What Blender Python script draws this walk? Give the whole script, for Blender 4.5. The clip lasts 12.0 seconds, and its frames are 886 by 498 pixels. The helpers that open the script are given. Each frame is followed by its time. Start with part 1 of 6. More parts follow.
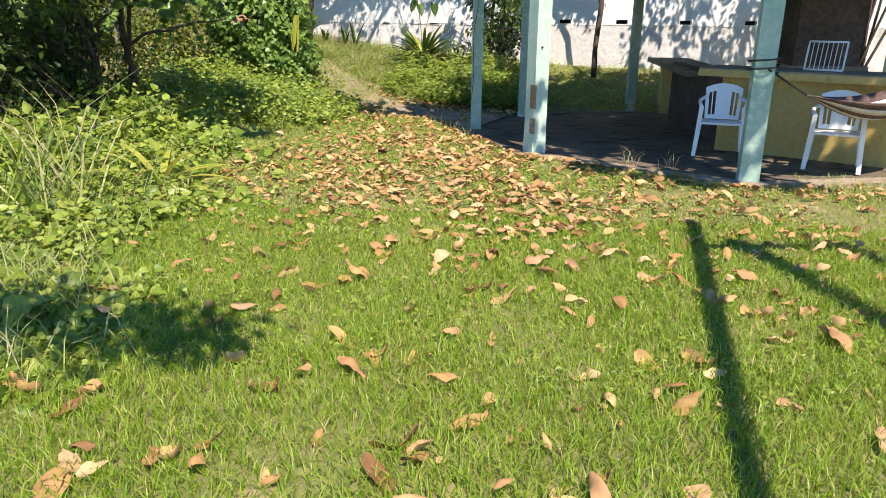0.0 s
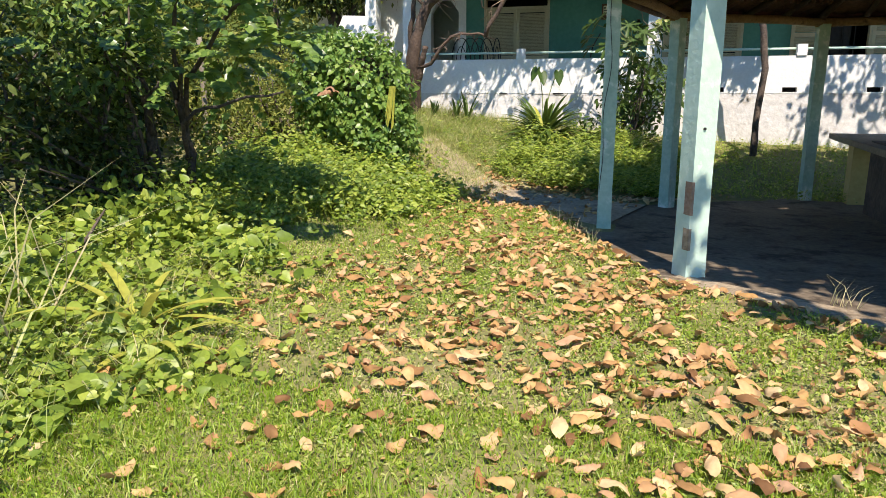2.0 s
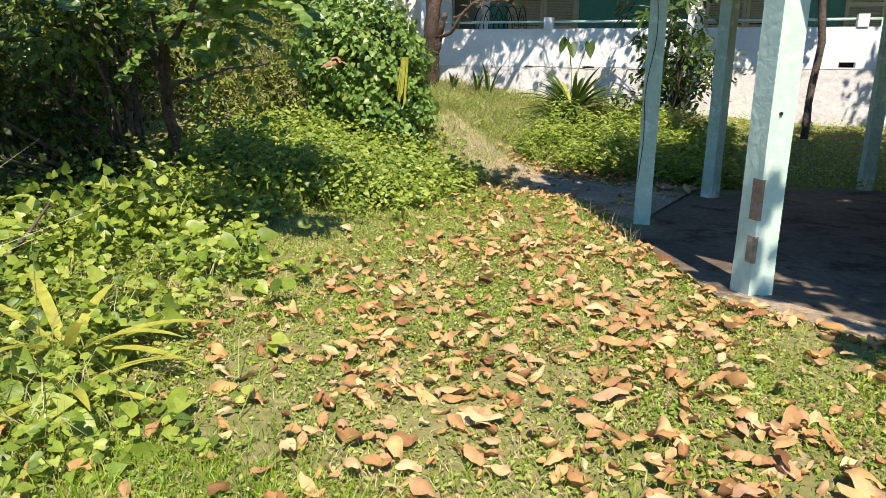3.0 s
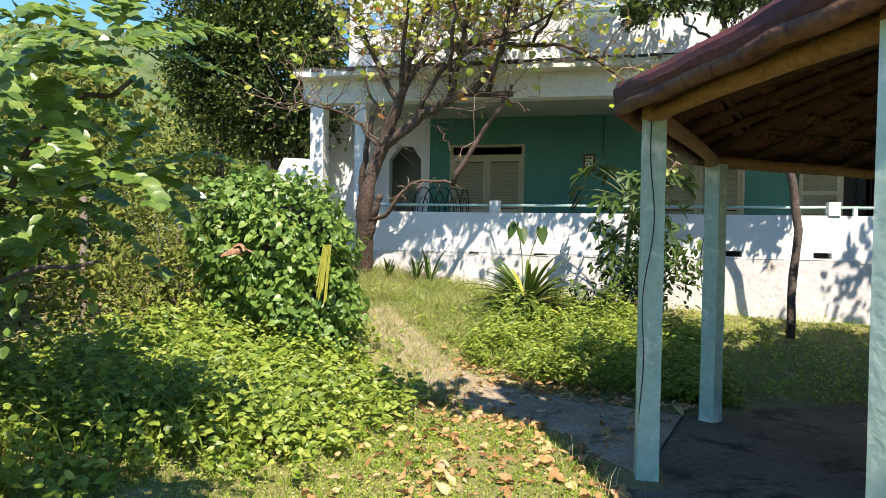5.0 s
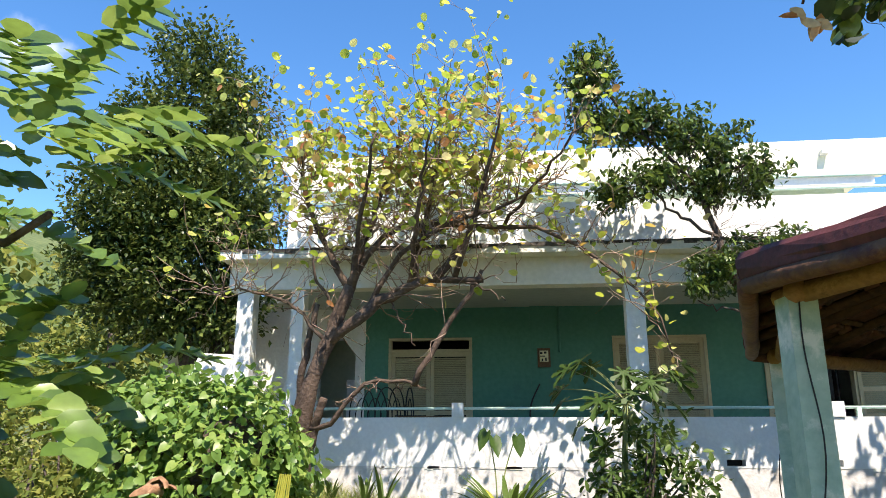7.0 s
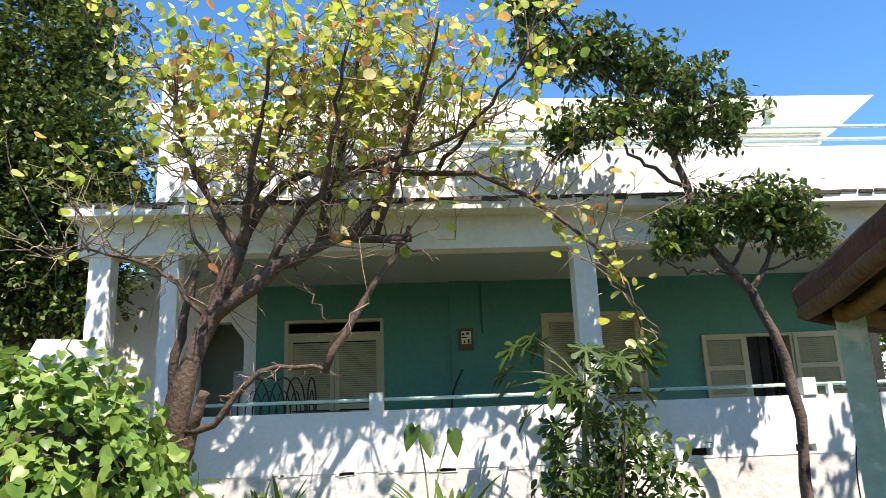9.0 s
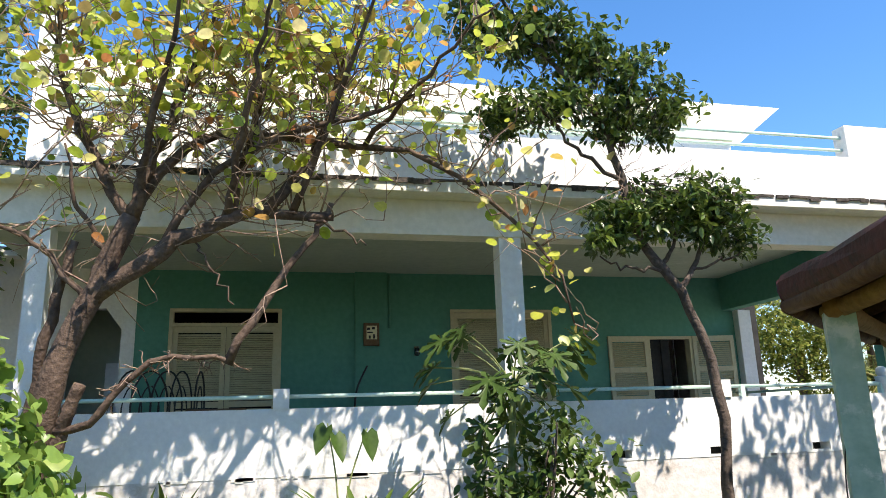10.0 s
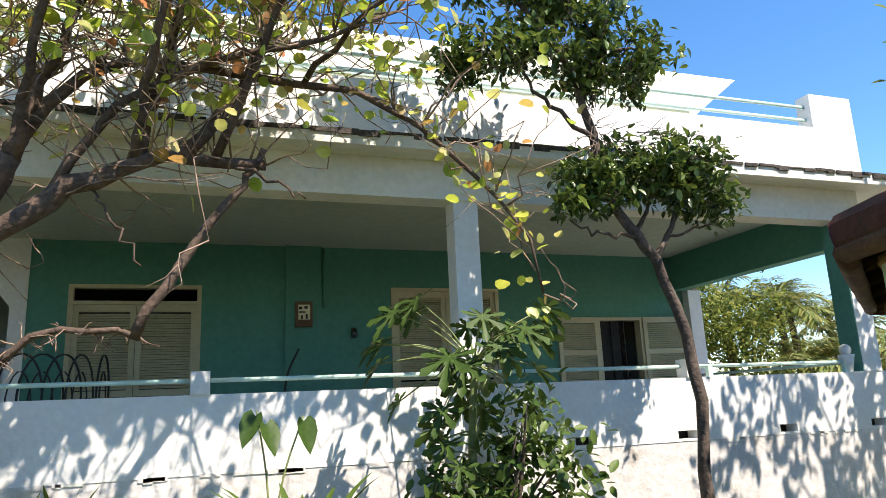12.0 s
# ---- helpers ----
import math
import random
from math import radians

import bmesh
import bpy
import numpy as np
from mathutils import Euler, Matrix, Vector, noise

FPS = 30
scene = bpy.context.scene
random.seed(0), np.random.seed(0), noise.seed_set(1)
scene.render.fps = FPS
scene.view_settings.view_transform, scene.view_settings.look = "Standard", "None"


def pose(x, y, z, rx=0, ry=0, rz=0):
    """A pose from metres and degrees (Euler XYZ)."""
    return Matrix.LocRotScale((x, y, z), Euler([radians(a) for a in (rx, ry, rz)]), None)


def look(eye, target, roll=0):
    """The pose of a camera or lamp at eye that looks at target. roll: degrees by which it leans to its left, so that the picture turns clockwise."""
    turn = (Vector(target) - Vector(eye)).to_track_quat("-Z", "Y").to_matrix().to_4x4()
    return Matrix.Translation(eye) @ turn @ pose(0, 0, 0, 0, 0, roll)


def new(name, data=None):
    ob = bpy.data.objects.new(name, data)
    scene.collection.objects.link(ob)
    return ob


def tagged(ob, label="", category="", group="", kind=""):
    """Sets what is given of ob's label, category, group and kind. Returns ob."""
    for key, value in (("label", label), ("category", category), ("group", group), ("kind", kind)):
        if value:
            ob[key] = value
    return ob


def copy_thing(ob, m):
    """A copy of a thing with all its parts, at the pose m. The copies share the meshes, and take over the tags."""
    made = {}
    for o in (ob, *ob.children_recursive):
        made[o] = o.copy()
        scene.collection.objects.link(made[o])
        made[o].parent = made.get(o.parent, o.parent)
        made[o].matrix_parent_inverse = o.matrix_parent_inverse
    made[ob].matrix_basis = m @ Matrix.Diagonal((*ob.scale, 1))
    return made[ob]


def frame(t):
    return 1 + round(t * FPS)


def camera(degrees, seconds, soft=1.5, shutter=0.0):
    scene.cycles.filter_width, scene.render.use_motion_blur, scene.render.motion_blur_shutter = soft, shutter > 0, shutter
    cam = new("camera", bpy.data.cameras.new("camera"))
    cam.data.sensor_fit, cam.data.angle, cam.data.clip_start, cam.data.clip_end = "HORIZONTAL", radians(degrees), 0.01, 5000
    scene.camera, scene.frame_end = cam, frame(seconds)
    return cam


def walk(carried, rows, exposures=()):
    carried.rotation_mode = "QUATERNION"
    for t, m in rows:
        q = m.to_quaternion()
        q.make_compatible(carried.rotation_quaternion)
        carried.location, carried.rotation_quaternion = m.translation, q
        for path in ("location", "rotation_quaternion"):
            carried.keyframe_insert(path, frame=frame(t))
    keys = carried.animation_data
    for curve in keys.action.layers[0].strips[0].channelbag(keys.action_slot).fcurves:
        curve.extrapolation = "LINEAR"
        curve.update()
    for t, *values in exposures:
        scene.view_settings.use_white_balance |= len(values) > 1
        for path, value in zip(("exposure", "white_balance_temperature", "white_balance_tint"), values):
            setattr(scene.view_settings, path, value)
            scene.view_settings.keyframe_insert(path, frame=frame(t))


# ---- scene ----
cam = camera(64.1, 12.0, soft=0.8)
PATH = [
    (0, (0.059, -0.167, 1.569), (-0.16, 1.719, 0.939), 0.5),
    (0.5, (0.061, 0.519, 1.551), (-0.34, 2.379, 0.935), 1.1),
    (1, (0.043, 1.05, 1.596), (-0.384, 2.925, 1.048), -1.1),
    (1.5, (-0.003, 1.711, 1.599), (-0.557, 3.575, 1.131), -2.4),
    (2, (-0.123, 2.288, 1.579), (-0.694, 4.149, 1.122), -0.2),
    (2.5, (-0.205, 2.78, 1.529), (-0.764, 4.642, 1.058), -1.8),
    (3, (-0.355, 3.3, 1.569), (-0.977, 5.126, 1.039), 0.3),
    (3.2, (-0.418, 3.525, 1.6), (-0.937, 5.391, 1.102), -0.3),
    (4.8, (-0.813, 5.104, 1.663), (-1.269, 7.051, 1.618), 2.8),
    (5, (-0.934, 5.274, 1.679), (-1.418, 7.214, 1.635), 1.0),
    (5.5, (-1.317, 5.524, 1.731), (-1.821, 7.459, 1.716), 1.2),
    (6, (-1.672, 5.966, 1.797), (-1.935, 7.948, 1.828), -0.7),
    (6.5, (-1.882, 6.395, 1.867), (-2.228, 8.328, 2.245), -0.0),
    (7, (-2.193, 6.761, 1.854), (-2.388, 8.687, 2.354), -0.0),
    (7.2, (-2.287, 6.952, 1.889), (-2.434, 8.889, 2.363), -0.8),
    (8.8, (-2.699, 8.554, 1.915), (-2.59, 10.496, 2.381), -2.4),
    (9, (-2.728, 8.747, 1.901), (-2.608, 10.686, 2.375), -2.2),
    (9.5, (-2.914, 9.174, 1.89), (-2.621, 11.092, 2.375), -1.4),
    (10, (-3.098, 9.502, 1.91), (-2.652, 11.396, 2.375), -1.8),
    (10.5, (-3.178, 9.895, 1.881), (-2.759, 11.808, 2.288), -3.0),
    (11, (-3.256, 10.088, 1.87), (-2.799, 11.988, 2.295), -2.1),
    (11.5, (-3.275, 10.32, 1.889), (-2.639, 12.168, 2.316), -2.5),
    (12, (-3.09, 10.557, 1.86), (-2.443, 12.399, 2.294), -2.6),
]
walk(cam, [(t, look(eye, target, roll)) for t, eye, target, roll in PATH], exposures=[(0.0, 0.86, 6750, 14), (3.2, 0.88, 6750, 14), (5.0, 1.06, 6750, 14), (12.0, 1.08, 6750, 14)])

# ---- world and sun ----
CLOUD_WAY = (-0.571, 0.70, 0.437)
SUN_WAY = Vector((-0.28, 0.60, -1.0)).normalized()
world = bpy.data.worlds.new("sky")
scene.world = world
world.use_nodes = True
wn = world.node_tree.nodes
sky = wn.new("ShaderNodeTexSky")
sky.sky_type = "NISHITA"
sky.sun_disc = False
sky.sun_elevation = math.asin(-SUN_WAY.z)
sky.sun_rotation = math.atan2(-SUN_WAY.x, -SUN_WAY.y)
sky.air_density, sky.dust_density, sky.ozone_density = 1.0, 0.0, 4.0
deep = wn.new("ShaderNodeHueSaturation")
deep.inputs["Saturation"].default_value = 1.22
world.node_tree.links.new(sky.outputs[0], deep.inputs["Color"])
# one small fair-weather cloud in the sky
wl = world.node_tree.links
wtc = wn.new("ShaderNodeTexCoord")
dot = wn.new("ShaderNodeVectorMath"); dot.operation = "DISTANCE"
dot.inputs[1].default_value = Vector(CLOUD_WAY).normalized()
wl.new(wtc.outputs["Generated"], dot.inputs[0])
fall = wn.new("ShaderNodeMapRange")
for k, v in (("From Min", 0.095), ("From Max", 0.015), ("To Min", -0.45), ("To Max", 0.20)):
    fall.inputs[k].default_value = v
wl.new(dot.outputs["Value"], fall.inputs["Value"])
puff = wn.new("ShaderNodeTexNoise")
puff.inputs["Scale"].default_value, puff.inputs["Detail"].default_value = 17, 7
wl.new(wtc.outputs["Generated"], puff.inputs["Vector"])
both = wn.new("ShaderNodeMath"); both.operation = "ADD"
wl.new(fall.outputs[0], both.inputs[0]); wl.new(puff.outputs["Fac"], both.inputs[1])
mask = wn.new("ShaderNodeMapRange"); mask.interpolation_type = "SMOOTHSTEP"
mask.inputs["From Min"].default_value, mask.inputs["From Max"].default_value = 0.42, 0.92
wl.new(both.outputs[0], mask.inputs["Value"])
cloud = wn.new("ShaderNodeMix"); cloud.data_type = "RGBA"
cloud.inputs["B"].default_value = (6.0, 6.2, 6.5, 1)
wl.new(mask.outputs[0], cloud.inputs["Factor"]); wl.new(deep.outputs[0], cloud.inputs["A"])
wl.new(cloud.outputs["Result"], wn["Background"].inputs[0])
wn["Background"].inputs[1].default_value = 0.135
sun_data = bpy.data.lights.new("sun", "SUN")
sun_data.energy, sun_data.angle, sun_data.color = 5.0, radians(0.53), (1.0, 0.92, 0.79)
new("sun", sun_data).matrix_world = look(-SUN_WAY * 60, (0, 0, 0))

# ---- materials ----
def nodes_of(m):
    m.use_nodes = True
    nt = m.node_tree
    return nt, nt.nodes, nt.links, nt.nodes["Principled BSDF"]


def mat(name, a, b, rough=0.7, big=0.6, small=14.0, bump=0.15, metal=0.0, stain=None, stain_at=0.62, spec=0.4, per=0.0):
    """Two noise scales between colours a and b, optional stains with a shape of their own, and fine relief."""
    m = bpy.data.materials.new(name)
    nt, n, l, p = nodes_of(m)
    tc = n.new("ShaderNodeTexCoord")
    n1 = n.new("ShaderNodeTexNoise"); n1.inputs["Scale"].default_value = big; n1.inputs["Detail"].default_value = 5
    n2 = n.new("ShaderNodeTexNoise"); n2.inputs["Scale"].default_value = small; n2.inputs["Detail"].default_value = 6
    l.new(tc.outputs["Object"], n1.inputs["Vector"]); l.new(tc.outputs["Object"], n2.inputs["Vector"])
    mx = n.new("ShaderNodeMath"); mx.operation = "ADD"
    l.new(n1.outputs["Fac"], mx.inputs[0]); l.new(n2.outputs["Fac"], mx.inputs[1])
    ramp = n.new("ShaderNodeMapRange")
    ramp.inputs["From Min"].default_value, ramp.inputs["From Max"].default_value = 0.75, 1.25
    l.new(mx.outputs[0], ramp.inputs["Value"])
    mix = n.new("ShaderNodeMix"); mix.data_type = "RGBA"
    mix.inputs["A"].default_value, mix.inputs["B"].default_value = (*a, 1), (*b, 1)
    l.new(ramp.outputs[0], mix.inputs["Factor"])
    out = mix.outputs["Result"]
    if stain:
        n3 = n.new("ShaderNodeTexNoise"); n3.inputs["Scale"].default_value = big * 2.3; n3.inputs["Detail"].default_value = 9
        n3.inputs["Roughness"].default_value = 0.7
        l.new(tc.outputs["Object"], n3.inputs["Vector"])
        r3 = n.new("ShaderNodeMapRange")
        r3.inputs["From Min"].default_value, r3.inputs["From Max"].default_value = stain_at, stain_at + 0.1
        l.new(n3.outputs["Fac"], r3.inputs["Value"])
        m3 = n.new("ShaderNodeMix"); m3.data_type = "RGBA"
        m3.inputs["B"].default_value = (*stain, 1)
        l.new(r3.outputs[0], m3.inputs["Factor"]); l.new(out, m3.inputs["A"])
        out = m3.outputs["Result"]
    if per:
        oi = n.new("ShaderNodeObjectInfo")
        hv = n.new("ShaderNodeHueSaturation")
        rr = n.new("ShaderNodeMapRange")
        rr.inputs["To Min"].default_value, rr.inputs["To Max"].default_value = 1 - per, 1 + per
        l.new(oi.outputs["Random"], rr.inputs["Value"]); l.new(rr.outputs[0], hv.inputs["Value"]); l.new(out, hv.inputs["Color"])
        out = hv.outputs["Color"]
    l.new(out, p.inputs["Base Color"])
    p.inputs["Roughness"].default_value, p.inputs["Metallic"].default_value = rough, metal
    p.inputs["Specular IOR Level"].default_value = spec
    if bump:
        bp = n.new("ShaderNodeBump"); bp.inputs["Strength"].default_value = bump; bp.inputs["Distance"].default_value = 0.02
        l.new(n2.outputs["Fac"], bp.inputs["Height"]); l.new(bp.outputs[0], p.inputs["Normal"])
    return m


def leaf_mat(name, cols, rough=0.45, glow=0.35, per_object=False, spec=0.5):
    """Leaves: a colour of its own for each leaf, and light passing through the blade."""
    m = bpy.data.materials.new(name)
    nt, n, l, p = nodes_of(m)
    ramp = n.new("ShaderNodeValToRGB")
    els = ramp.color_ramp.elements
    while len(els) < len(cols):
        els.new(0.5)
    for i, (e, c) in enumerate(zip(els, cols)):
        e.position, e.color = i / max(1, len(cols) - 1), (*c, 1)
    src = n.new("ShaderNodeObjectInfo") if per_object else n.new("ShaderNodeNewGeometry")
    l.new(src.outputs["Random" if per_object else "Random Per Island"], ramp.inputs[0])
    tc = n.new("ShaderNodeTexCoord")
    nz = n.new("ShaderNodeTexNoise"); nz.inputs["Scale"].default_value = 22; nz.inputs["Detail"].default_value = 4
    l.new(tc.outputs["Object"], nz.inputs["Vector"])
    hv = n.new("ShaderNodeHueSaturation")
    rr = n.new("ShaderNodeMapRange"); rr.inputs["To Min"].default_value, rr.inputs["To Max"].default_value = 0.6, 1.4
    l.new(nz.outputs["Fac"], rr.inputs["Value"]); l.new(rr.outputs[0], hv.inputs["Value"]); l.new(ramp.outputs[0], hv.inputs["Color"])
    l.new(hv.outputs[0], p.inputs["Base Color"])
    p.inputs["Roughness"].default_value = rough
    p.inputs["Specular IOR Level"].default_value = spec
    if glow:
        tr = n.new("ShaderNodeBsdfTranslucent")
        h2 = n.new("ShaderNodeHueSaturation"); h2.inputs["Hue"].default_value = 0.485; h2.inputs["Value"].default_value = 1.5
        l.new(hv.outputs[0], h2.inputs["Color"]); l.new(h2.outputs[0], tr.inputs["Color"])
        ms = n.new("ShaderNodeMixShader"); ms.inputs[0].default_value = glow
        l.new(p.outputs[0], ms.inputs[1]); l.new(tr.outputs[0], ms.inputs[2])
        l.new(ms.outputs[0], n["Material Output"].inputs["Surface"])
    return m


M = {}
M["white"] = mat("white_limewash", (0.66, 0.66, 0.65), (0.76, 0.76, 0.745), 0.85, 0.7, 18, 0.25, stain=(0.55, 0.53, 0.50), stain_at=0.66)
M["wall_low"] = mat("weathered_white_wall", (0.50, 0.48, 0.465), (0.67, 0.65, 0.64), 0.88, 0.8, 14, 0.5, stain=(0.40, 0.36, 0.32), stain_at=0.56)
M["cream"] = mat("pale_yellow_paint", (0.80, 0.76, 0.58), (0.86, 0.83, 0.66), 0.8, 0.6, 16, 0.2, stain=(0.60, 0.52, 0.36), stain_at=0.68)
M["green_wall"] = mat("teal_green_paint", (0.060, 0.20, 0.155), (0.082, 0.25, 0.195), 0.75, 0.5, 12, 0.2, stain=(0.065, 0.19, 0.16), stain_at=0.64)
M["pale_green"] = mat("pale_green_paint", (0.40, 0.52, 0.42), (0.46, 0.57, 0.47), 0.7, 0.8, 16, 0.15)
M["ceil"] = mat("ceiling_plaster", (0.32, 0.375, 0.30), (0.40, 0.45, 0.37), 0.9, 0.6, 10, 0.15, stain=(0.6, 0.6, 0.54), stain_at=0.64)
M["eave_dirt"] = mat("mouldy_concrete_edge", (0.025, 0.022, 0.02), (0.10, 0.085, 0.075), 0.95, 3.0, 26, 0.8, stain=(0.4, 0.38, 0.35), stain_at=0.70)
M["beam_white"] = mat("stained_beam_plaster", (0.60, 0.60, 0.56), (0.72, 0.71, 0.67), 0.9, 0.9, 15, 0.3, stain=(0.22, 0.20, 0.18), stain_at=0.70)
M["door"] = mat("cream_door_paint", (0.42, 0.38, 0.24), (0.50, 0.45, 0.30), 0.6, 1.2, 20, 0.1)
# near-black colour that paints in the shade of rooms and openings
M["dark"] = mat("painted_room_dark", (0.012, 0.012, 0.012), (0.03, 0.028, 0.025), 0.9, 2, 12, 0.0)
M["rail"] = mat("rail_green_enamel", (0.42, 0.60, 0.52), (0.55, 0.70, 0.62), 0.4, 3, 30, 0.05)
M["post"] = mat("mint_post_paint", (0.29, 0.42, 0.335), (0.42, 0.55, 0.455), 0.7, 1.6, 18, 0.35, stain=(0.66, 0.70, 0.62), stain_at=0.54)
M["post_pale"] = mat("faded_mint_post_paint", (0.42, 0.56, 0.47), (0.52, 0.65, 0.56), 0.7, 1.6, 18, 0.3, stain=(0.66, 0.72, 0.66), stain_at=0.56)
M["postwear"] = mat("bare_brown_mortar", (0.24, 0.15, 0.10), (0.34, 0.24, 0.17), 0.95, 6, 30, 0.8)
M["fascia"] = mat("dark_red_paint", (0.055, 0.016, 0.014), (0.115, 0.028, 0.024), 0.6, 1.6, 20, 0.3, stain=(0.03, 0.014, 0.012), stain_at=0.55)
M["log"] = mat("weathered_log", (0.20, 0.11, 0.045), (0.36, 0.21, 0.09), 0.75, 2.0, 24, 0.6, stain=(0.09, 0.05, 0.025), stain_at=0.6)
M["eave_log"] = mat("reddish_log", (0.075, 0.032, 0.018), (0.17, 0.08, 0.036), 0.7, 2.2, 20, 0.6, stain=(0.07, 0.02, 0.016), stain_at=0.52)
# darker copy of the log, with the roof underside's shade in its colour
M["log_dark"] = mat("underside_shade_log", (0.055, 0.028, 0.014), (0.115, 0.062, 0.030), 0.8, 2.0, 24, 0.6, stain=(0.04, 0.024, 0.014), stain_at=0.55)
# concrete darkened to carry the roof's shade in its colour, plus dirt stains
M["slab"] = mat("dirty_shade_painted_concrete", (0.085, 0.064, 0.043), (0.18, 0.142, 0.102), 0.92, 0.9, 18, 0.25, stain=(0.04, 0.027, 0.017), stain_at=0.52)
M["tile"] = mat("clay_roof_tile", (0.09, 0.04, 0.024), (0.18, 0.085, 0.05), 0.85, 2.0, 22, 0.4, stain=(0.08, 0.045, 0.03), stain_at=0.58)
M["concrete"] = mat("worn_concrete", (0.18, 0.138, 0.092), (0.38, 0.305, 0.215), 0.94, 1.3, 22, 0.8, stain=(0.10, 0.07, 0.042), stain_at=0.55)
M["terrace"] = mat("pale_terrace_screed", (0.36, 0.34, 0.30), (0.46, 0.43, 0.38), 0.8, 1.0, 18, 0.2)
M["bar"] = mat("ochre_bar_paint", (0.46, 0.33, 0.11), (0.56, 0.43, 0.17), 0.8, 1.0, 16, 0.3, stain=(0.30, 0.21, 0.08), stain_at=0.6)
M["bartop"] = mat("bar_concrete_top", (0.20, 0.16, 0.12), (0.34, 0.27, 0.20), 0.7, 1.4, 24, 0.4)
M["brick"] = mat("dark_stone", (0.06, 0.05, 0.045), (0.16, 0.11, 0.09), 0.9, 2.0, 14, 0.8)
M["plastic"] = mat("white_plastic", (0.76, 0.77, 0.78), (0.82, 0.83, 0.84), 0.35, 1, 30, 0.02)
M["cloth"] = mat("hammock_cloth", (0.55, 0.50, 0.47), (0.70, 0.66, 0.63), 0.95, 4, 60, 0.5)
M["clothdark"] = mat("hammock_stripe", (0.09, 0.055, 0.05), (0.16, 0.10, 0.09), 0.95, 4, 60, 0.5)
M["black"] = mat("black_rubber", (0.012, 0.012, 0.012), (0.03, 0.03, 0.03), 0.6, 4, 40, 0.05)
M["steel"] = mat("grey_car_paint", (0.10, 0.11, 0.12), (0.13, 0.14, 0.15), 0.3, 1, 20, 0.0, metal=0.4)
M["silver"] = mat("silver_trim", (0.55, 0.56, 0.57), (0.62, 0.63, 0.64), 0.35, 1, 20, 0.0, metal=0.5)
M["glass"] = mat("dark_glass", (0.015, 0.02, 0.025), (0.02, 0.025, 0.03), 0.06, 1, 20, 0.0, spec=0.8)
M["meter"] = mat("meter_plate", (0.62, 0.58, 0.36), (0.70, 0.66, 0.44), 0.4, 6, 30, 0.0)
M["rust"] = mat("rusty_box", (0.10, 0.06, 0.035), (0.17, 0.10, 0.06), 0.85, 5, 30, 0.4)
M["soil"] = mat("grassy_soil", (0.115, 0.125, 0.035), (0.22, 0.19, 0.08), 0.95, 0.9, 16, 0.9, stain=(0.36, 0.27, 0.16), stain_at=0.58)
M["hillside"] = mat("wooded_slope", (0.05, 0.08, 0.02), (0.12, 0.15, 0.05), 0.95, 0.05, 0.6, 0.5)
M["bark"] = mat("grey_bark", (0.045, 0.028, 0.020), (0.125, 0.085, 0.062), 0.9, 3.0, 22, 1.0, stain=(0.42, 0.34, 0.28), stain_at=0.64)
M["bark_dark"] = mat("dark_bark", (0.045, 0.034, 0.028), (0.12, 0.09, 0.072), 0.9, 3.0, 24, 0.9, stain=(0.40, 0.37, 0.32), stain_at=0.70)
M["twig"] = mat("pale_twig", (0.13, 0.08, 0.058), (0.32, 0.235, 0.175), 0.85, 4, 30, 0.4)
M["stem_green"] = mat("green_stem", (0.13, 0.18, 0.06), (0.26, 0.28, 0.12), 0.6, 5, 25, 0.3)
M["wood_grey"] = mat("grey_timber", (0.16, 0.13, 0.10), (0.28, 0.24, 0.19), 0.85, 2, 25, 0.6)
M["lawn"] = leaf_mat("lawn_blade", [(0.12, 0.21, 0.010), (0.18, 0.30, 0.018), (0.27, 0.37, 0.032), (0.20, 0.32, 0.02), (0.42, 0.40, 0.12)], 0.5, 0.38)
M["tallgrass"] = leaf_mat("tall_grass_blade", [(0.15, 0.23, 0.045), (0.26, 0.32, 0.08), (0.38, 0.39, 0.15), (0.50, 0.44, 0.24)], 0.55, 0.35)
M["weed"] = leaf_mat("weed_leaf", [(0.085, 0.135, 0.018), (0.16, 0.235, 0.030), (0.25, 0.325, 0.045), (0.36, 0.41, 0.085)], 0.42, 0.36, spec=0.4)
M["bladegrass"] = leaf_mat("broad_grass_blade", [(0.16, 0.25, 0.05), (0.26, 0.36, 0.08), (0.36, 0.45, 0.13), (0.44, 0.50, 0.20)], 0.4, 0.4, spec=0.4)
M["clover"] = leaf_mat("small_pale_weed_leaf", [(0.15, 0.20, 0.04), (0.26, 0.30, 0.08), (0.36, 0.37, 0.12), (0.46, 0.42, 0.19)], 0.5, 0.3, spec=0.3)
M["vine"] = leaf_mat("vine_leaf", [(0.070, 0.145, 0.028), (0.12, 0.215, 0.042), (0.19, 0.29, 0.062), (0.14, 0.24, 0.048), (0.26, 0.34, 0.08)], 0.4, 0.3, spec=0.4)
M["pinnate"] = leaf_mat("pinnate_leaflet", [(0.075, 0.14, 0.028), (0.13, 0.215, 0.042), (0.19, 0.285, 0.058), (0.27, 0.35, 0.09)], 0.32, 0.36)
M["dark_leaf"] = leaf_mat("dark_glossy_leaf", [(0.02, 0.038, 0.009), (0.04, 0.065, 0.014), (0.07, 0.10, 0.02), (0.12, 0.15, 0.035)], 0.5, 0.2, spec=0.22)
M["tree_leaf"] = leaf_mat("small_tree_leaf", [(0.022, 0.042, 0.010), (0.045, 0.075, 0.016), (0.08, 0.115, 0.024), (0.16, 0.20, 0.05)], 0.4, 0.22, spec=0.35)
M["mango"] = leaf_mat("broad_glossy_leaf", [(0.022, 0.050, 0.012), (0.042, 0.082, 0.018), (0.08, 0.13, 0.026), (0.17, 0.24, 0.045)], 0.35, 0.25)
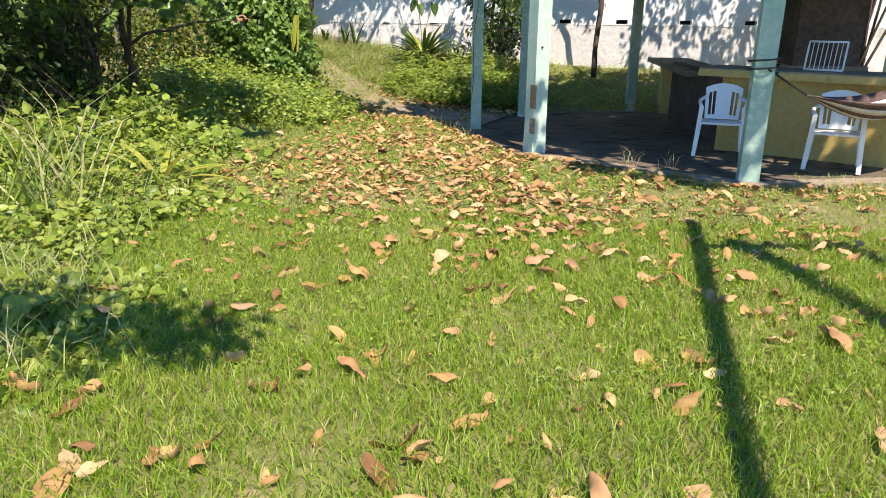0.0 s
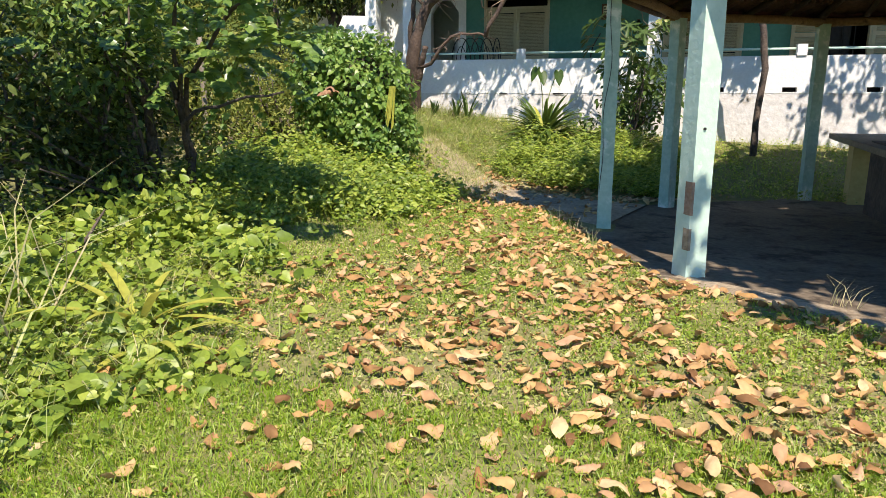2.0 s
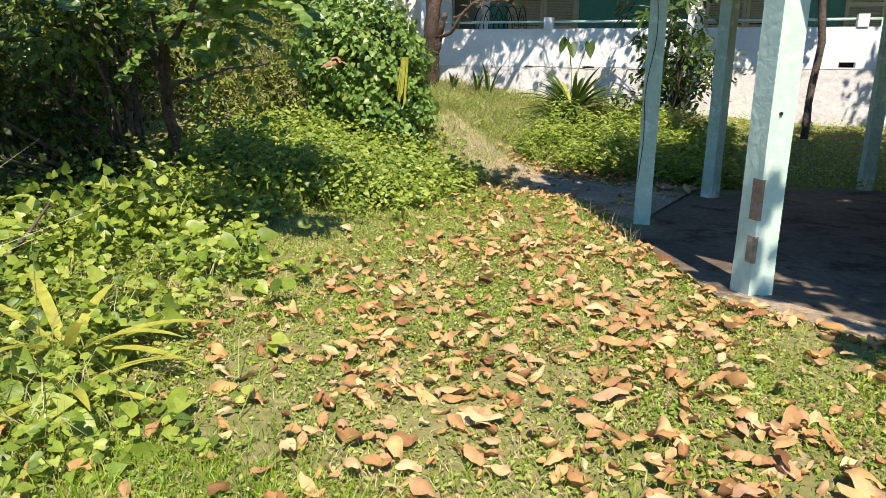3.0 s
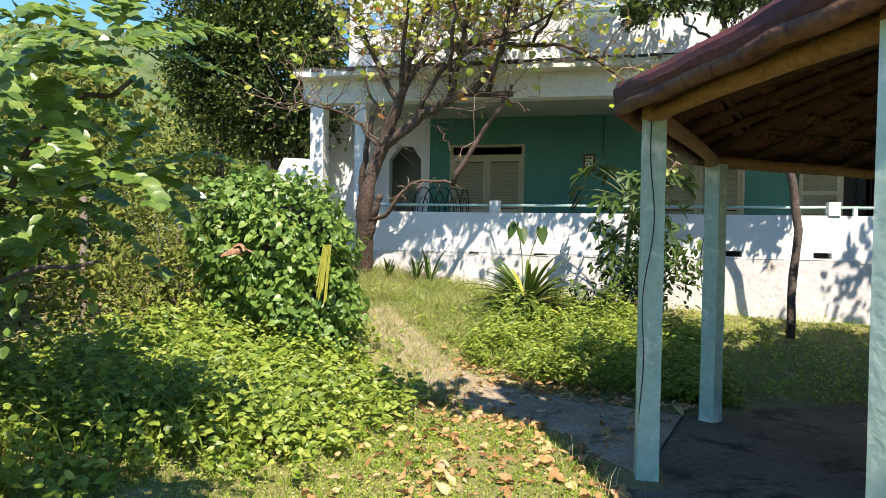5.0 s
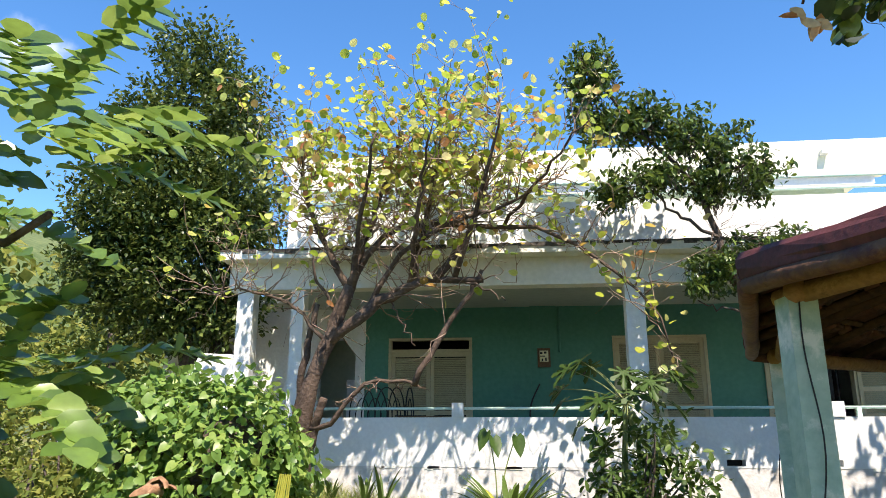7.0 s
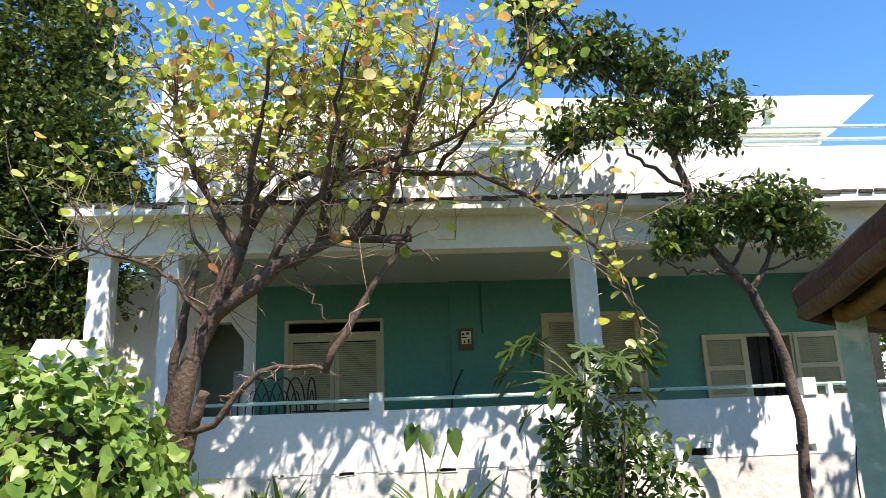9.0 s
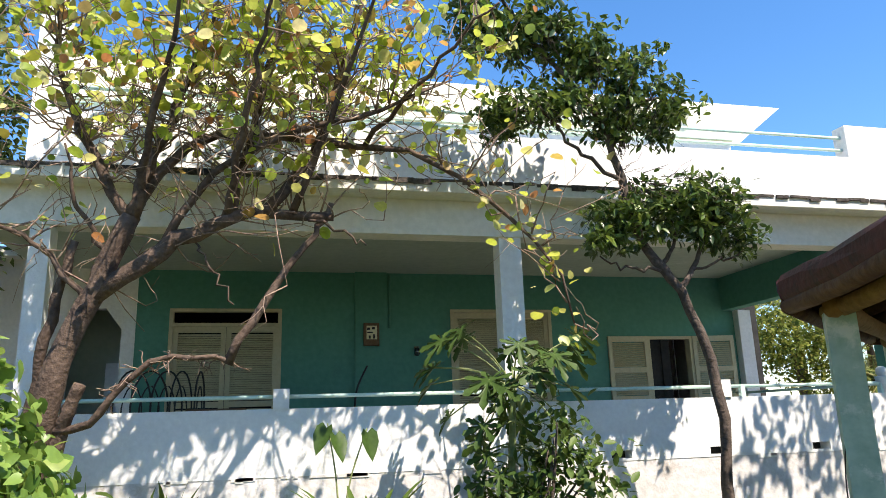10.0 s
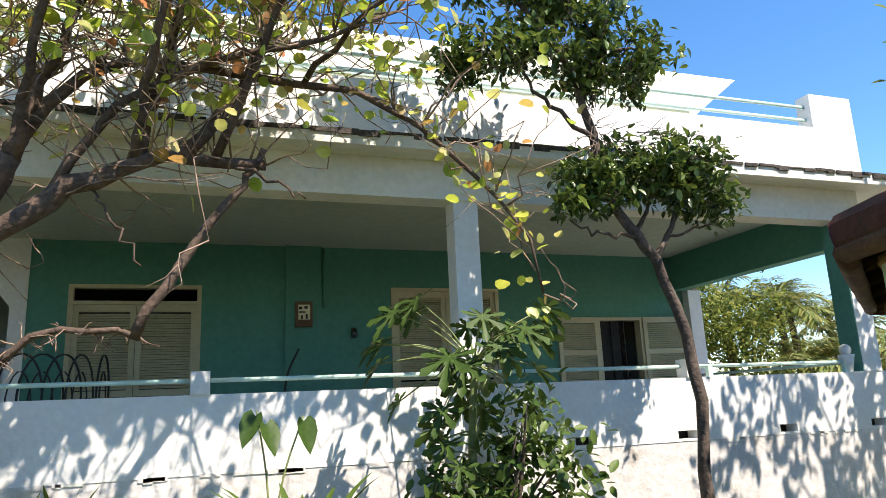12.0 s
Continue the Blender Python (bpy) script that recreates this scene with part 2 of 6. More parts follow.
M["grape"] = leaf_mat("round_yellow_green_leaf", [(0.17, 0.26, 0.03), (0.26, 0.36, 0.045), (0.38, 0.44, 0.07), (0.30, 0.39, 0.05), (0.55, 0.53, 0.20), (0.20, 0.30, 0.03), (0.38, 0.17, 0.07), (0.38, 0.45, 0.07), (0.58, 0.54, 0.27)], 0.4, 0.5)
M["papaya"] = leaf_mat("papaya_leaf", [(0.035, 0.07, 0.015), (0.06, 0.105, 0.022), (0.11, 0.165, 0.036)], 0.5, 0.22, spec=0.25)
M["strap"] = leaf_mat("strap_leaf", [(0.025, 0.055, 0.012), (0.045, 0.085, 0.017), (0.08, 0.125, 0.024), (0.14, 0.18, 0.035)], 0.45, 0.2, spec=0.25)
M["yellow_strap"] = leaf_mat("yellow_green_strap", [(0.30, 0.34, 0.07), (0.40, 0.38, 0.06), (0.22, 0.30, 0.06)], 0.45, 0.3)
M["far_leaf"] = leaf_mat("far_leaf", [(0.06, 0.09, 0.018), (0.12, 0.16, 0.035), (0.20, 0.23, 0.048), (0.27, 0.27, 0.07)], 0.7, 0.35, spec=0.15)
M["palm"] = leaf_mat("palm_leaflet", [(0.08, 0.13, 0.03), (0.15, 0.20, 0.05), (0.26, 0.26, 0.08), (0.36, 0.30, 0.14)], 0.45, 0.25)
DEAD = [(0.15, 0.07, 0.028), (0.38, 0.215, 0.08), (0.46, 0.28, 0.11), (0.52, 0.35, 0.16), (0.27, 0.13, 0.05), (0.43, 0.25, 0.115), (0.56, 0.41, 0.22), (0.36, 0.20, 0.075), (0.47, 0.28, 0.165)]
M["dead"] = leaf_mat("dry_leaf", DEAD, 0.75, 0.12, per_object=True, spec=0.3)
M["dead_island"] = leaf_mat("dry_leaf_litter", DEAD, 0.75, 0.12, spec=0.3)
M["sheath"] = mat("dry_sheath", (0.20, 0.10, 0.05), (0.38, 0.22, 0.12), 0.7, 5, 30, 0.4)
M["straw"] = leaf_mat("straw_blade", [(0.40, 0.33, 0.18), (0.50, 0.42, 0.25), (0.30, 0.30, 0.12)], 0.7, 0.25)

# ---- mesh helpers ----
rng = np.random.default_rng(7)


def mesh_np(name, V, F, smooth=False):
    """A mesh from arrays: V (n,3), F (m,k) with k corners each."""
    V, F = np.asarray(V, np.float32), np.asarray(F, np.int32)
    me = bpy.data.meshes.new(name)
    me.vertices.add(len(V)); me.vertices.foreach_set("co", V.ravel())
    me.loops.add(F.size); me.loops.foreach_set("vertex_index", F.ravel())
    me.polygons.add(len(F))
    me.polygons.foreach_set("loop_start", np.arange(0, F.size, F.shape[1], dtype=np.int32))
    me.update(calc_edges=True)
    if smooth:
        me.polygons.foreach_set("use_smooth", np.ones(len(F), bool))
    return me


def link(name, me, material, parent=None, label=""):
    ob = new(name, me)
    if material is not None and not me.materials:
        me.materials.append(material)
    if parent is not None:
        ob.parent = parent
    return tagged(ob, label)


def part(name, bm, material, parent=None, label="", smooth=False, bevel=0.0):
    if bevel:
        bmesh.ops.bevel(bm, geom=[e for e in bm.edges if e.calc_face_angle(0) > 0.6], offset=bevel, segments=2, affect="EDGES", profile=0.6)
    me = bpy.data.meshes.new(name)
    bm.to_mesh(me); bm.free()
    if smooth:
        me.polygons.foreach_set("use_smooth", np.ones(len(me.polygons), bool))
    return link(name, me, material, parent, label)


def thing(name, label, category, group="", kind="", at=(0, 0, 0), rz=0.0):
    ob = new(name)
    ob.empty_display_size = 0.1
    ob.matrix_basis = pose(*at, 0, 0, rz)
    return tagged(ob, label, category, group, kind)


def box(x0, x1, y0, y1, z0, z1, bm=None):
    bm = bm or bmesh.new()
    v = [bm.verts.new((x, y, z)) for x in (x0, x1) for y in (y0, y1) for z in (z0, z1)]
    for f in ((0, 1, 3, 2), (4, 6, 7, 5), (0, 4, 5, 1), (2, 3, 7, 6), (0, 2, 6, 4), (1, 5, 7, 3)):
        bm.faces.new([v[i] for i in f])
    return bm


def prism(pts, z0, z1, bm=None):
    """An upright prism over an outline given counter-clockwise."""
    bm = bm or bmesh.new()
    lo = [bm.verts.new((x, y, z0)) for x, y in pts]
    hi = [bm.verts.new((x, y, z1)) for x, y in pts]
    n = len(pts)
    bm.faces.new(hi); bm.faces.new(lo[::-1])
    for i in range(n):
        bm.faces.new((lo[i], lo[(i + 1) % n], hi[(i + 1) % n], hi[i]))
    return bm


def tube_arrays(path, r0, r1, sides=7, rough=0.0):
    P = np.asarray(path, float)
    n = len(P)
    T = np.gradient(P, axis=0)
    T /= np.linalg.norm(T, axis=1, keepdims=True) + 1e-9
    ref = np.array([0.31, 0.17, 0.93]) if abs(T[0][2]) < 0.9 else np.array([0.95, 0.2, 0.1])
    A = np.cross(T, ref); A /= np.linalg.norm(A, axis=1, keepdims=True) + 1e-9
    B = np.cross(T, A)
    R = np.linspace(r0, r1, n)[:, None] * (1 + rough * rng.normal(size=(n, sides)))
    ang = np.linspace(0, 2 * np.pi, sides, endpoint=False)
    V = P[:, None, :] + R[:, :, None] * (np.cos(ang)[None, :, None] * A[:, None, :] + np.sin(ang)[None, :, None] * B[:, None, :])
    V = V.reshape(-1, 3)
    i, j = np.meshgrid(np.arange(n - 1), np.arange(sides), indexing="ij")
    a = (i * sides + j).ravel(); b = (i * sides + (j + 1) % sides).ravel()
    F = np.stack([a, b, b + sides, a + sides], 1)
    c0, c1 = len(V), len(V) + 1
    V = np.vstack([V, P[:1], P[-1:]])
    s = np.arange(sides); e = (n - 1) * sides
    caps = np.vstack([np.stack([np.full(sides, c0), (s + 1) % sides, s, s], 1), np.stack([np.full(sides, c1), e + s, e + (s + 1) % sides, e + (s + 1) % sides], 1)])
    return V, F, caps[:, :3]


def tubes(name, items, material, parent=None, label="", sides=7, rough=0.0):
    """Joined tubes: items are (path, radius at the start, radius at the end)."""
    Vs, Fs, k = [], [], 0
    for path, r0, r1 in items:
        V, F, C = tube_arrays(path, r0, r1, sides, rough)
        tri = np.vstack([F[:, [0, 1, 2]], F[:, [0, 2, 3]], C])
        Vs.append(V); Fs.append(tri + k); k += len(V)
    return link(name, mesh_np(name, np.vstack(Vs), np.vstack(Fs), True), material, parent, label)


def curve_pts(pts, n=12, wob=0.0):
    """A smooth path through a few points."""
    P = np.asarray(pts, float)
    if len(P) == 2:
        Q = P[0] + (P[1] - P[0]) * np.linspace(0, 1, n)[:, None]
    else:
        E = np.vstack([2 * P[0] - P[1], P, 2 * P[-1] - P[-2]])
        t = np.linspace(0, len(P) - 1 - 1e-6, n)
        i = t.astype(int); f = (t - i)[:, None]
        a, b, c, d = E[i], E[i + 1], E[i + 2], E[i + 3]
        Q = 0.5 * (2 * b + (c - a) * f + (2 * a - 5 * b + 4 * c - d) * f ** 2 + (3 * b - a - 3 * c + d) * f ** 3)
    if wob:
        Q[1:-1] += rng.normal(size=(n - 2, 3)) * wob
    return Q


def unit(v):
    return v / (np.linalg.norm(v, axis=-1, keepdims=True) + 1e-9)


SHAPES = {
    "kite": [(0, 0), (0.45, 0.24), (1, 0), (0.45, -0.24)],
    "oval": [(0, 0), (0.18, 0.17), (0.5, 0.25), (0.82, 0.15), (1, 0), (0.82, -0.15), (0.5, -0.25), (0.18, -0.17)],
    "lance": [(0, 0), (0.25, 0.12), (0.6, 0.13), (1, 0), (0.6, -0.13), (0.25, -0.12)],
    "heart": [(0.08, 0), (-0.06, 0.22), (0.1, 0.42), (0.4, 0.44), (0.72, 0.25), (1, 0), (0.72, -0.25), (0.4, -0.44), (0.1, -0.42), (-0.06, -0.22)],
    "round": [(0, 0), (0.15, 0.34), (0.5, 0.48), (0.85, 0.34), (1, 0), (0.85, -0.34), (0.5, -0.48), (0.15, -0.34)],
}
PALMATE = []
for k in range(7):
    a0 = radians(-141 + 47 * k)
    reach = (0.62, 0.84, 0.97, 1.05, 0.97, 0.84, 0.62)[k]
    for da, rr in ((-22, 0.24), (-12, 0.46), (-19, 0.66), (-9, 0.66), (-10, 0.86), (0, 1.0), (10, 0.86), (9, 0.66), (19, 0.66), (12, 0.46)):
        PALMATE.append((reach * rr * math.cos(a0 + radians(da)), reach * rr * math.sin(a0 + radians(da))))
SHAPES["palmate"] = PALMATE


def leaves(name, P, D, U, L, shape, material, parent=None, label="", fold=0.35, curl=0.15, wide=1.0):
    """One mesh of many leaves: bases P, ways D, up sides U and lengths L."""
    P, D, U = np.asarray(P, float), unit(np.asarray(D, float)), np.asarray(U, float)
    S = unit(np.cross(D, U)); N = np.cross(S, D)
    L = np.broadcast_to(np.asarray(L, float), (len(P),))[:, None, None]
    uv = np.array(SHAPES[shape], float)
    if shape == "palmate":
        uv = np.vstack([uv, [(0.0, 0)]])
    else:
        uv = np.vstack([uv, [(0.5, 0)]])
    u, v = uv[:, 0][None, :, None], uv[:, 1][None, :, None] * wide
    lift = fold * np.abs(v) - curl * u ** 2
    V = P[:, None, :] + L * (u * D[:, None, :] + v * S[:, None, :] + lift * N[:, None, :])
    k = uv.shape[0]; o = k - 1
    f = np.array([(o, i, (i + 1) % o) for i in range(o)])
    F = (f[None] + (np.arange(len(P)) * k)[:, None, None]).reshape(-1, 3)
    return link(name, mesh_np(name, V.reshape(-1, 3), F), material, parent, label)


def blades(name, P, H, lean, W, material, parent=None, label="", bend=0.5):
    """Grass blades: three triangles each, leaning and bending."""
    n = len(P)
    a = rng.uniform(0, 2 * np.pi, n)
    d = np.stack([np.cos(a), np.sin(a), np.zeros(n)], 1)
    b = rng.uniform(0, 2 * np.pi, n)
    s = np.stack([np.cos(b), np.sin(b), np.zeros(n)], 1) * np.asarray(W).reshape(-1, 1) * 0.5
    H = np.asarray(H).reshape(-1, 1); lean = np.asarray(lean).reshape(-1, 1)
    up = np.array([0, 0, 1.0])
    mid = P + up * H * 0.55 + d * H * lean * 0.4
    tip = P + up * H * (1 - bend * lean * 0.6) + d * H * lean * 1.2
    V = np.stack([P - s, P + s, mid - s * 0.75, mid + s * 0.75, tip], 1).reshape(-1, 3)
    f = np.array([(0, 1, 3), (0, 3, 2), (2, 3, 4)])
    F = (f[None] + (np.arange(n) * 5)[:, None, None]).reshape(-1, 3)
    return link(name, mesh_np(name, V, F), material, parent, label)


def ball_pts(n, c, r, inner=0.6):
    """Points in the outer part of an ellipsoid, and the ways out of it."""
    d = unit(rng.normal(size=(n, 3)))
    q = (inner + (1 - inner) * rng.random((n, 1))) * d * np.asarray(r)
    return np.asarray(c) + q, d


def clumped(balls, n_clumps, per, spread, inner=0.35):
    """Leaf places in clumps inside several ellipsoids (centre and radii)."""
    vol = np.array([b[3] * b[4] * b[5] for b in balls]); vol = vol ** 0.7 / (vol ** 0.7).sum()
    C, O = [], []
    for b, k in zip(balls, rng.multinomial(n_clumps, vol)):
        p, d = ball_pts(k, b[:3], b[3:], inner)
        C.append(p); O.append(d)
    C, O = np.vstack(C), np.vstack(O)
    P = np.repeat(C, per, 0) + rng.normal(size=(len(C) * per, 3)) * spread
    return P, np.repeat(O, per, 0), C


def random_ways(O, out=0.8, droop=0.25, jitter=0.8):
    D = O * out + rng.normal(size=O.shape) * jitter
    D[:, 2] -= droop
    return unit(D), unit(np.array([0, 0, 1.0]) + rng.normal(size=O.shape) * 0.45)


# ---- the lie of the land ----
def gz(x, y):
    """Height of the ground: level by the shelter, rising to the house."""
    x, y = np.asarray(x, float), np.asarray(y, float)
    top = np.interp(x, [-12, -5.5, -3.2, 1.3, 4, 12], [1.05, 1.03, 0.70, 0.42, 0.33, 0.28])
    begin = np.interp(x, [-5, -3, -1, 2], [11.4, 12.5, 13.4, 14.8])
    s = np.clip((y - begin) / (17.4 - begin), 0, 1)
    dip = np.interp(y, [8, 10.5, 13, 15.5], [0, -0.09, -0.19, -0.27]) * np.clip((x + 5.5) / 3, 0.2, 1)
    z = top * s ** 1.1 + dip * (1 - s)
    z = z + 0.10 * np.clip((-2.6 - x) / 2, 0, 1) * np.clip((y - 3) / 3, 0, 1) * (1 - s)
    hill = 80 * np.exp(-(((x + 210) / 95) ** 2 + ((y - 250) / 120) ** 2)) + 30 * np.exp(-(((x + 60) / 120) ** 2 + ((y - 330) / 90) ** 2))
    return z + hill

# ---- ground ----
def spread(a, b, fine, far):
    inner = np.arange(a, b + 1e-6, fine)
    steps = np.cumsum(np.geomspace(fine * 1.3, far / 6, 26))
    steps = steps * far / steps[-1]
    return np.concatenate([a - steps[::-1], inner, b + steps])


gx, gy = spread(-8, 6, 0.2, 900), spread(-2, 20, 0.2, 1200)
GX, GY = np.meshgrid(gx, gy, indexing="ij")
GZ = gz(GX, GY)
near = np.exp(-(np.maximum(np.abs(GX), np.abs(GY - 9)) / 14) ** 4)
GZ = GZ + near * 0.012 * (np.sin(GX * 5.1 + 1.3 * np.sin(GY * 2.3)) + np.sin(GY * 4.3 + np.sin(GX * 3.1))) - 0.012
GZ = GZ - 0.2 * np.clip((1.0 - np.hypot((GX - 2.75) / 3.35, (GY - 10.85) / 3.7)) * 6, 0, 1)
nx, ny = GX.shape
ii, jj = np.meshgrid(np.arange(nx - 1), np.arange(ny - 1), indexing="ij")
a = (ii * ny + jj).ravel()
far_mask = (np.hypot(GX, GY)[:-1, :-1].ravel() > 70)
ground = link("ground", mesh_np("ground", np.stack([GX, GY, GZ], -1).reshape(-1, 3), np.stack([a, a + ny, a + ny + 1, a + 1], 1), True), M["soil"])
ground.data.materials.append(M["hillside"])
ground.data.polygons.foreach_set("material_index", far_mask.astype(np.int32))
tagged(ground, "sunny grassy ground rising towards the house", "ground", kind="structure")

# ---- garden shelter ----
POSTS = [(2.27, 7.07), (0.16, 8.36), (-0.71, 10.62), (0.0, 12.9), (2.10, 14.6), (4.5, 14.8), (6.1, 12.9), (6.3, 10.1), (4.8, 7.8)]
CX, CY = 2.75, 10.9


def ring(f, add=0.0):
    out = []
    for x, y in POSTS:
        d = math.hypot(x - CX, y - CY)
        k = f + add / d
        out.append((CX + (x - CX) * k, CY + (y - CY) * k))
    return out[::-1]


def floor_z(y):
    return float(np.interp(y, [7, 8.3, 15], [0.02, 0.01, -0.27]))


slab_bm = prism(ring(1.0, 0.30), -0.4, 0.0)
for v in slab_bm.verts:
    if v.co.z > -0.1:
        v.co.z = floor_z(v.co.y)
slab = tagged(part("pavement", slab_bm, M["slab"], bevel=0.012), "worn concrete floor slab coloured darker for the shelter's shade", "pavement", kind="structure")

# paler strips that paint the sunlight along the slab's front edge
outer, inner = ring(1.0, 0.31)[::-1], ring(1.0, 0.06)[::-1]
for k in (8, 0):
    j = (k + 1) % 9
    bm = bmesh.new()
    quad = [bm.verts.new((x, y, floor_z(y) + 0.006)) for x, y in (outer[k], outer[j], inner[j], inner[k])]
    low = [bm.verts.new((v.co.x, v.co.y, v.co.z - 0.05)) for v in quad]
    bm.faces.new(quad); bm.faces.new(low[::-1])
    for i in range(4):
        bm.faces.new((low[i], low[(i + 1) % 4], quad[(i + 1) % 4], quad[i]))
    part("slab_edge", bm, M["concrete"], slab, "paler concrete strip painted as the sunlit slab edge", bevel=0.004)

shelter = thing("garden_shelter", "open garden shelter with mint green posts and dark red roof", "shelter", at=(CX, CY, 0))


def rel(p):
    return (p[0] - CX, p[1] - CY) + tuple(p[2:])


for k, (x, y) in enumerate(POSTS):
    w = 0.092 if k in (0, 1) else 0.078
    turn = math.degrees(math.atan2(y - CY, x - CX))
    if k == 1:
        turn = -146
    bm = bmesh.new()
    zs = [floor_z(y) - 0.02, 0.35, 0.8, 1.4, 1.95, 2.54 + float(np.interp(y, [10.6, 13.0], [0.0, -0.12]))]
    rows = []
    for i, z in enumerate(zs):
        s = w * (1.05 if i == 0 else 1 + 0.012 * math.sin(i * 2.1 + k))
        rows.append([bm.verts.new((sx * s, sy * s, z)) for sx, sy in ((-1, -1), (1, -1), (1, 1), (-1, 1))])
    for r0, r1 in zip(rows, rows[1:]):
        for i in range(4):
            bm.faces.new((r0[i], r0[(i + 1) % 4], r1[(i + 1) % 4], r1[i]))
    bm.faces.new(rows[-1]); bm.faces.new(rows[0][::-1])
    post = part("post", bm, M["post_pale"] if k == 1 else M["post"], shelter, bevel=0.008)
    post.matrix_basis = pose(x - CX, y - CY, 0.0, 0, 0, turn)
    if k == 1:
        # plaster knocked off one corner of the post
        for z0, z1, d in ((0.53, 0.80, 0.0), (0.24, 0.42, 0.01)):
            bm = bmesh.new()
            box(w - 0.022, w + 0.0035, w * 0.1 + d, w + 0.0035, z0, z1, bm)
            part("bare_patch", bm, M["postwear"] if d == 0 else M["concrete"], post, "brown patch of bare mortar", bevel=0.006)
        bm = bmesh.new()
        bmesh.ops.create_cone(bm, cap_ends=True, segments=10, radius1=0.012, radius2=0.012, depth=0.02, matrix=pose(0.02, w + 0.001, 1.22, 90))
        part("bolt_hole", bm, M["black"], post)

beam_z = 2.56
for k in range(9):
    p, q = rel(POSTS[k]), rel(POSTS[(k + 1) % 9])
    mid = [(p[0] + q[0]) / 2, (p[1] + q[1]) / 2]
    ext = 0.12
    d = unit(np.array(q) - np.array(p))
    path = curve_pts([(*(np.array(p) - d * ext), beam_z), (*mid, beam_z + 0.015), (*(np.array(q) + d * ext), beam_z)], 7, 0.004)
    tubes("ring_beam", [(path, 0.062, 0.055)], M["log"], shelter, sides=9, rough=0.03)
eave = [rel(p) for p in ring(1.0, 0.24)[::-1]]
EZ = 2.58
for k in range(9):
    p, q = eave[k], eave[(k + 1) % 9]
    # rafters under each face
    pts = []
    for f in (0.0, 0.25, 0.5, 0.75):
        e = np.array([p[0] + (q[0] - p[0]) * f, p[1] + (q[1] - p[1]) * f, EZ + 0.05])
        top = np.array([e[0] * 0.06, e[1] * 0.06, 3.70])
        tubes("rafter", [(curve_pts([e, (e + top) / 2 + rng.normal(size=3) * 0.01, top], 5), 0.042 if f else 0.06, 0.035)], M["log_dark"], shelter, sides=7, rough=0.04)
    # purlins
    for f in (0.16, 0.36, 0.56, 0.76):
        a0 = np.array([*p, EZ + 0.09]) * (1 - f) + np.array([0, 0, 3.80]) * f
        b0 = np.array([*q, EZ + 0.09]) * (1 - f) + np.array([0, 0, 3.80]) * f
        tubes("purlin", [(curve_pts([a0, b0], 4), 0.026, 0.026)], M["log_dark"], shelter, sides=6, rough=0.05)
    # barrel tiles laid on the face, waves running up the slope
    n_u, n_v = 72, 22
    u = np.linspace(0, 1, n_u); v = np.linspace(0, 1, n_v)
    UU, VV = np.meshgrid(u, v, indexing="ij")
    width = math.dist(p, q)
    bx = (np.array(p)[None, None] * (1 - UU[..., None]) + np.array(q)[None, None] * UU[..., None])
    XY = bx * (1 - VV[..., None] * 0.97)
    s_along = (UU - 0.5) * width * (1 - VV * 0.97)
    wave = 0.032 * np.abs(np.sin(s_along * np.pi / 0.2))
    course = 0.02 * ((VV * 10) % 1)
    Z = EZ + 0.12 + (3.83 - EZ) * VV + wave - course
    V = np.concatenate([XY, Z[..., None]], -1).reshape(-1, 3)
    i2, j2 = np.meshgrid(np.arange(n_u - 1), np.arange(n_v - 1), indexing="ij")
    a = (i2 * n_v + j2).ravel()
    roof = link("roof_face", mesh_np("roof_face", V, np.stack([a, a + n_v, a + n_v + 1, a + 1], 1), True), M["tile"], shelter, "clay barrel tiles seen from below")
    sol = roof.modifiers.new("thick", "SOLIDIFY"); sol.thickness, sol.offset = 0.02, 1
    # red rolled edge
    P3, Q3 = np.array([*p, 0.0]), np.array([*q, 0.0])
    prof = [(0.02, 2.64), (0.045, 2.65), (0.055, 2.69), (0.05, 2.745), (0.025, 2.78), (-0.14, 2.83), (-0.14, 2.77), (-0.01, 2.73), (0.01, 2.69), (0.0, 2.65)]
    bm = bmesh.new()
    ringv = []
    for t in np.linspace(0, 1, 9):
        c = P3 + (Q3 - P3) * t
        rad = unit(c[:2][None])[0]
        sag = -0.02 * math.sin(math.pi * t) + rng.normal() * 0.004
        ringv.append([bm.verts.new((c[0] + rad[0] * (o + rng.normal() * 0.004), c[1] + rad[1] * (o + rng.normal() * 0.004), z + rng.normal() * 0.004 + sag - (0.03 if i in (0, 9) else 0.0))) for i, (o, z) in enumerate(prof)])
    for r0, r1 in zip(ringv, ringv[1:]):
        for i in range(len(prof)):
            j = (i + 1) % len(prof)
            bm.faces.new((r0[i], r1[i], r1[j], r0[j]))
    bm.faces.new(ringv[0]); bm.faces.new(ringv[-1][::-1])
    part("roof_edge", bm, M["fascia"], shelter, "dark red painted roof edge")
    eave_path = curve_pts([P3 + [0, 0, 2.605], (P3 + Q3) / 2 + [0, 0, 2.595], Q3 + [0, 0, 2.605]], 9, 0.006)
    tubes("eave_log", [(eave_path, 0.056, 0.050)], M["eave_log"], shelter, "thick reddish brown log under the roof edge", sides=10, rough=0.03)
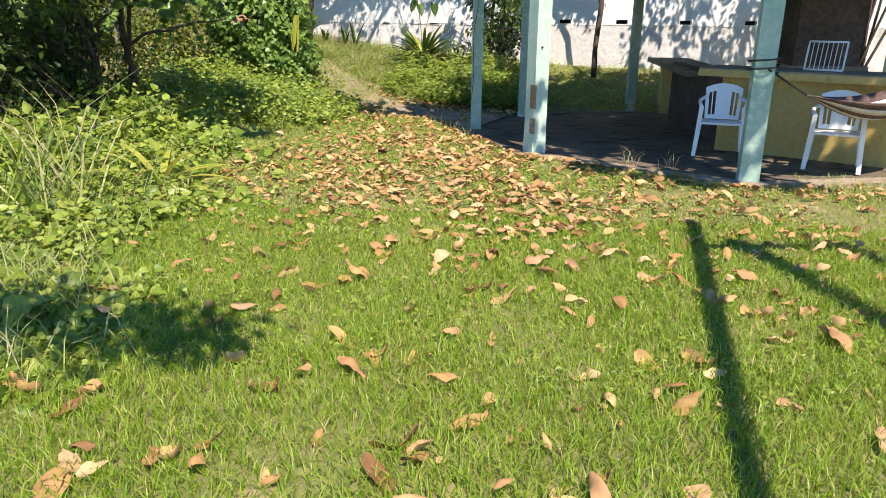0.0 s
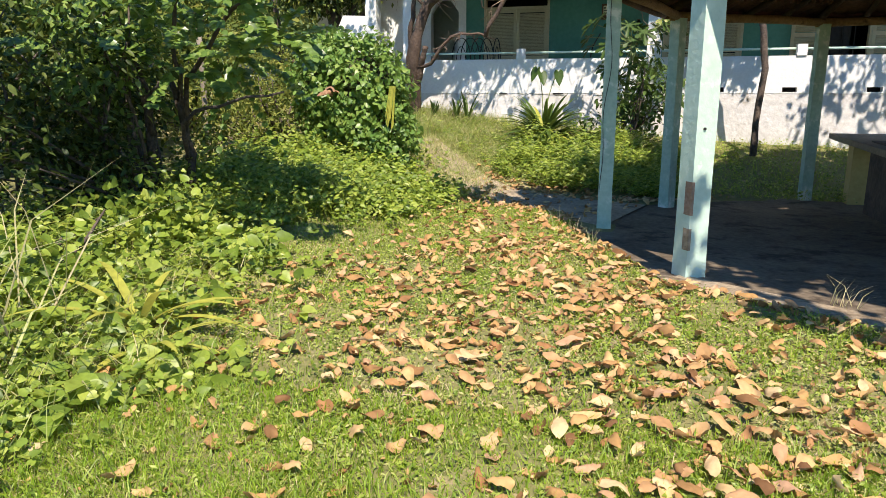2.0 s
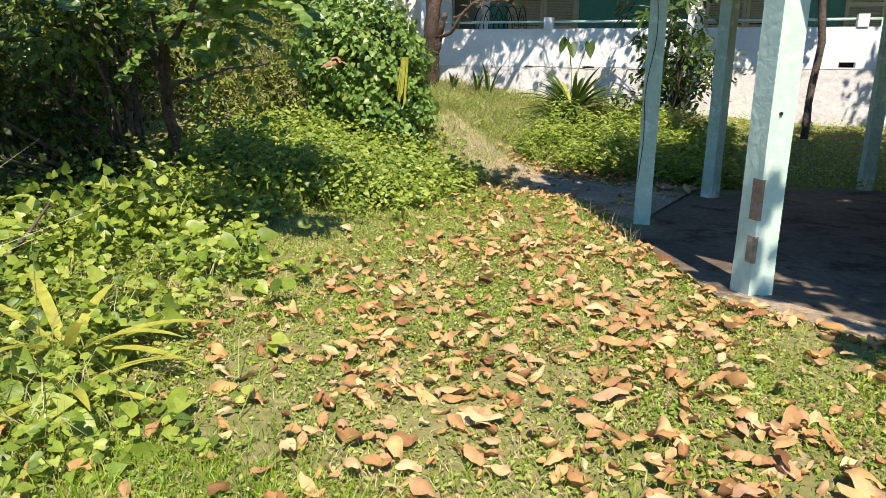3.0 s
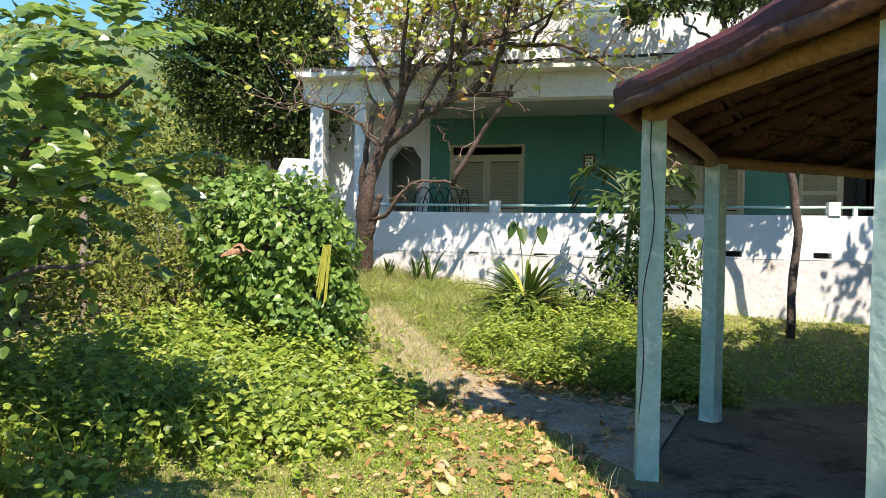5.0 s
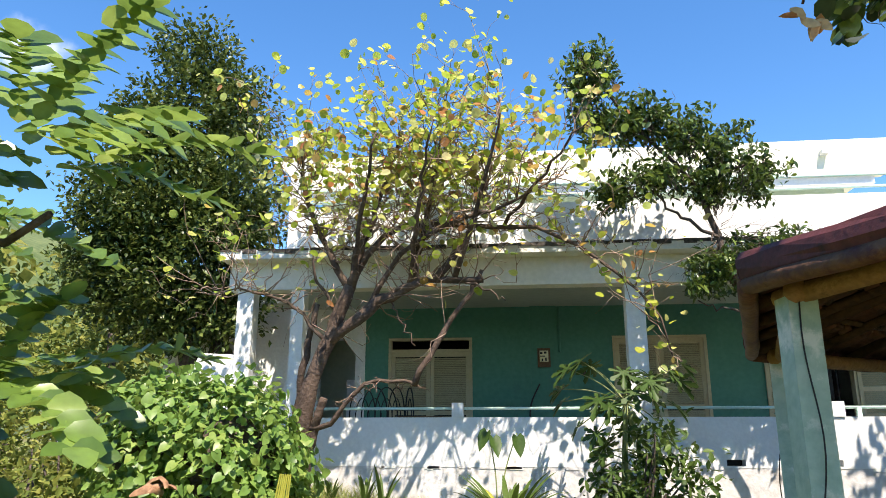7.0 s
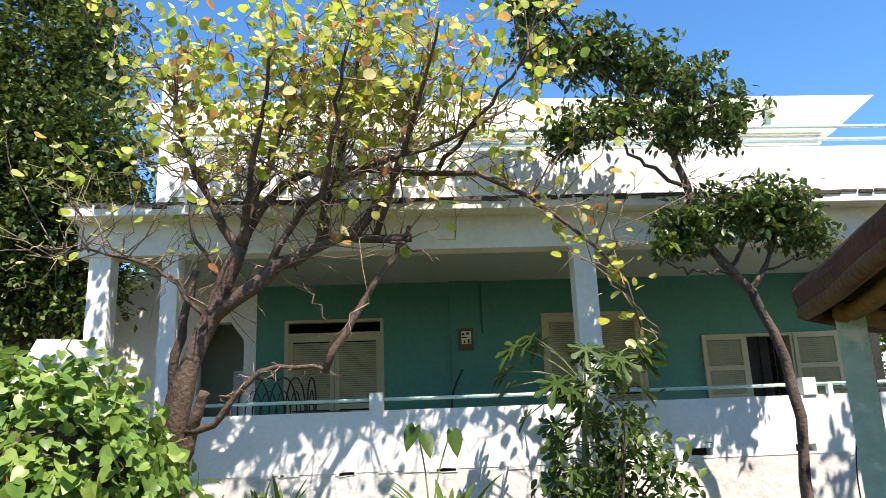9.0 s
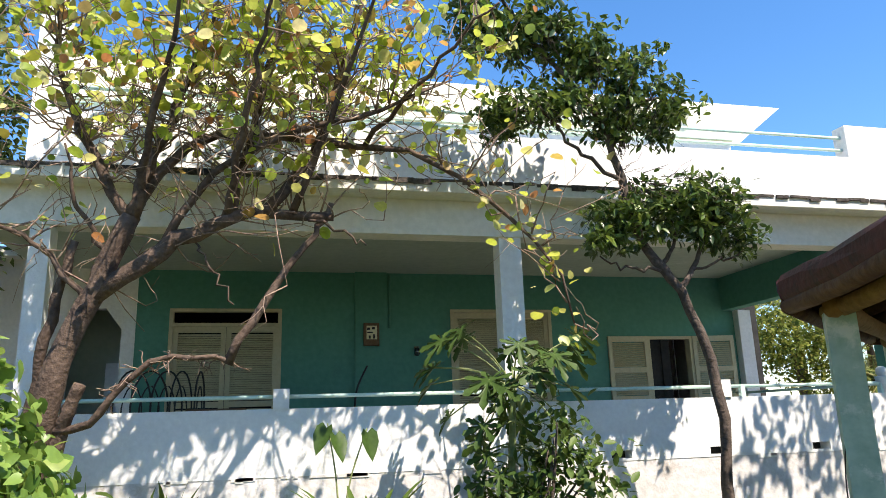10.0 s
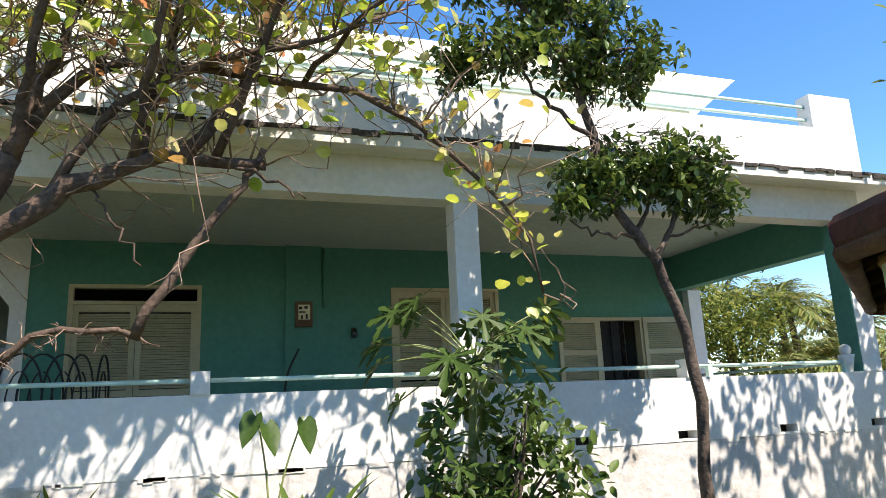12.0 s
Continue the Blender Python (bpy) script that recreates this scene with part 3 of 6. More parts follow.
    if k in (1, 2, 3):
        # round tile ends resting on the battens
        for f in (0.13, 0.24, 0.35, 0.47):
            a0 = np.array([*p, EZ + 0.085]) * (1 - f) + np.array([0, 0, 3.86]) * f
            b0 = np.array([*q, EZ + 0.085]) * (1 - f) + np.array([0, 0, 3.86]) * f
            up = unit((np.array([0, 0, 3.86]) - (a0 + b0) / 2)[None])[0]
            n_end = int(np.linalg.norm(b0 - a0) / 0.115)
            ends_ = [a0 + (b0 - a0) * (i + 0.5) / n_end for i in range(n_end)]
            tubes("tile_course", [(np.array([c - up * 0.05, c, c + up * 0.05]) + rng.normal(size=3) * 0.004, 0.030, 0.034) for c in ends_], M["tile"], shelter, "row of round clay tile ends", sides=7)

def sink(y):
    """The shelter's roof settles a little towards the house."""
    return np.interp(y, [10.6, 13.0], [0.0, -0.12])


for ob in list(shelter.children):
    if not ob.name.startswith("post"):
        co = np.empty(len(ob.data.vertices) * 3, np.float32)
        ob.data.vertices.foreach_get("co", co)
        co = co.reshape(-1, 3)
        co[:, 2] += sink(co[:, 1] + CY)
        ob.data.vertices.foreach_set("co", co.ravel())
        ob.data.update()

# black cables on two posts
for (x, y), seed, off in ((POSTS[2], 3, (-0.03, -0.092)), (POSTS[3], 8, (-0.088, -0.02))):
    z = np.linspace(2.52, 0.35 if seed == 3 else 0.5, 26)
    w = 0.022 * np.sin(z * 6.3 + seed) + 0.034 * np.sin(z * 2.4 + seed)
    path = np.stack([x + off[0] + 0.8 * w, y + off[1] - 0.3 * w, z], 1)
    c = tubes("cable", [(path, 0.0042, 0.0042)], M["black"], None, sides=6)
    tagged(c, "thin black cable hanging wavily down a green post", "cable")

# ---- path ----
pl = curve_pts([(-0.82, 10.2), (-1.42, 11.6), (-2.3, 12.45), (-3.05, 12.95), (-3.75, 13.7), (-4.8, 14.8)], 40)
pr = curve_pts([(-0.2, 13.3), (-0.8, 13.4), (-1.4, 13.45), (-2.2, 13.55), (-3.0, 14.1), (-4.2, 15.5)], 40)
Vs, Fs = [], []
cols = 9
for i in range(40):
    for j in range(cols):
        f = j / (cols - 1)
        q = pl[i] * (1 - f) + pr[i] * f
        edge = 0.03 * math.sin(i * 1.7 + j) if j in (0, cols - 1) else 0
        Vs.append((q[0] + edge, q[1] + edge, float(gz(q[0], q[1])) + (0.012 if 0 < j < cols - 1 else -0.05)))
for i in range(39):
    for j in range(cols - 1):
        a = i * cols + j
        Fs.append((a, a + 1, a + cols + 1, a + cols))
path_ob = link("pavement", mesh_np("pavement", Vs, Fs, False), M["concrete"])
tagged(path_ob, "cracked concrete garden path dappled with leaf shadows", "path", kind="structure")
for p in path_ob.data.polygons:
    p.use_smooth = True

# ---- house ----
FY, GYW, FLOOR, TOP = 17.47, 21.23, 1.10, 2.06
house = thing("house", "white and teal green house with a walled terrace and roof deck", "house")


def wall_cells(xs, zs, holes, y0, y1):
    """An upright wall along x with rectangular openings through it."""
    xs, zs = sorted(set(xs)), sorted(set(zs))
    full = {}
    for i in range(len(xs) - 1):
        for k in range(len(zs) - 1):
            cx, cz = (xs[i] + xs[i + 1]) / 2, (zs[k] + zs[k + 1]) / 2
            full[i, k] = not any(h[0] < cx < h[1] and h[2] < cz < h[3] for h in holes)
    bm = bmesh.new()
    cache = {}

    def vert(x, y, z):
        key = (round(x, 4), round(y, 4), round(z, 4))
        if key not in cache:
            cache[key] = bm.verts.new((x, y, z))
        return cache[key]

    for (i, k), on in full.items():
        if not on:
            continue
        x0, x1, z0, z1 = xs[i], xs[i + 1], zs[k], zs[k + 1]
        bm.faces.new([vert(*c) for c in ((x0, y0, z0), (x1, y0, z0), (x1, y0, z1), (x0, y0, z1))])
        bm.faces.new([vert(*c) for c in ((x1, y1, z0), (x0, y1, z0), (x0, y1, z1), (x1, y1, z1))])
        if not full.get((i - 1, k)):
            bm.faces.new([vert(*c) for c in ((x0, y1, z0), (x0, y0, z0), (x0, y0, z1), (x0, y1, z1))])
        if not full.get((i + 1, k)):
            bm.faces.new([vert(*c) for c in ((x1, y0, z0), (x1, y1, z0), (x1, y1, z1), (x1, y0, z1))])
        if not full.get((i, k - 1)):
            bm.faces.new([vert(*c) for c in ((x0, y1, z0), (x1, y1, z0), (x1, y0, z0), (x0, y0, z0))])
        if not full.get((i, k + 1)):
            bm.faces.new([vert(*c) for c in ((x0, y0, z1), (x1, y0, z1), (x1, y1, z1), (x0, y1, z1))])
    return bm


def wall(name, x0, x1, z0, z1, y0, y1, holes, material, label=""):
    xs = [x0, x1] + [v for h in holes for v in h[:2]]
    zs = [z0, z1] + [v for h in holes for v in h[2:]]
    return part(name, wall_cells(xs, zs, holes, y0, y1), material, house, label)


slots = [(s, s + 0.26, 1.385, 1.475) for s in (0.72, 2.02, 3.46, 4.9, 6.3)]
wall("terrace_wall", -5.45, 10.0, 1.36, TOP, FY - 0.019, FY + 0.16, slots, M["white"], "white terrace wall with small drain slots")
wall("terrace_wall_base", -5.45, 10.0, -0.3, 1.36, FY - 0.012, FY + 0.3, [], M["wall_low"], "weathered rough lower part of the terrace wall")
# near-black sheet as painted shade inside the drain slots
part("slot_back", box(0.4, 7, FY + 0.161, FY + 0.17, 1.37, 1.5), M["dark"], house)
part("terrace_floor", box(-9, 10, FY + 0.3, GYW, -0.3, FLOOR), M["terrace"], house)
for cx in (-3.06, 2.30):
    part("wall_cap_post", box(cx - 0.085, cx + 0.085, FY - 0.044, FY + 0.15, TOP, 2.27), M["white"], house, bevel=0.015)
rail_runs = [(-5.4, -3.14), (-2.97, -0.5), (-0.22, 2.21), (2.39, 4.86)]
for x0, x1 in rail_runs:
    tubes("rail", [(curve_pts([(x0, FY + 0.08, 2.19), (x1, FY + 0.08, 2.19)], 3), 0.022, 0.022)], M["rail"], house, sides=8)
for x in (2.62, 4.72):
    part("rail_foot", box(x - 0.03, x + 0.03, FY + 0.05, FY + 0.11, TOP, 2.19), M["rail"], house)
# rails along the open end of the terrace
for z, dz in ((2.19, 0.0), (2.05, 0.0), (1.75, 0)):
    tubes("rail", [(curve_pts([(5.05, FY + 0.25, z), (5.05, GYW - 0.1, z)], 3), 0.022, 0.022)], M["rail"], house, sides=8)

# crumbling plaster along the step in the wall
for k in range(30):
    x = rng.uniform(-5.3, 6.5)
    w = rng.uniform(0.04, 0.3)
    if all(x + w < s[0] - 0.02 or x > s[1] + 0.02 for s in slots):
        part("plaster_chip", box(x, x + w, FY - 0.022, FY - 0.0125, 1.345 - rng.uniform(0, 0.03), 1.364 + rng.uniform(0, 0.008)), M["wall_low"] if k % 3 else M["beam_white"], house)

# pillars and beams
for x0, x1 in ((-6.56, -6.30), (-5.68, -5.48), (-0.52, -0.24)):
    part("pillar", box(x0, x1, FY + 0.004, FY + 0.26, TOP, 4.03), M["white"], house, bevel=0.01)
part("pillar", box(4.92, 5.22, FY - 0.030, FY + 0.28, TOP, 4.03), M["white"], house, bevel=0.01)
part("pillar_side", box(4.906, 4.918, FY - 0.02, FY + 0.27, TOP, 4.02), M["green_wall"], house, "green painted inner side of the corner pillar")
part("front_beam", box(-6.7, 5.30, FY - 0.03, FY + 0.27, 4.03, 4.46), M["beam_white"], house, "stained white concrete beam over the terrace", bevel=0.01)
part("side_beam", box(5.02, 5.26, FY + 0.28, GYW, 3.72, 4.36), M["green_wall"], house, "green beam over the open end of the terrace", bevel=0.01)
part("end_pillar", box(5.24, 5.50, GYW - 0.16, GYW + 0.12, 0.2, 3.71), M["white"], house, bevel=0.01)
ceil = part("ceiling", box(-6.7, 5.02, FY + 0.27, GYW + 0.1, 4.34, 4.46), M["ceil"], house, "pale plaster terrace ceiling")
part("roof_slab", box(-6.75, 6.3, FY - 0.35, 30, 4.46, 4.60), M["beam_white"], house, "overhanging concrete roof slab", bevel=0.008)
# mouldy drip edge broken up along the slab
x = -6.75
while x < 6.3:
    w = rng.uniform(0.05, 0.26)
    part("drip_edge", box(x, min(x + w, 6.3), FY - 0.365 - rng.uniform(0, 0.012), FY - 0.352, 4.56 + rng.uniform(-0.03, 0.03), 4.612 + rng.uniform(-0.008, 0.004)), M["eave_dirt"], house)
    x += w + rng.choice([0.0, 0.0, 0.004, 0.03])
part("roof_slab", box(-9.4, -6.75, GYW - 0.3, 30, 4.46, 4.60), M["beam_white"], house)
# deck wall with its two rails and corner posts
part("deck_wall", box(-5.75, 4.72, FY - 0.05, FY + 0.14, 4.60, 5.33), M["white"], house, "sunlit white wall of the roof deck", bevel=0.01)
part("deck_corner_post", box(4.72, 5.46, FY - 0.05, FY + 0.18, 4.60, 5.82), M["white"], house, bevel=0.012)
part("deck_corner_post", box(-5.78, -5.50, FY - 0.06, FY + 0.2, 4.60, 6.70), M["white"], house, bevel=0.012)
part("deck_patch", box(-1.0, -0.62, FY - 0.056, FY - 0.051, 4.66, 4.90), M["beam_white"], house, "grey repair patch")
for z in (5.47, 5.66):
    tubes("deck_rail", [(curve_pts([(-5.5, FY + 0.06, z), (4.72, FY + 0.06, z)], 3), 0.024, 0.024)], M["rail"], house, sides=8)
# upper storey with its slanting fascia
part("upper_wall", box(-5.9, 4.1, 20.2, 28, 4.60, 6.75), M["pale_green"], house, "pale green upper storey wall")
bm = bmesh.new()
outline = [(-6.75, 6.93), (-6.0, 6.24), (4.35, 6.24), (5.22, 6.93)]
fr = [bm.verts.new((x, 19.2, z)) for x, z in outline]
bk = [bm.verts.new((x, 19.36, z)) for x, z in outline]
bm.faces.new(fr); bm.faces.new(bk[::-1])
for i in range(4):
    bm.faces.new((fr[i], bk[i], bk[(i + 1) % 4], fr[(i + 1) % 4]))
bmesh.ops.recalc_face_normals(bm, faces=bm.faces)
part("upper_fascia", bm, M["cream"], house, "pale yellow slanting roof fascia", bevel=0.01)
part("upper_roof", box(-6.4, 4.9, 19.36, 28, 6.76, 6.9), M["cream"], house)
part("fascia_moulding", box(-5.95, 4.2, 19.16, 19.197, 6.26, 6.30), M["pale_green"], house)
part("fascia_moulding", box(-5.95, 4.2, 19.25, 19.34, 6.10, 6.236), M["white"], house)
part("waterspout", box(3.3, 3.42, 19.05, 19.198, 6.62, 6.70), M["beam_white"], house, bevel=0.02)

# back wall of the terrace
d1 = (-4.78, -3.06, FLOOR, 3.72)
d2 = (-0.25, 1.58, FLOOR, 3.72)
w1 = (3.40, 4.30, 2.05, 3.24)
wall("house_wall", -5.27, 5.24, 0.2, 4.46, GYW, GYW + 0.22, [d1, d2, w1], M["green_wall"], "teal green painted wall behind the terrace")
arch1, arch2 = (-6.25, -5.47, FLOOR, 3.72), (-8.75, -8.05, FLOOR, 3.72)
wall("house_wall", -9.4, -5.27, 0.2, 4.46, GYW - 0.02, GYW + 0.22, [arch1, arch2], M["white"], "white wall with chamfered openings in shade")
for a0 in (arch1, arch2):
    for x, sx in ((a0[0], 1), (a0[1], -1)):
        bm = bmesh.new()
        tri = [(x, 3.72), (x, 3.40), (x + sx * 0.24, 3.72)]
        f0 = [bm.verts.new((px, GYW - 0.018, pz)) for px, pz in tri]
        f1 = [bm.verts.new((px, GYW + 0.218, pz)) for px, pz in tri]
        bm.faces.new(f0); bm.faces.new(f1[::-1])
        for i in range(3):
            bm.faces.new((f0[i], f0[(i + 1) % 3], f1[(i + 1) % 3], f1[i]))
        bmesh.ops.recalc_face_normals(bm, faces=bm.faces)
        part("opening_chamfer", bm, M["white"], house)
part("inner_wall", box(-6.7, -5.3, GYW + 1.3, GYW + 1.4, FLOOR, 4.3), M["ceil"], house, "pale wall inside the open doorway")
part("inner_door", box(-5.85, -5.5, GYW + 0.9, GYW + 0.95, FLOOR, 2.95), M["white"], house, "half open white inner door")
part("wall_pilaster", box(-1.88, -1.35, GYW - 0.07, GYW + 0.0, FLOOR, 4.34), M["green_wall"], house)
# back and floor coloured near-black to give the room its shade
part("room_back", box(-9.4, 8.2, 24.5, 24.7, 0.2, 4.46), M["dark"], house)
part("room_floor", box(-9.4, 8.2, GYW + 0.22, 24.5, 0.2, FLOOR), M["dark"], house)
part("room_side", box(-9.6, -9.4, GYW - 0.02, 24.7, 0.2, 4.46), M["white"], house)
part("house_side_wall", box(5.0, 5.24, GYW + 0.22, 24.5, 0.2, 4.46), M["white"], house)


def louvre_leaf(name, w, h, parent, x, y, z, rz=0.0, hinge=0):
    """A louvred door or shutter leaf: stiles, rails and sloping slats."""
    leaf = new(name)
    leaf.parent = parent
    leaf.matrix_basis = pose(x, y, z, 0, 0, rz)
    s, t = 0.075, 0.04
    for x0, x1, z0, z1, nm in ((0, s, 0, h, "stile"), (w - s, w, 0, h, "stile"), (s, w - s, 0, 0.14, "cross_rail"), (s, w - s, h - 0.1, h, "cross_rail"), (s, w - s, h * 0.46, h * 0.46 + 0.09, "cross_rail")):
        part(nm, box(x0, x1, 0, t, z0, z1), M["door"], leaf, bevel=0.004)
    bm = bmesh.new()
    for z0, z1 in ((0.14, h * 0.46), (h * 0.46 + 0.09, h - 0.1)):
        zz = z0 + 0.015
        while zz < z1 - 0.03:
            v = [bm.verts.new(c) for c in ((s, 0.006, zz), (w - s, 0.006, zz), (w - s, 0.032, zz + 0.03), (s, 0.032, zz + 0.03), (s, 0.012, zz - 0.004), (w - s, 0.012, zz - 0.004), (w - s, 0.038, zz + 0.026), (s, 0.038, zz + 0.026))]
            for f in ((0, 1, 2, 3), (7, 6, 5, 4), (0, 4, 5, 1), (3, 2, 6, 7)):
                bm.faces.new([v[i] for i in f])
            zz += 0.036
    part("louvres", bm, M["door"], leaf)
    return leaf


def door(x0, x1, top, transom):
    d = thing("door", "closed cream double door with louvred leaves", "door", kind="")
    d.parent = house
    d.matrix_basis = pose(x0, GYW, FLOOR)
    for k in ("category", "kind"):
        if k in d:
            del d[k]
    w, h = x1 - x0, top - FLOOR
    part("frame", box(0, 0.06, -0.025, 0.12, 0, h), M["door"], d, bevel=0.005)
    part("frame", box(w - 0.06, w, -0.025, 0.12, 0, h), M["door"], d, bevel=0.005)
    part("frame", box(0.06, w - 0.06, -0.025, 0.12, h - 0.05, h), M["door"], d, bevel=0.005)
    lh = h - 0.05
    if transom:
        lh = h - 0.28
        part("transom_bar", box(0.06, w - 0.06, -0.02, 0.1, lh, lh + 0.05), M["door"], d, bevel=0.004)
    lw = (w - 0.12) / 2
    louvre_leaf("leaf", lw - 0.004, lh, d, 0.06, 0.02, 0)
    louvre_leaf("leaf", lw - 0.004, lh, d, 0.064 + lw, 0.02, 0)
    return d


door(d1[0], d1[1], 3.72, True)
door(d2[0], d2[1], 3.72, False)
win = new("window"); win.parent = house; win.matrix_basis = pose(0, 0, 0)
tagged(win, "open window between cream louvred shutters")
part("frame", box(3.40, 3.45, GYW - 0.03, GYW + 0.14, 2.05, 3.24), M["door"], win)
part("frame", box(4.25, 4.30, GYW - 0.03, GYW + 0.14, 2.05, 3.24), M["door"], win)
part("frame", box(3.45, 4.25, GYW - 0.03, GYW + 0.14, 3.19, 3.24), M["door"], win)
# near-black sheet painted in as the shade inside the window
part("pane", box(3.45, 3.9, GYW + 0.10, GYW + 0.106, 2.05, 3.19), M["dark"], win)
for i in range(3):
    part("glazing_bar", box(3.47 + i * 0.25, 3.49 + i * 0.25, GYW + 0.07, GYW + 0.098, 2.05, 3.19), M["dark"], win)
louvre_leaf("shutter", 0.78, 1.19, win, 2.62, GYW - 0.055, 2.05, 0)
louvre_leaf("shutter", 0.80, 1.19, win, 4.30, GYW - 0.055, 2.05, -6)

# stair wall at the end of the terrace
stair = thing("stair_wall", "white plastered stair balustrade with a sloping top", "wall")
bm = bmesh.new()
pts = [(-7.6, 0.6), (-6.60, 0.6), (-6.57, 2.5), (-6.57, 3.03), (-7.15, 3.06), (-7.45, 2.45)]
f0 = [bm.verts.new((px, FY + 0.1, pz)) for px, pz in pts]
f1 = [bm.verts.new((px, FY + 0.35, pz)) for px, pz in pts]
bm.faces.new(f0); bm.faces.new(f1[::-1])
for i in range(len(pts)):
    bm.faces.new((f0[i], f0[(i + 1) % len(pts)], f1[(i + 1) % len(pts)], f1[i]))
bmesh.ops.recalc_face_normals(bm, faces=bm.faces)
part("balustrade", bm, M["white"], stair, bevel=0.02)

# ---- bar under the shelter ----
bar = thing("bar_counter", "ochre painted masonry bar with a thick concrete top", "bar counter")
A0, A1 = np.array([2.42, 9.05]), np.array([4.3, 7.95])
dv = unit((A1 - A0)[None])[0]; nv = np.array([-dv[1], dv[0]])


def quad_prism(p, q, n, d0, d1, z0, z1):
    return prism([tuple(p + n * d0), tuple(q + n * d0), tuple(q + n * d1), tuple(p + n * d1)], z0, z1)


part("front_wall", quad_prism(A0, A1, nv, 0, 0.14, -0.06, 0.90), M["bar"], bar, bevel=0.01)
part("counter_top", quad_prism(A0 - dv * 0.25, A1 + dv * 0.2, nv, -0.16, 0.55, 0.90, 0.98), M["bartop"], bar, bevel=0.012)
part("top_edge", quad_prism(A0 - dv * 0.25, A1 + dv * 0.2, nv, -0.18, -0.158, 0.885, 0.965), M["bar"], bar, bevel=0.006)
part("side_wall", box(2.60, 2.74, 9.35, 13.2, -0.25, 0.80), M["brick"], bar, "dark stone side of the bar", bevel=0.01)
part("end_pier", box(2.62, 3.02, 14.2, 14.5, -0.3, 0.70), M["bar"], bar, bevel=0.012)
part("side_top", box(2.42, 3.2, 11.2, 14.95, 0.70, 0.78), M["bartop"], bar, bevel=0.012)
oven = thing("barbecue_chimney", "dark sooty stone barbecue chimney behind the bar", "barbecue")
oven.matrix_basis = pose(4.3, 11.4, -0.13)
part("chimney_body", box(-0.42, 0.5, -0.35, 0.35, 0, 2.4), M["brick"], oven, bevel=0.02)
part("ledge", box(-0.52, 0.6, -0.45, 0.45, 0.95, 1.03), M["bartop"], oven, bevel=0.012)

# ---- plants ----
def scatter(n, x0, x1, y0, y1, keep=None):
    P = np.stack([rng.uniform(x0, x1, n), rng.uniform(y0, y1, n)], 1)
    if keep is not None:
        P = P[rng.random(len(P)) < keep(P[:, 0], P[:, 1])]
    return np.column_stack([P, gz(P[:, 0], P[:, 1]) - 0.01])


def in_shelter(x, y):
    poly = np.array(ring(1.0, 0.33))
    inside = np.ones_like(x, bool)
    for (ax, ay), (bx, by) in zip(poly, np.roll(poly, -1, 0)):
        inside &= ((bx - ax) * (y - ay) - (by - ay) * (x - ax)) * (1 if area2 > 0 else -1) > 0
    return inside


poly0 = np.array(ring(1.0, 0.33))
area2 = np.sum(poly0[:, 0] * np.roll(poly0[:, 1], -1) - np.roll(poly0[:, 0], -1) * poly0[:, 1])
path_y = lambda x: np.interp(x, pl[::-1, 0], pl[::-1, 1])
path_y2 = lambda x: np.interp(x, pr[::-1, 0], pr[::-1, 1])


def on_path(x, y):
    return (y > path_y(x) - 0.02) & (y < path_y2(x)) & (x < 0.1) & (x > -2.75 + 0.2 * np.sin(y * 9))


def bare(x, y):
    """Patchiness of the turf, 0 to 1."""
    return 0.5 + 0.25 * np.sin(x * 2.1 + 1.7 * np.sin(y * 1.3)) + 0.25 * np.sin(y * 2.9 + 1.1 * np.sin(x * 2.3 + 1))


def lawn_keep(x, y):
    k = np.where(y < 5, 1.0, np.interp(y, [5, 7, 12], [0.95, 0.8, 0.7]))
    k = k * np.clip((y - 0.7) / 0.8, 0, 1) * np.clip((4.0 - x) / 1.6, 0, 1) * np.clip((x + np.interp(y, [6, 8, 9.5, 11], [3.3, 4.5, 4.5, 3.4])) / 0.9, 0, 1)
    k = k * np.where((y > 4.6) & (y < 10) & (x > -2.6), 0.45 + 0.55 * bare(x, y), 1)
    return k * ~in_shelter(x, y) * ~on_path(x, y)


def fringe(x, y):
    """Grass thinning out away from the walk."""
    return np.clip(1.1 - np.maximum(np.abs(x - 0.3) - 2.6, 0) / 3.2, 0, 1) * np.clip(1.0 + (y - 0.6) / 3.2, 0, 1)


P = np.vstack([scatter(150000, -3.2, 4.0, 0.7, 5.4, lawn_keep), scatter(95000, -4.4, 4.0, 5.2, 12.6, lawn_keep), scatter(22000, -5, 6, -3, 1.4, fringe), scatter(16000, 2.8, 8, 1.0, 7.5, fringe)])
far = np.clip(P[:, 1] / 6, 0.6, 1.0)
H = rng.uniform(0.035, 0.10, len(P)) * np.interp(P[:, 1], [1, 4.5, 6, 12], [1.1, 1.0, 0.75, 0.8])
lawn = tagged(blades("lawn_grass", P, H, rng.uniform(0.1, 1.1, len(P)), 0.0042 + 0.0022 * far, M["lawn"]), "short bright green lawn with worn patches", "grass", kind="stuff")

# dry straw blades where the turf is worn
P = scatter(64000, -2.8, 3.4, 2.4, 9.5, lambda x, y: lawn_keep(x, y) * np.interp(y, [2.4, 4.2], [0.45, 1]) * np.clip(bare(x * 1.3 + 2, y * 1.2) * 1.8 - 0.75, 0.06, 1))
tagged(blades("dry_grass", P, rng.uniform(0.02, 0.065, len(P)), rng.uniform(0.6, 1.6, len(P)), 0.0045, M["straw"]), "flattened straw-coloured grass in worn patches of the lawn", "grass", kind="stuff")


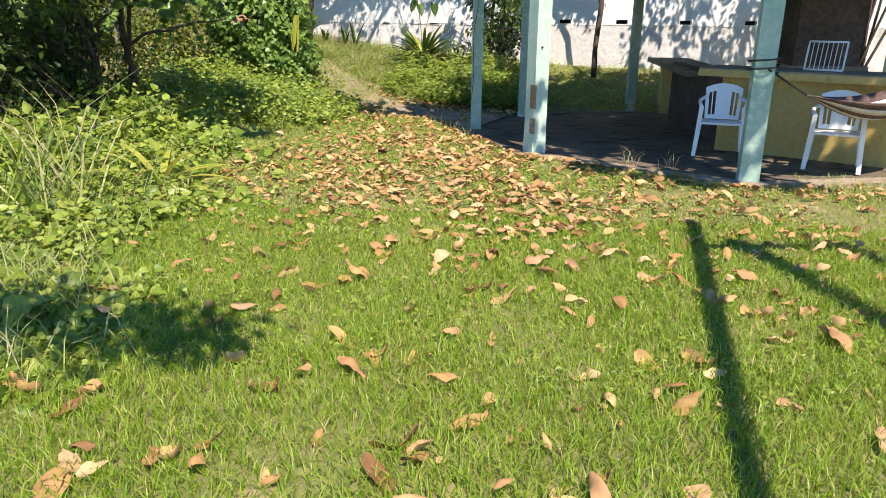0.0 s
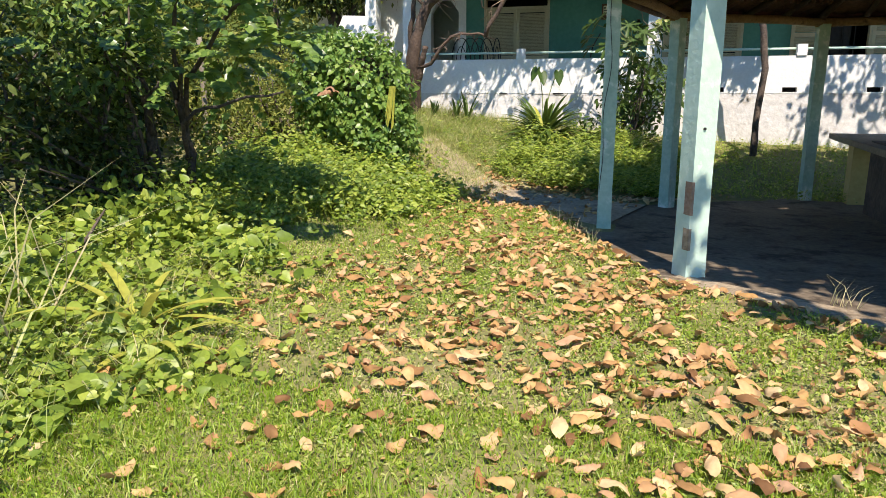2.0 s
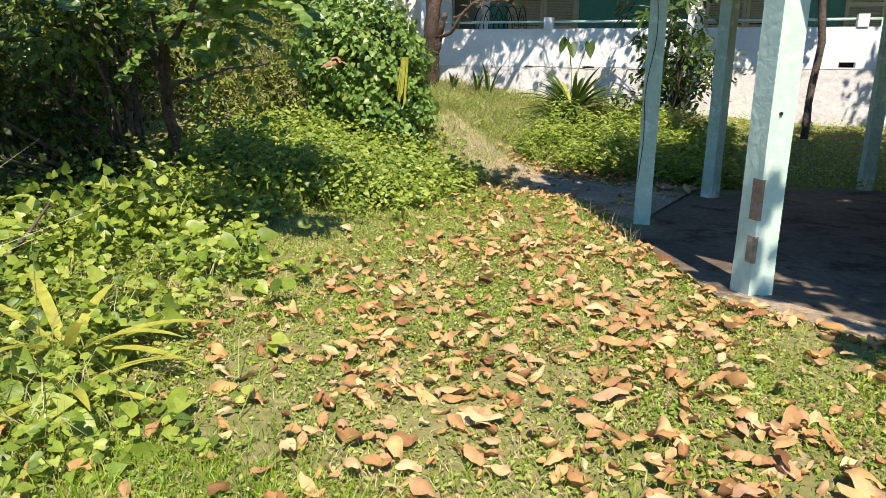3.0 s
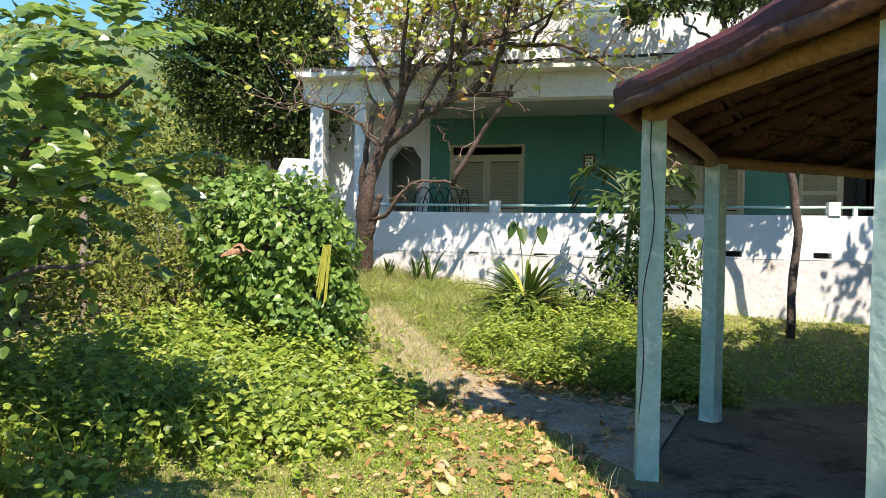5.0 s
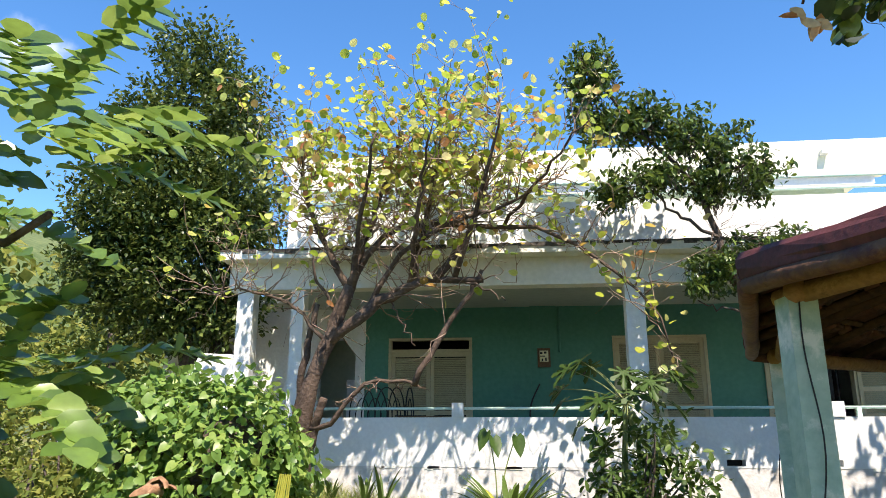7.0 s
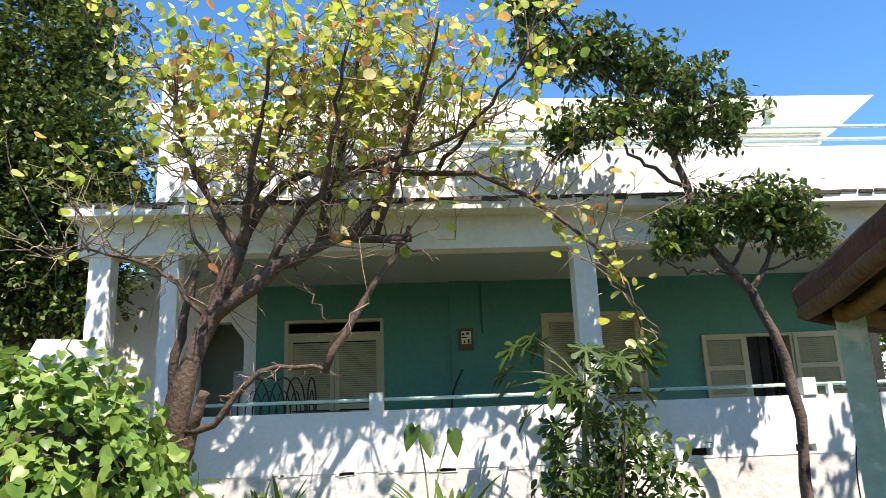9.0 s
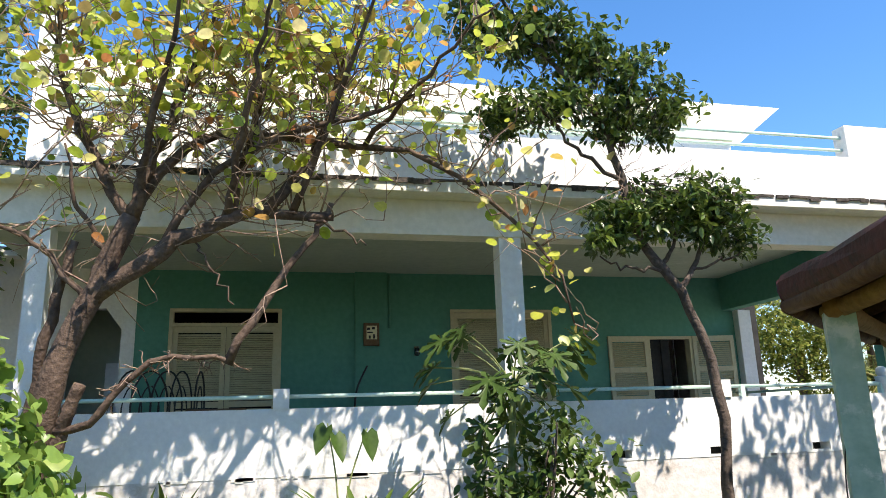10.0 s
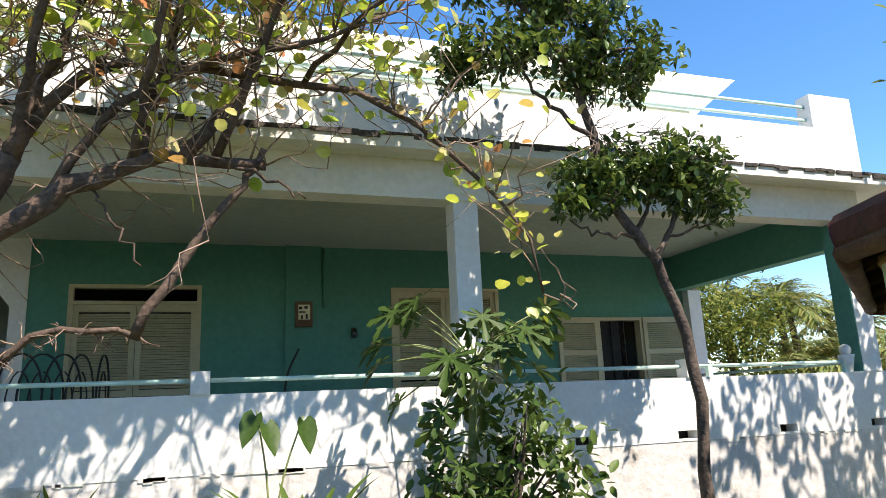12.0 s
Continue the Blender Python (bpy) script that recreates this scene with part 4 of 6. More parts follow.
def herb_height(x, y):
    """How tall the weeds grow along the overgrown side."""
    h = np.interp(x, [-6, -4.2, -3.2, -2.4, -1.6], [0.62, 0.42, 0.26, 0.13, 0.05])
    return h * np.interp(y, [1, 4, 8, 10.5, 13], [0.55, 0.75, 0.8, 1.15, 1.0])


def weed_edge(x, y):
    edge = np.interp(y, [1.5, 3, 4.5, 6.2, 7.1, 8.3, 9.2, 10, 11.5, 13.5], [-1.7, -2.05, -2.5, -2.8, -3.15, -3.8, -3.6, -3.2, -2.9, -3.6]) + 0.25 * np.sin(y * 2.7) + 0.15 * np.sin(y * 6.1)
    return np.clip((edge - x) / 0.7 + 0.35, 0.02, 1) * (x < edge + 0.9)


def weeds(n, x0, x1, y0, y1, keep, size, shape, material, name, label, hh, per=5):
    B = scatter(n, x0, x1, y0, y1, keep)
    h = hh(B[:, 0], B[:, 1]) * rng.uniform(0.4, 1.25, len(B))
    P = np.repeat(B, per, 0)
    f = rng.uniform(0.25, 1.0, len(P))
    P = P + np.column_stack([rng.normal(size=(len(P), 2)) * 0.035, f * np.repeat(h, per)])
    a = rng.uniform(0, 2 * np.pi, len(P))
    D = np.column_stack([np.cos(a), np.sin(a), rng.uniform(-0.5, 0.6, len(P))])
    U = np.array([0.2, -0.55, 1.0]) + rng.normal(size=(len(P), 3)) * 0.45
    return tagged(leaves(name, P, D, U, size * rng.uniform(0.55, 1.3, len(P)), shape, material), label, "weeds", kind="stuff")


off_path = lambda x, y: ~on_path(x, y) * ~in_shelter(x, y)
weeds(8200, -6.5, -1.0, 0.2, 14.0, lambda x, y: weed_edge(x, y) * off_path(x, y) * np.clip((y - 0.2) / 1.5, 0, 1), 0.055, "heart", M["weed"], "ground_cover_weeds", "bright green broad-leaved weeds along the overgrown side", herb_height, 6)
weeds(650, -4.6, -2.1, 2.0, 9.0, lambda x, y: weed_edge(x, y), 0.12, "heart", M["weed"], "ground_cover_weeds", "larger heart-leaved creeper among the weeds", lambda x, y: herb_height(x, y) * 0.9, 3)
weeds(9500, -2.9, 2.4, 2.6, 12.2, lambda x, y: (0.4 + 0.6 * (bare(x, y) > 0.55)) * off_path(x, y), 0.032, "kite", M["weed"], "lawn_weeds", "small round-leaved weeds growing through the lawn", lambda x, y: 0.04 + 0 * x, 7)
weeds(13500, -4.2, 2.6, 3.3, 10.5, lambda x, y: (0.45 + 0.55 * (bare(x * 1.6 + 3, y * 1.4) > 0.45)) * off_path(x, y), 0.026, "kite", M["clover"], "lawn_weeds", "tiny pale creeping weeds matted through the lawn", lambda x, y: 0.028 + 0 * x, 5)
weeds(2300, -6.2, -2.9, 10.0, 12.6, lambda x, y: np.where(x < -3.1 - 0.25 * (y - 9.5), 1.0, 0.35) * off_path(x, y), 0.085, "oval", M["weed"], "lush_weeds", "lush knee-high weeds in front of the vine mound", lambda x, y: np.interp(x, [-5.5, -4, -3, -2.6], [0.55, 0.45, 0.25, 0.1]), 8)
weeds(5000, -2.8, 0.4, 13.6, 16.2, lambda x, y: (y > path_y2(x) + 0.1) * np.where(bare(x * 2.2, y * 1.8) > 0.5, 0.9, 0.22), 0.085, "lance", M["weed"], "slope_weeds", "feathery green weeds beside the path", lambda x, y: np.interp(x, [-3.4, -2.6, -1, 0.3], [0.10, 0.38, 0.46, 0.3]) * (0.45 + 1.0 * bare(x * 4 + 1, y * 3.7)), 12)
weeds(900, -5.4, -2.4, 14.2, 17.2, lambda x, y: (y > path_y2(x) + 0.1) * (bare(x * 2.7, y * 2.1 + 2) > 0.35), 0.08, "lance", M["weed"], "slope_weeds", "low green weeds among the grass of the bank", lambda x, y: 0.16 + 0 * x, 8)
weeds(900, -0.2, 5.5, 14.2, 17.3, None, 0.05, "oval", M["weed"], "slope_weeds", "low weeds in the shade at the foot of the wall", lambda x, y: 0.16 + 0 * x, 7)

# tall grass on the slope, by the wall and along the overgrown side
P = scatter(30000, -6.0, -0.4, 14.0, 17.4, lambda x, y: (y > path_y2(x) + 0.05) * np.clip(1.1 - 0.35 * (x + 3.5), 0.15, 1))
tagged(blades("slope_grass", P, rng.uniform(0.08, 0.30, len(P)) * (0.55 + 0.9 * bare(P[:, 0] * 3, P[:, 1] * 3.3)), rng.uniform(0.3, 1.6, len(P)), 0.008, M["tallgrass"]), "tall straw-tinted grass on the bank below the wall", "grass", kind="stuff")
P = scatter(16000, -5.2, -2.3, 12.4, 15.6, lambda x, y: (y > path_y(x) - 0.15) * (y < path_y2(x) + 0.1) * np.clip((-2.35 - x) / 0.7, 0, 1))
tagged(blades("trodden_grass", P, rng.uniform(0.04, 0.17, len(P)), rng.uniform(0.4, 1.5, len(P)), 0.007, M["tallgrass"]), "trodden dry grass growing over the end of the path", "grass", kind="stuff")
P = scatter(7000, -0.5, 6, 14.4, 17.4)
tagged(blades("slope_grass", P, rng.uniform(0.06, 0.2, len(P)), rng.uniform(0.2, 1.2, len(P)), 0.006, M["lawn"]), "thin grass in the shade along the wall", "grass", kind="stuff")
P = scatter(13000, -5.2, -1.7, 1.6, 7.4, lambda x, y: weed_edge(x + 0.2, y) * (0.25 + 0.75 * bare(x * 2, y * 2)))
tagged(blades("rough_grass", P, rng.uniform(0.10, 0.36, len(P)), rng.uniform(0.3, 1.3, len(P)), 0.007, M["tallgrass"]), "thin straggling grass among the weeds", "grass", kind="stuff")
P = scatter(5200, -5.2, -2.3, 6.8, 11.2, lambda x, y: np.clip(np.where(y < 9.6, -4.0, -3.2) - x, 0.0, 1) * (0.3 + 0.7 * bare(x * 2, y * 2)))
tagged(blades("rough_grass", P, rng.uniform(0.2, 0.62, len(P)), rng.uniform(0.3, 1.3, len(P)), 0.014, M["weed"]), "rough broad-bladed grass in front of the thicket", "grass", kind="stuff")
P = scatter(25000, -30, -6, 14, 50, lambda x, y: (x < -7.5 - 0.15 * (y - 14)) | (y > 26))
tagged(blades("meadow_grass", P, rng.uniform(0.12, 0.35, len(P)), rng.uniform(0.2, 1.2, len(P)), 0.03, M["tallgrass"]), "sunlit meadow grass beyond the trees", "grass", kind="stuff")


def grass_clump(x, y, n, h, w, material, label, spread_r=0.12, lean=(0.3, 1.2)):
    z = float(gz(x, y)) - 0.02
    P = np.column_stack([x + rng.normal(size=n) * spread_r, y + rng.normal(size=n) * spread_r, np.full(n, z)])
    ob = blades("grass_tuft", P, rng.uniform(0.5, 1.1, n) * h, rng.uniform(*lean, n), w, material)
    return tagged(ob, label, "grass")


grass_clump(-3.45, 4.75, 40, 1.2, 0.018, M["tallgrass"], "tall arching yellow-green grass tuft", 0.16)
grass_clump(-3.75, 5.3, 22, 1.35, 0.014, M["straw"], "tall dry straw-coloured grass tuft", 0.2)
grass_clump(-3.85, 4.5, 45, 1.3, 0.018, M["weed"], "tall arching green grass tuft", 0.2)
grass_clump(-0.75, 15.6, 140, 0.75, 0.016, M["tallgrass"], "fountain of fine grass below the papaya", 0.12)
for x, y in ((-5.6, 10.4), (-5.2, 10.6), (-4.9, 10.3), (-4.6, 10.8), (-5.0, 10.9), (-5.8, 10.9), (-4.4, 10.4), (-4.2, 11.0), (-5.4, 10.1), (-4.7, 10.0), (-3.9, 10.5), (-5.1, 10.3), (-4.5, 10.2), (-5.9, 10.5)):
    grass_clump(x, y, 70, 0.62, 0.026, M["bladegrass"], "broad-bladed grass tuft catching the sun", 0.14)
for x, y in ((-0.75, 9.55), (-1.02, 10.2), (-1.35, 10.75), (1.2, 7.75), (1.6, 7.55)):
    grass_clump(x, y, 16, 0.28, 0.005, M["straw"], "thin seeding grass at the slab edge", 0.05, (0.2, 0.8))


def strap_plant(name, x, y, n, length, width, material, label, rise=(0.42, 1.35), z=None, category="plant"):
    """A rosette of long arching leaves, each a folded tapering strip."""
    z0 = float(gz(x, y)) - 0.01 if z is None else z
    root = thing(name, label, category, at=(x, y, z0))
    for i in range(n):
        a = i * 2.4 + rng.uniform(-0.3, 0.3)
        e = rng.uniform(*rise)
        L = length * rng.uniform(0.7, 1.1)
        k = 9
        t = np.linspace(0, 1, k)
        out = L * (np.cos(e) * t + 0.12 * t ** 2)
        up = L * (np.sin(e) * t - (0.30 * np.cos(e) + 0.08) * t ** 2.4)
        c = np.column_stack([np.cos(a) * out, np.sin(a) * out, up + 0.02])
        side = np.array([-np.sin(a), np.cos(a), 0])
        w = width * np.sin(np.pi * np.clip(0.12 + 0.88 * t, 0, 1)) ** 0.7 * 0.5 + 0.001
        Lf, Rt = c + side * w[:, None] + [0, 0, 1] * (w * 0.35)[:, None], c - side * w[:, None] + [0, 0, 1] * (w * 0.35)[:, None]
        V = np.stack([Lf, c, Rt], 1).reshape(-1, 3)
        q = np.arange(k - 1) * 3
        F = np.vstack([np.stack([q, q + 1, q + 4, q + 3], 1), np.stack([q + 1, q + 2, q + 5, q + 4], 1)])
        link("leaf", mesh_np("leaf", V, F, True), M[material] if isinstance(material, str) else material[i % len(material)], root)
    return root


strap_plant("agave_like_lily", -2.32, 16.2, 96, 1.15, 0.078, [M["strap"]] * 31 + [M["yellow_strap"]], "large dark green strap-leaved lily against the white wall", (0.05, 1.25), z=float(gz(-2.32, 16.2)) + 0.12)
strap_plant("agave_like_lily", -1.55, 16.6, 16, 0.55, 0.06, "strap", "smaller strap-leaved lily beside the large one")
strap_plant("striped_lily", -3.25, 5.85, 9, 0.85, 0.06, "yellow_strap", "yellow-green striped strap-leaved plant among weeds", (0.35, 0.9))
strap_plant("striped_lily", -2.95, 5.55, 6, 0.6, 0.05, "yellow_strap", "smaller striped strap-leaved plant among weeds", (0.3, 0.7))
for x, y, s in ((-4.05, 16.85, 0.75), (-4.3, 16.9, 0.6), (-4.75, 16.8, 0.45)):
    strap_plant("snake_plant", x, y, 9, s, 0.06, "strap", "upright stiff-leaved plant at the wall foot", (1.15, 1.5))

# two broad hanging leaves on thin stalks
taro = thing("elephant_ear_plant", "two broad drooping leaves on tall thin stalks", "plant", at=(-2.48, 16.95, float(gz(-2.48, 16.95)) + 0.0))
tubes("stalk", [(curve_pts([(0, 0, 0), (-0.02, 0.05, 0.7), (-0.12, 0.02, 1.32)], 8), 0.012, 0.007)], M["stem_green"], taro)
tubes("stalk", [(curve_pts([(0, 0, 0), (0.1, 0.05, 0.7), (0.28, 0.02, 1.26)], 8), 0.012, 0.007)], M["stem_green"], taro)
for p, d, u in (((-0.12, 0.02, 1.30), (-0.35, -0.15, -1), (-0.5, -1, 0.3)), ((-0.05, 0.0, 1.22), (0.2, -0.3, -1), (0.6, -1, 0.2)), ((0.28, 0.02, 1.24), (0.12, -0.1, -1), (0.4, -1, 0.1))):
    leaves("leaf", [p], [d], [u], 0.32, "heart", M["strap"], taro, curl=-0.1, wide=0.68, fold=0.45)


def in_tree(name, label, at, limbs_, trunk_, bark, category="tree"):
    root = thing(name, label, category, at=at)
    tubes("trunk", [(curve_pts(np.array(p) - at, 16, 0.012), r0, r1) for p, r0, r1 in trunk_], bark, root, sides=10, rough=0.09)
    for p, r0, r1 in limbs_:
        tubes("limb", [(curve_pts(np.array(p) - at, 12, 0.02), r0, r1)], bark, root, sides=7, rough=0.05)
    return root


def twigs(starts, ways, length, r):
    items, ends = [], []
    for s, w in zip(starts, ways):
        L = length * rng.uniform(0.5, 1.2)
        w = w / (np.linalg.norm(w) + 1e-9)
        k = rng.normal(size=3) * 0.25
        m = s + w * L * 0.5 + k * L * 0.3
        e = s + w * L + k * L * 0.5
        j1, j2 = rng.normal(size=(2, 3)) * L * 0.07
        items.append((np.array([s, (s + m) / 2 + j1, m, (m + e) / 2 + j2, e]), r, r * 0.35)); ends.append(e)
        if rng.random() < 0.7:
            e2 = m + (w + rng.normal(size=3) * 0.7) * L * 0.5
            items.append((np.array([m, (m + e2) / 2 + rng.normal(size=3) * 0.03, e2]), r * 0.6, r * 0.3)); ends.append(e2)
    return items, np.array(ends)


# sea-grape like tree against the terrace wall
at = np.array([-5.2, 16.85, 1.0])
T1 = [(-5.25, 16.85, 0.85), (-5.12, 16.55, 1.8), (-4.98, 16.45, 2.6), (-4.72, 16.4, 3.2), (-4.48, 16.35, 3.85)]
T2 = [(-5.15, 16.8, 0.95), (-5.0, 16.55, 1.75), (-4.8, 16.4, 2.3)]
LIMB = [
    ([(-4.76, 16.4, 3.1), (-4.3, 16.35, 3.43), (-4.0, 16.3, 3.61), (-3.6, 16.3, 3.82), (-3.25, 16.3, 3.91), (-2.6, 16.3, 3.88)], 0.10, 0.045),
    ([(-4.45, 16.35, 3.9), (-4.1, 16.3, 4.45), (-3.65, 16.3, 4.7), (-2.6, 16.25, 4.62), (-1.68, 16.2, 4.53), (-0.88, 16.2, 3.98), (-0.42, 16.2, 3.55), (-0.17, 16.2, 2.8)], 0.055, 0.010),
    ([(-4.48, 16.35, 3.85), (-4.3, 16.3, 4.4), (-4.1, 16.3, 5.0), (-3.8, 16.2, 5.9)], 0.075, 0.02),
    ([(-4.48, 16.35, 3.8), (-4.8, 16.3, 4.3), (-5.1, 16.2, 5.0), (-5.2, 16.1, 5.8)], 0.06, 0.018),
    ([(-3.6, 16.3, 3.82), (-3.45, 16.2, 4.5), (-3.25, 16.1, 5.4), (-3.1, 16.0, 6.4)], 0.055, 0.015),
    ([(-3.27, 16.3, 3.9), (-2.83, 16.3, 4.49), (-2.62, 16.25, 5.0), (-2.48, 16.2, 5.51), (-2.32, 16.1, 6.4)], 0.062, 0.016),
    ([(-4.2, 16.35, 3.5), (-3.8, 16.2, 4.15), (-3.2, 16.0, 4.5), (-2.4, 15.8, 4.75), (-1.6, 15.7, 5.1)], 0.045, 0.014),
    ([(-4.8, 16.45, 3.0), (-5.2, 16.3, 3.5), (-5.7, 16.1, 3.7), (-6.3, 15.9, 3.75)], 0.032, 0.008),
    ([(-4.45, 16.35, 3.8), (-4.2, 15.7, 4.8), (-3.9, 15.1, 5.6)], 0.045, 0.014),
    ([(-3.6, 16.3, 3.82), (-3.4, 15.6, 4.7), (-3.2, 15.0, 5.5)], 0.042, 0.014),
    ([(-3.0, 16.3, 3.9), (-2.6, 15.6, 4.9), (-2.3, 14.9, 5.7)], 0.040, 0.012),
    ([(-2.3, 16.2, 4.6), (-1.7, 15.5, 5.2), (-1.2, 15.0, 5.6)], 0.028, 0.010),
    ([(-5.0, 16.5, 1.9), (-4.64, 16.35, 2.02), (-4.39, 16.3, 2.36), (-4.0, 16.3, 2.52), (-3.5, 16.3, 2.46)], 0.04, 0.022),
    ([(-2.62, 16.3, 4.02), (-2.85, 16.3, 3.58), (-3.16, 16.3, 3.15), (-3.55, 16.3, 2.45)], 0.028, 0.045),
    ([(-3.9, 16.35, 3.62), (-3.7, 16.1, 3.3), (-3.5, 16.0, 2.95)], 0.012, 0.008),
    ([(-2.9, 16.3, 3.9), (-2.55, 16.2, 3.72), (-2.3, 16.1, 3.55)], 0.018, 0.008),
    ([(-4.6, 16.4, 3.4), (-4.9, 16.2, 3.9), (-5.0, 16.0, 4.4)], 0.03, 0.010),
]
grape = in_tree("sea_grape_tree", "leaning bare-limbed tree with sparse round yellow-green leaves", tuple(at), LIMB, [(T1, 0.125, 0.09), (T2, 0.085, 0.05), ([(-5.3, 16.9, 0.9), (-5.28, 16.7, 1.9), (-5.1, 16.5, 2.9), (-4.95, 16.4, 3.6)], 0.06, 0.04)], M["bark"])
starts, ways = [], []
for i, (p, r0, r1) in enumerate(LIMB[:12]):
    q = curve_pts(p, 26)
    for c in q[5:] if i < 8 else q[12::3]:
        for _ in range(3 if c[2] > 4.4 and i < 8 else 2 if c[2] > 3.7 and i < 8 else 1):
            starts.append(c - at); ways.append(np.array([rng.normal() * 0.7, rng.normal() * 0.6, rng.uniform(-0.2, 1.4)]))
it1, e1 = twigs(starts, ways, 0.75, 0.011)
keep = rng.random(len(e1)) < 0.6
it2, e2 = twigs(e1[keep], unit(rng.normal(size=(keep.sum(), 3)) + [0, 0, 0.9]), 0.55, 0.006)
low_limb = [c - at for c in curve_pts(LIMB[12][0], 26)[9:]]
it3, _ = twigs(np.repeat(low_limb, 2, 0), unit(rng.normal(size=(2 * len(low_limb), 3)) * [1, 0.5, 0.6] + [0, 0, -0.4]), 0.17, 0.007)
tubes("twig_work", it1 + it2 + it3, M["twig"], grape, sides=4)
E2 = np.vstack([e2, e2 + rng.normal(size=e2.shape) * 0.05, e1, e1[rng.random(len(e1)) < 0.5]])
E2 = E2[rng.random(len(E2)) < np.interp(E2[:, 2] + at[2], [2.5, 4, 4.7, 5.4, 6.2], [0.18, 0.30, 0.55, 0.9, 1.0])]
hi = E2[E2[:, 2] + at[2] > 4.6]
low = (E2[:, 2] + at[2] < 3.7) & (E2[:, 0] + at[0] < -0.9) & (rng.random(len(E2)) < 0.8)
E2 = E2[~low]
E2 = np.vstack([E2, (hi + rng.normal(size=hi.shape) * 0.14)[hi[:, 2] + at[2] > 5.3]])
q = curve_pts(LIMB[1][0], 40)[16:]
E2 = np.vstack([E2, np.repeat(q, 4, 0) + rng.normal(size=(len(q) * 4, 3)) * 0.11 - at])
D, U = random_ways(unit(rng.normal(size=E2.shape)), 0.6, 0.1, 0.8)
leaves("foliage", E2 + rng.normal(size=E2.shape) * 0.05, D, U, rng.uniform(0.06, 0.145, len(E2)), "round", M["grape"], grape, "sparse round yellow-green leaves", fold=0.2)

# glossy tree with a bare curving trunk and two crowns
at = np.array([1.58, 16.4, 0.3])
TB = [(1.5, 16.4, 0.25), (1.5, 16.4, 1.0), (1.55, 16.42, 1.8), (1.44, 16.42, 2.6), (1.2, 16.42, 3.2), (0.97, 16.4, 3.47), (0.75, 16.4, 3.8)]
LB = [
    ([(0.75, 16.4, 3.78), (0.62, 16.35, 4.4), (0.35, 16.3, 5.1), (-0.2, 16.3, 5.8), (-0.9, 16.3, 6.8)], 0.055, 0.018),
    ([(1.2, 16.42, 3.2), (1.36, 16.4, 3.4), (1.55, 16.35, 3.8), (1.8, 16.3, 4.2)], 0.04, 0.012),
    ([(1.0, 16.42, 3.44), (0.6, 16.4, 3.44), (0.25, 16.35, 3.55)], 0.022, 0.008),
    ([(1.0, 16.42, 3.44), (1.2, 16.4, 3.8), (1.1, 16.35, 4.3)], 0.03, 0.01),
    ([(1.36, 16.4, 3.4), (1.75, 16.4, 3.55), (2.2, 16.3, 3.75)], 0.018, 0.007),
    ([(0.35, 16.3, 5.1), (0.9, 16.3, 5.4), (1.3, 16.2, 5.4)], 0.028, 0.01),
    ([(0.62, 16.35, 4.4), (0.0, 16.3, 4.8), (-0.4, 16.25, 5.2)], 0.028, 0.01),
]
glossy = in_tree("broadleaf_tree", "slim curving tree with two dark glossy crowns", tuple(at), LB, [(TB, 0.066, 0.046)], M["bark_dark"])
balls = [(-1.0, 16.3, 6.9, 0.42, 0.5, 0.48), (-0.95, 16.3, 6.2, 0.42, 0.5, 0.45), (-0.4, 16.3, 6.15, 0.45, 0.5, 0.42), (0.2, 16.3, 6.0, 0.45, 0.5, 0.36), (0.7, 16.3, 5.65, 0.45, 0.5, 0.42), (1.15, 16.3, 5.25, 0.42, 0.45, 0.30), (0.5, 16.3, 5.1, 0.42, 0.45, 0.26), (-0.2, 16.3, 5.3, 0.42, 0.4, 0.32), (-0.75, 16.3, 5.1, 0.32, 0.4, 0.26),
         (0.55, 16.35, 3.95, 0.42, 0.4, 0.28), (1.1, 16.35, 4.15, 0.48, 0.5, 0.34), (1.58, 16.35, 4.05, 0.48, 0.45, 0.40), (1.93, 16.35, 3.88, 0.28, 0.35, 0.28), (0.3, 16.35, 3.72, 0.25, 0.3, 0.16)]
P, O, C = clumped([(*b[:3], b[3] * 1.13, b[4] * 1.1, b[5] * 1.1) for b in balls], 900, 13, 0.055, 0.2)
it, _ = twigs((C - at)[::2] - unit(C - np.array([0.6, 16.3, 4.6]))[::2] * 0.3, unit(C - np.array([0.6, 16.3, 4.2]))[::2], 0.35, 0.006)
tubes("twig_work", it, M["bark_dark"], glossy, sides=4)
D, U = random_ways(np.repeat(unit(rng.normal(size=C.shape) + [0, 0, 0.4]), 13, 0) * 0.3 + unit(rng.normal(size=P.shape)), 1.0, 0.25, 0.35)
leaves("foliage", P - at, D, U, rng.uniform(0.07, 0.135, len(P)), "lance", M["mango"], glossy, "dark glossy leaves in rosettes", wide=1.6)

# papaya
at = np.array([-0.85, 16.5, 0.5])
pap = thing("papaya_plant", "papaya with deeply lobed leaves before the white wall", "plant", at=tuple(at))
tubes("trunk", [(curve_pts([(0, 0, 0), (0.03, 0, 0.9), (0.1, 0.02, 1.72)], 10), 0.05, 0.03)], M["stem_green"], pap, sides=9)
pet, lp, ld, lu, ll = [], [], [], [], []
for i in range(48):
    a = i * 2.4 + rng.uniform(-0.3, 0.3)
    top = i < 26
    b = np.array([0.1, 0.02, 1.72]) if top else np.array([0.05 + rng.normal() * 0.1, rng.normal() * 0.05, rng.uniform(0.5, 1.4)])
    L = rng.uniform(0.55, 0.95) if top else rng.uniform(0.25, 0.5)
    e = rng.uniform(-0.75, 0.85) if top else rng.uniform(-0.4, 0.4)
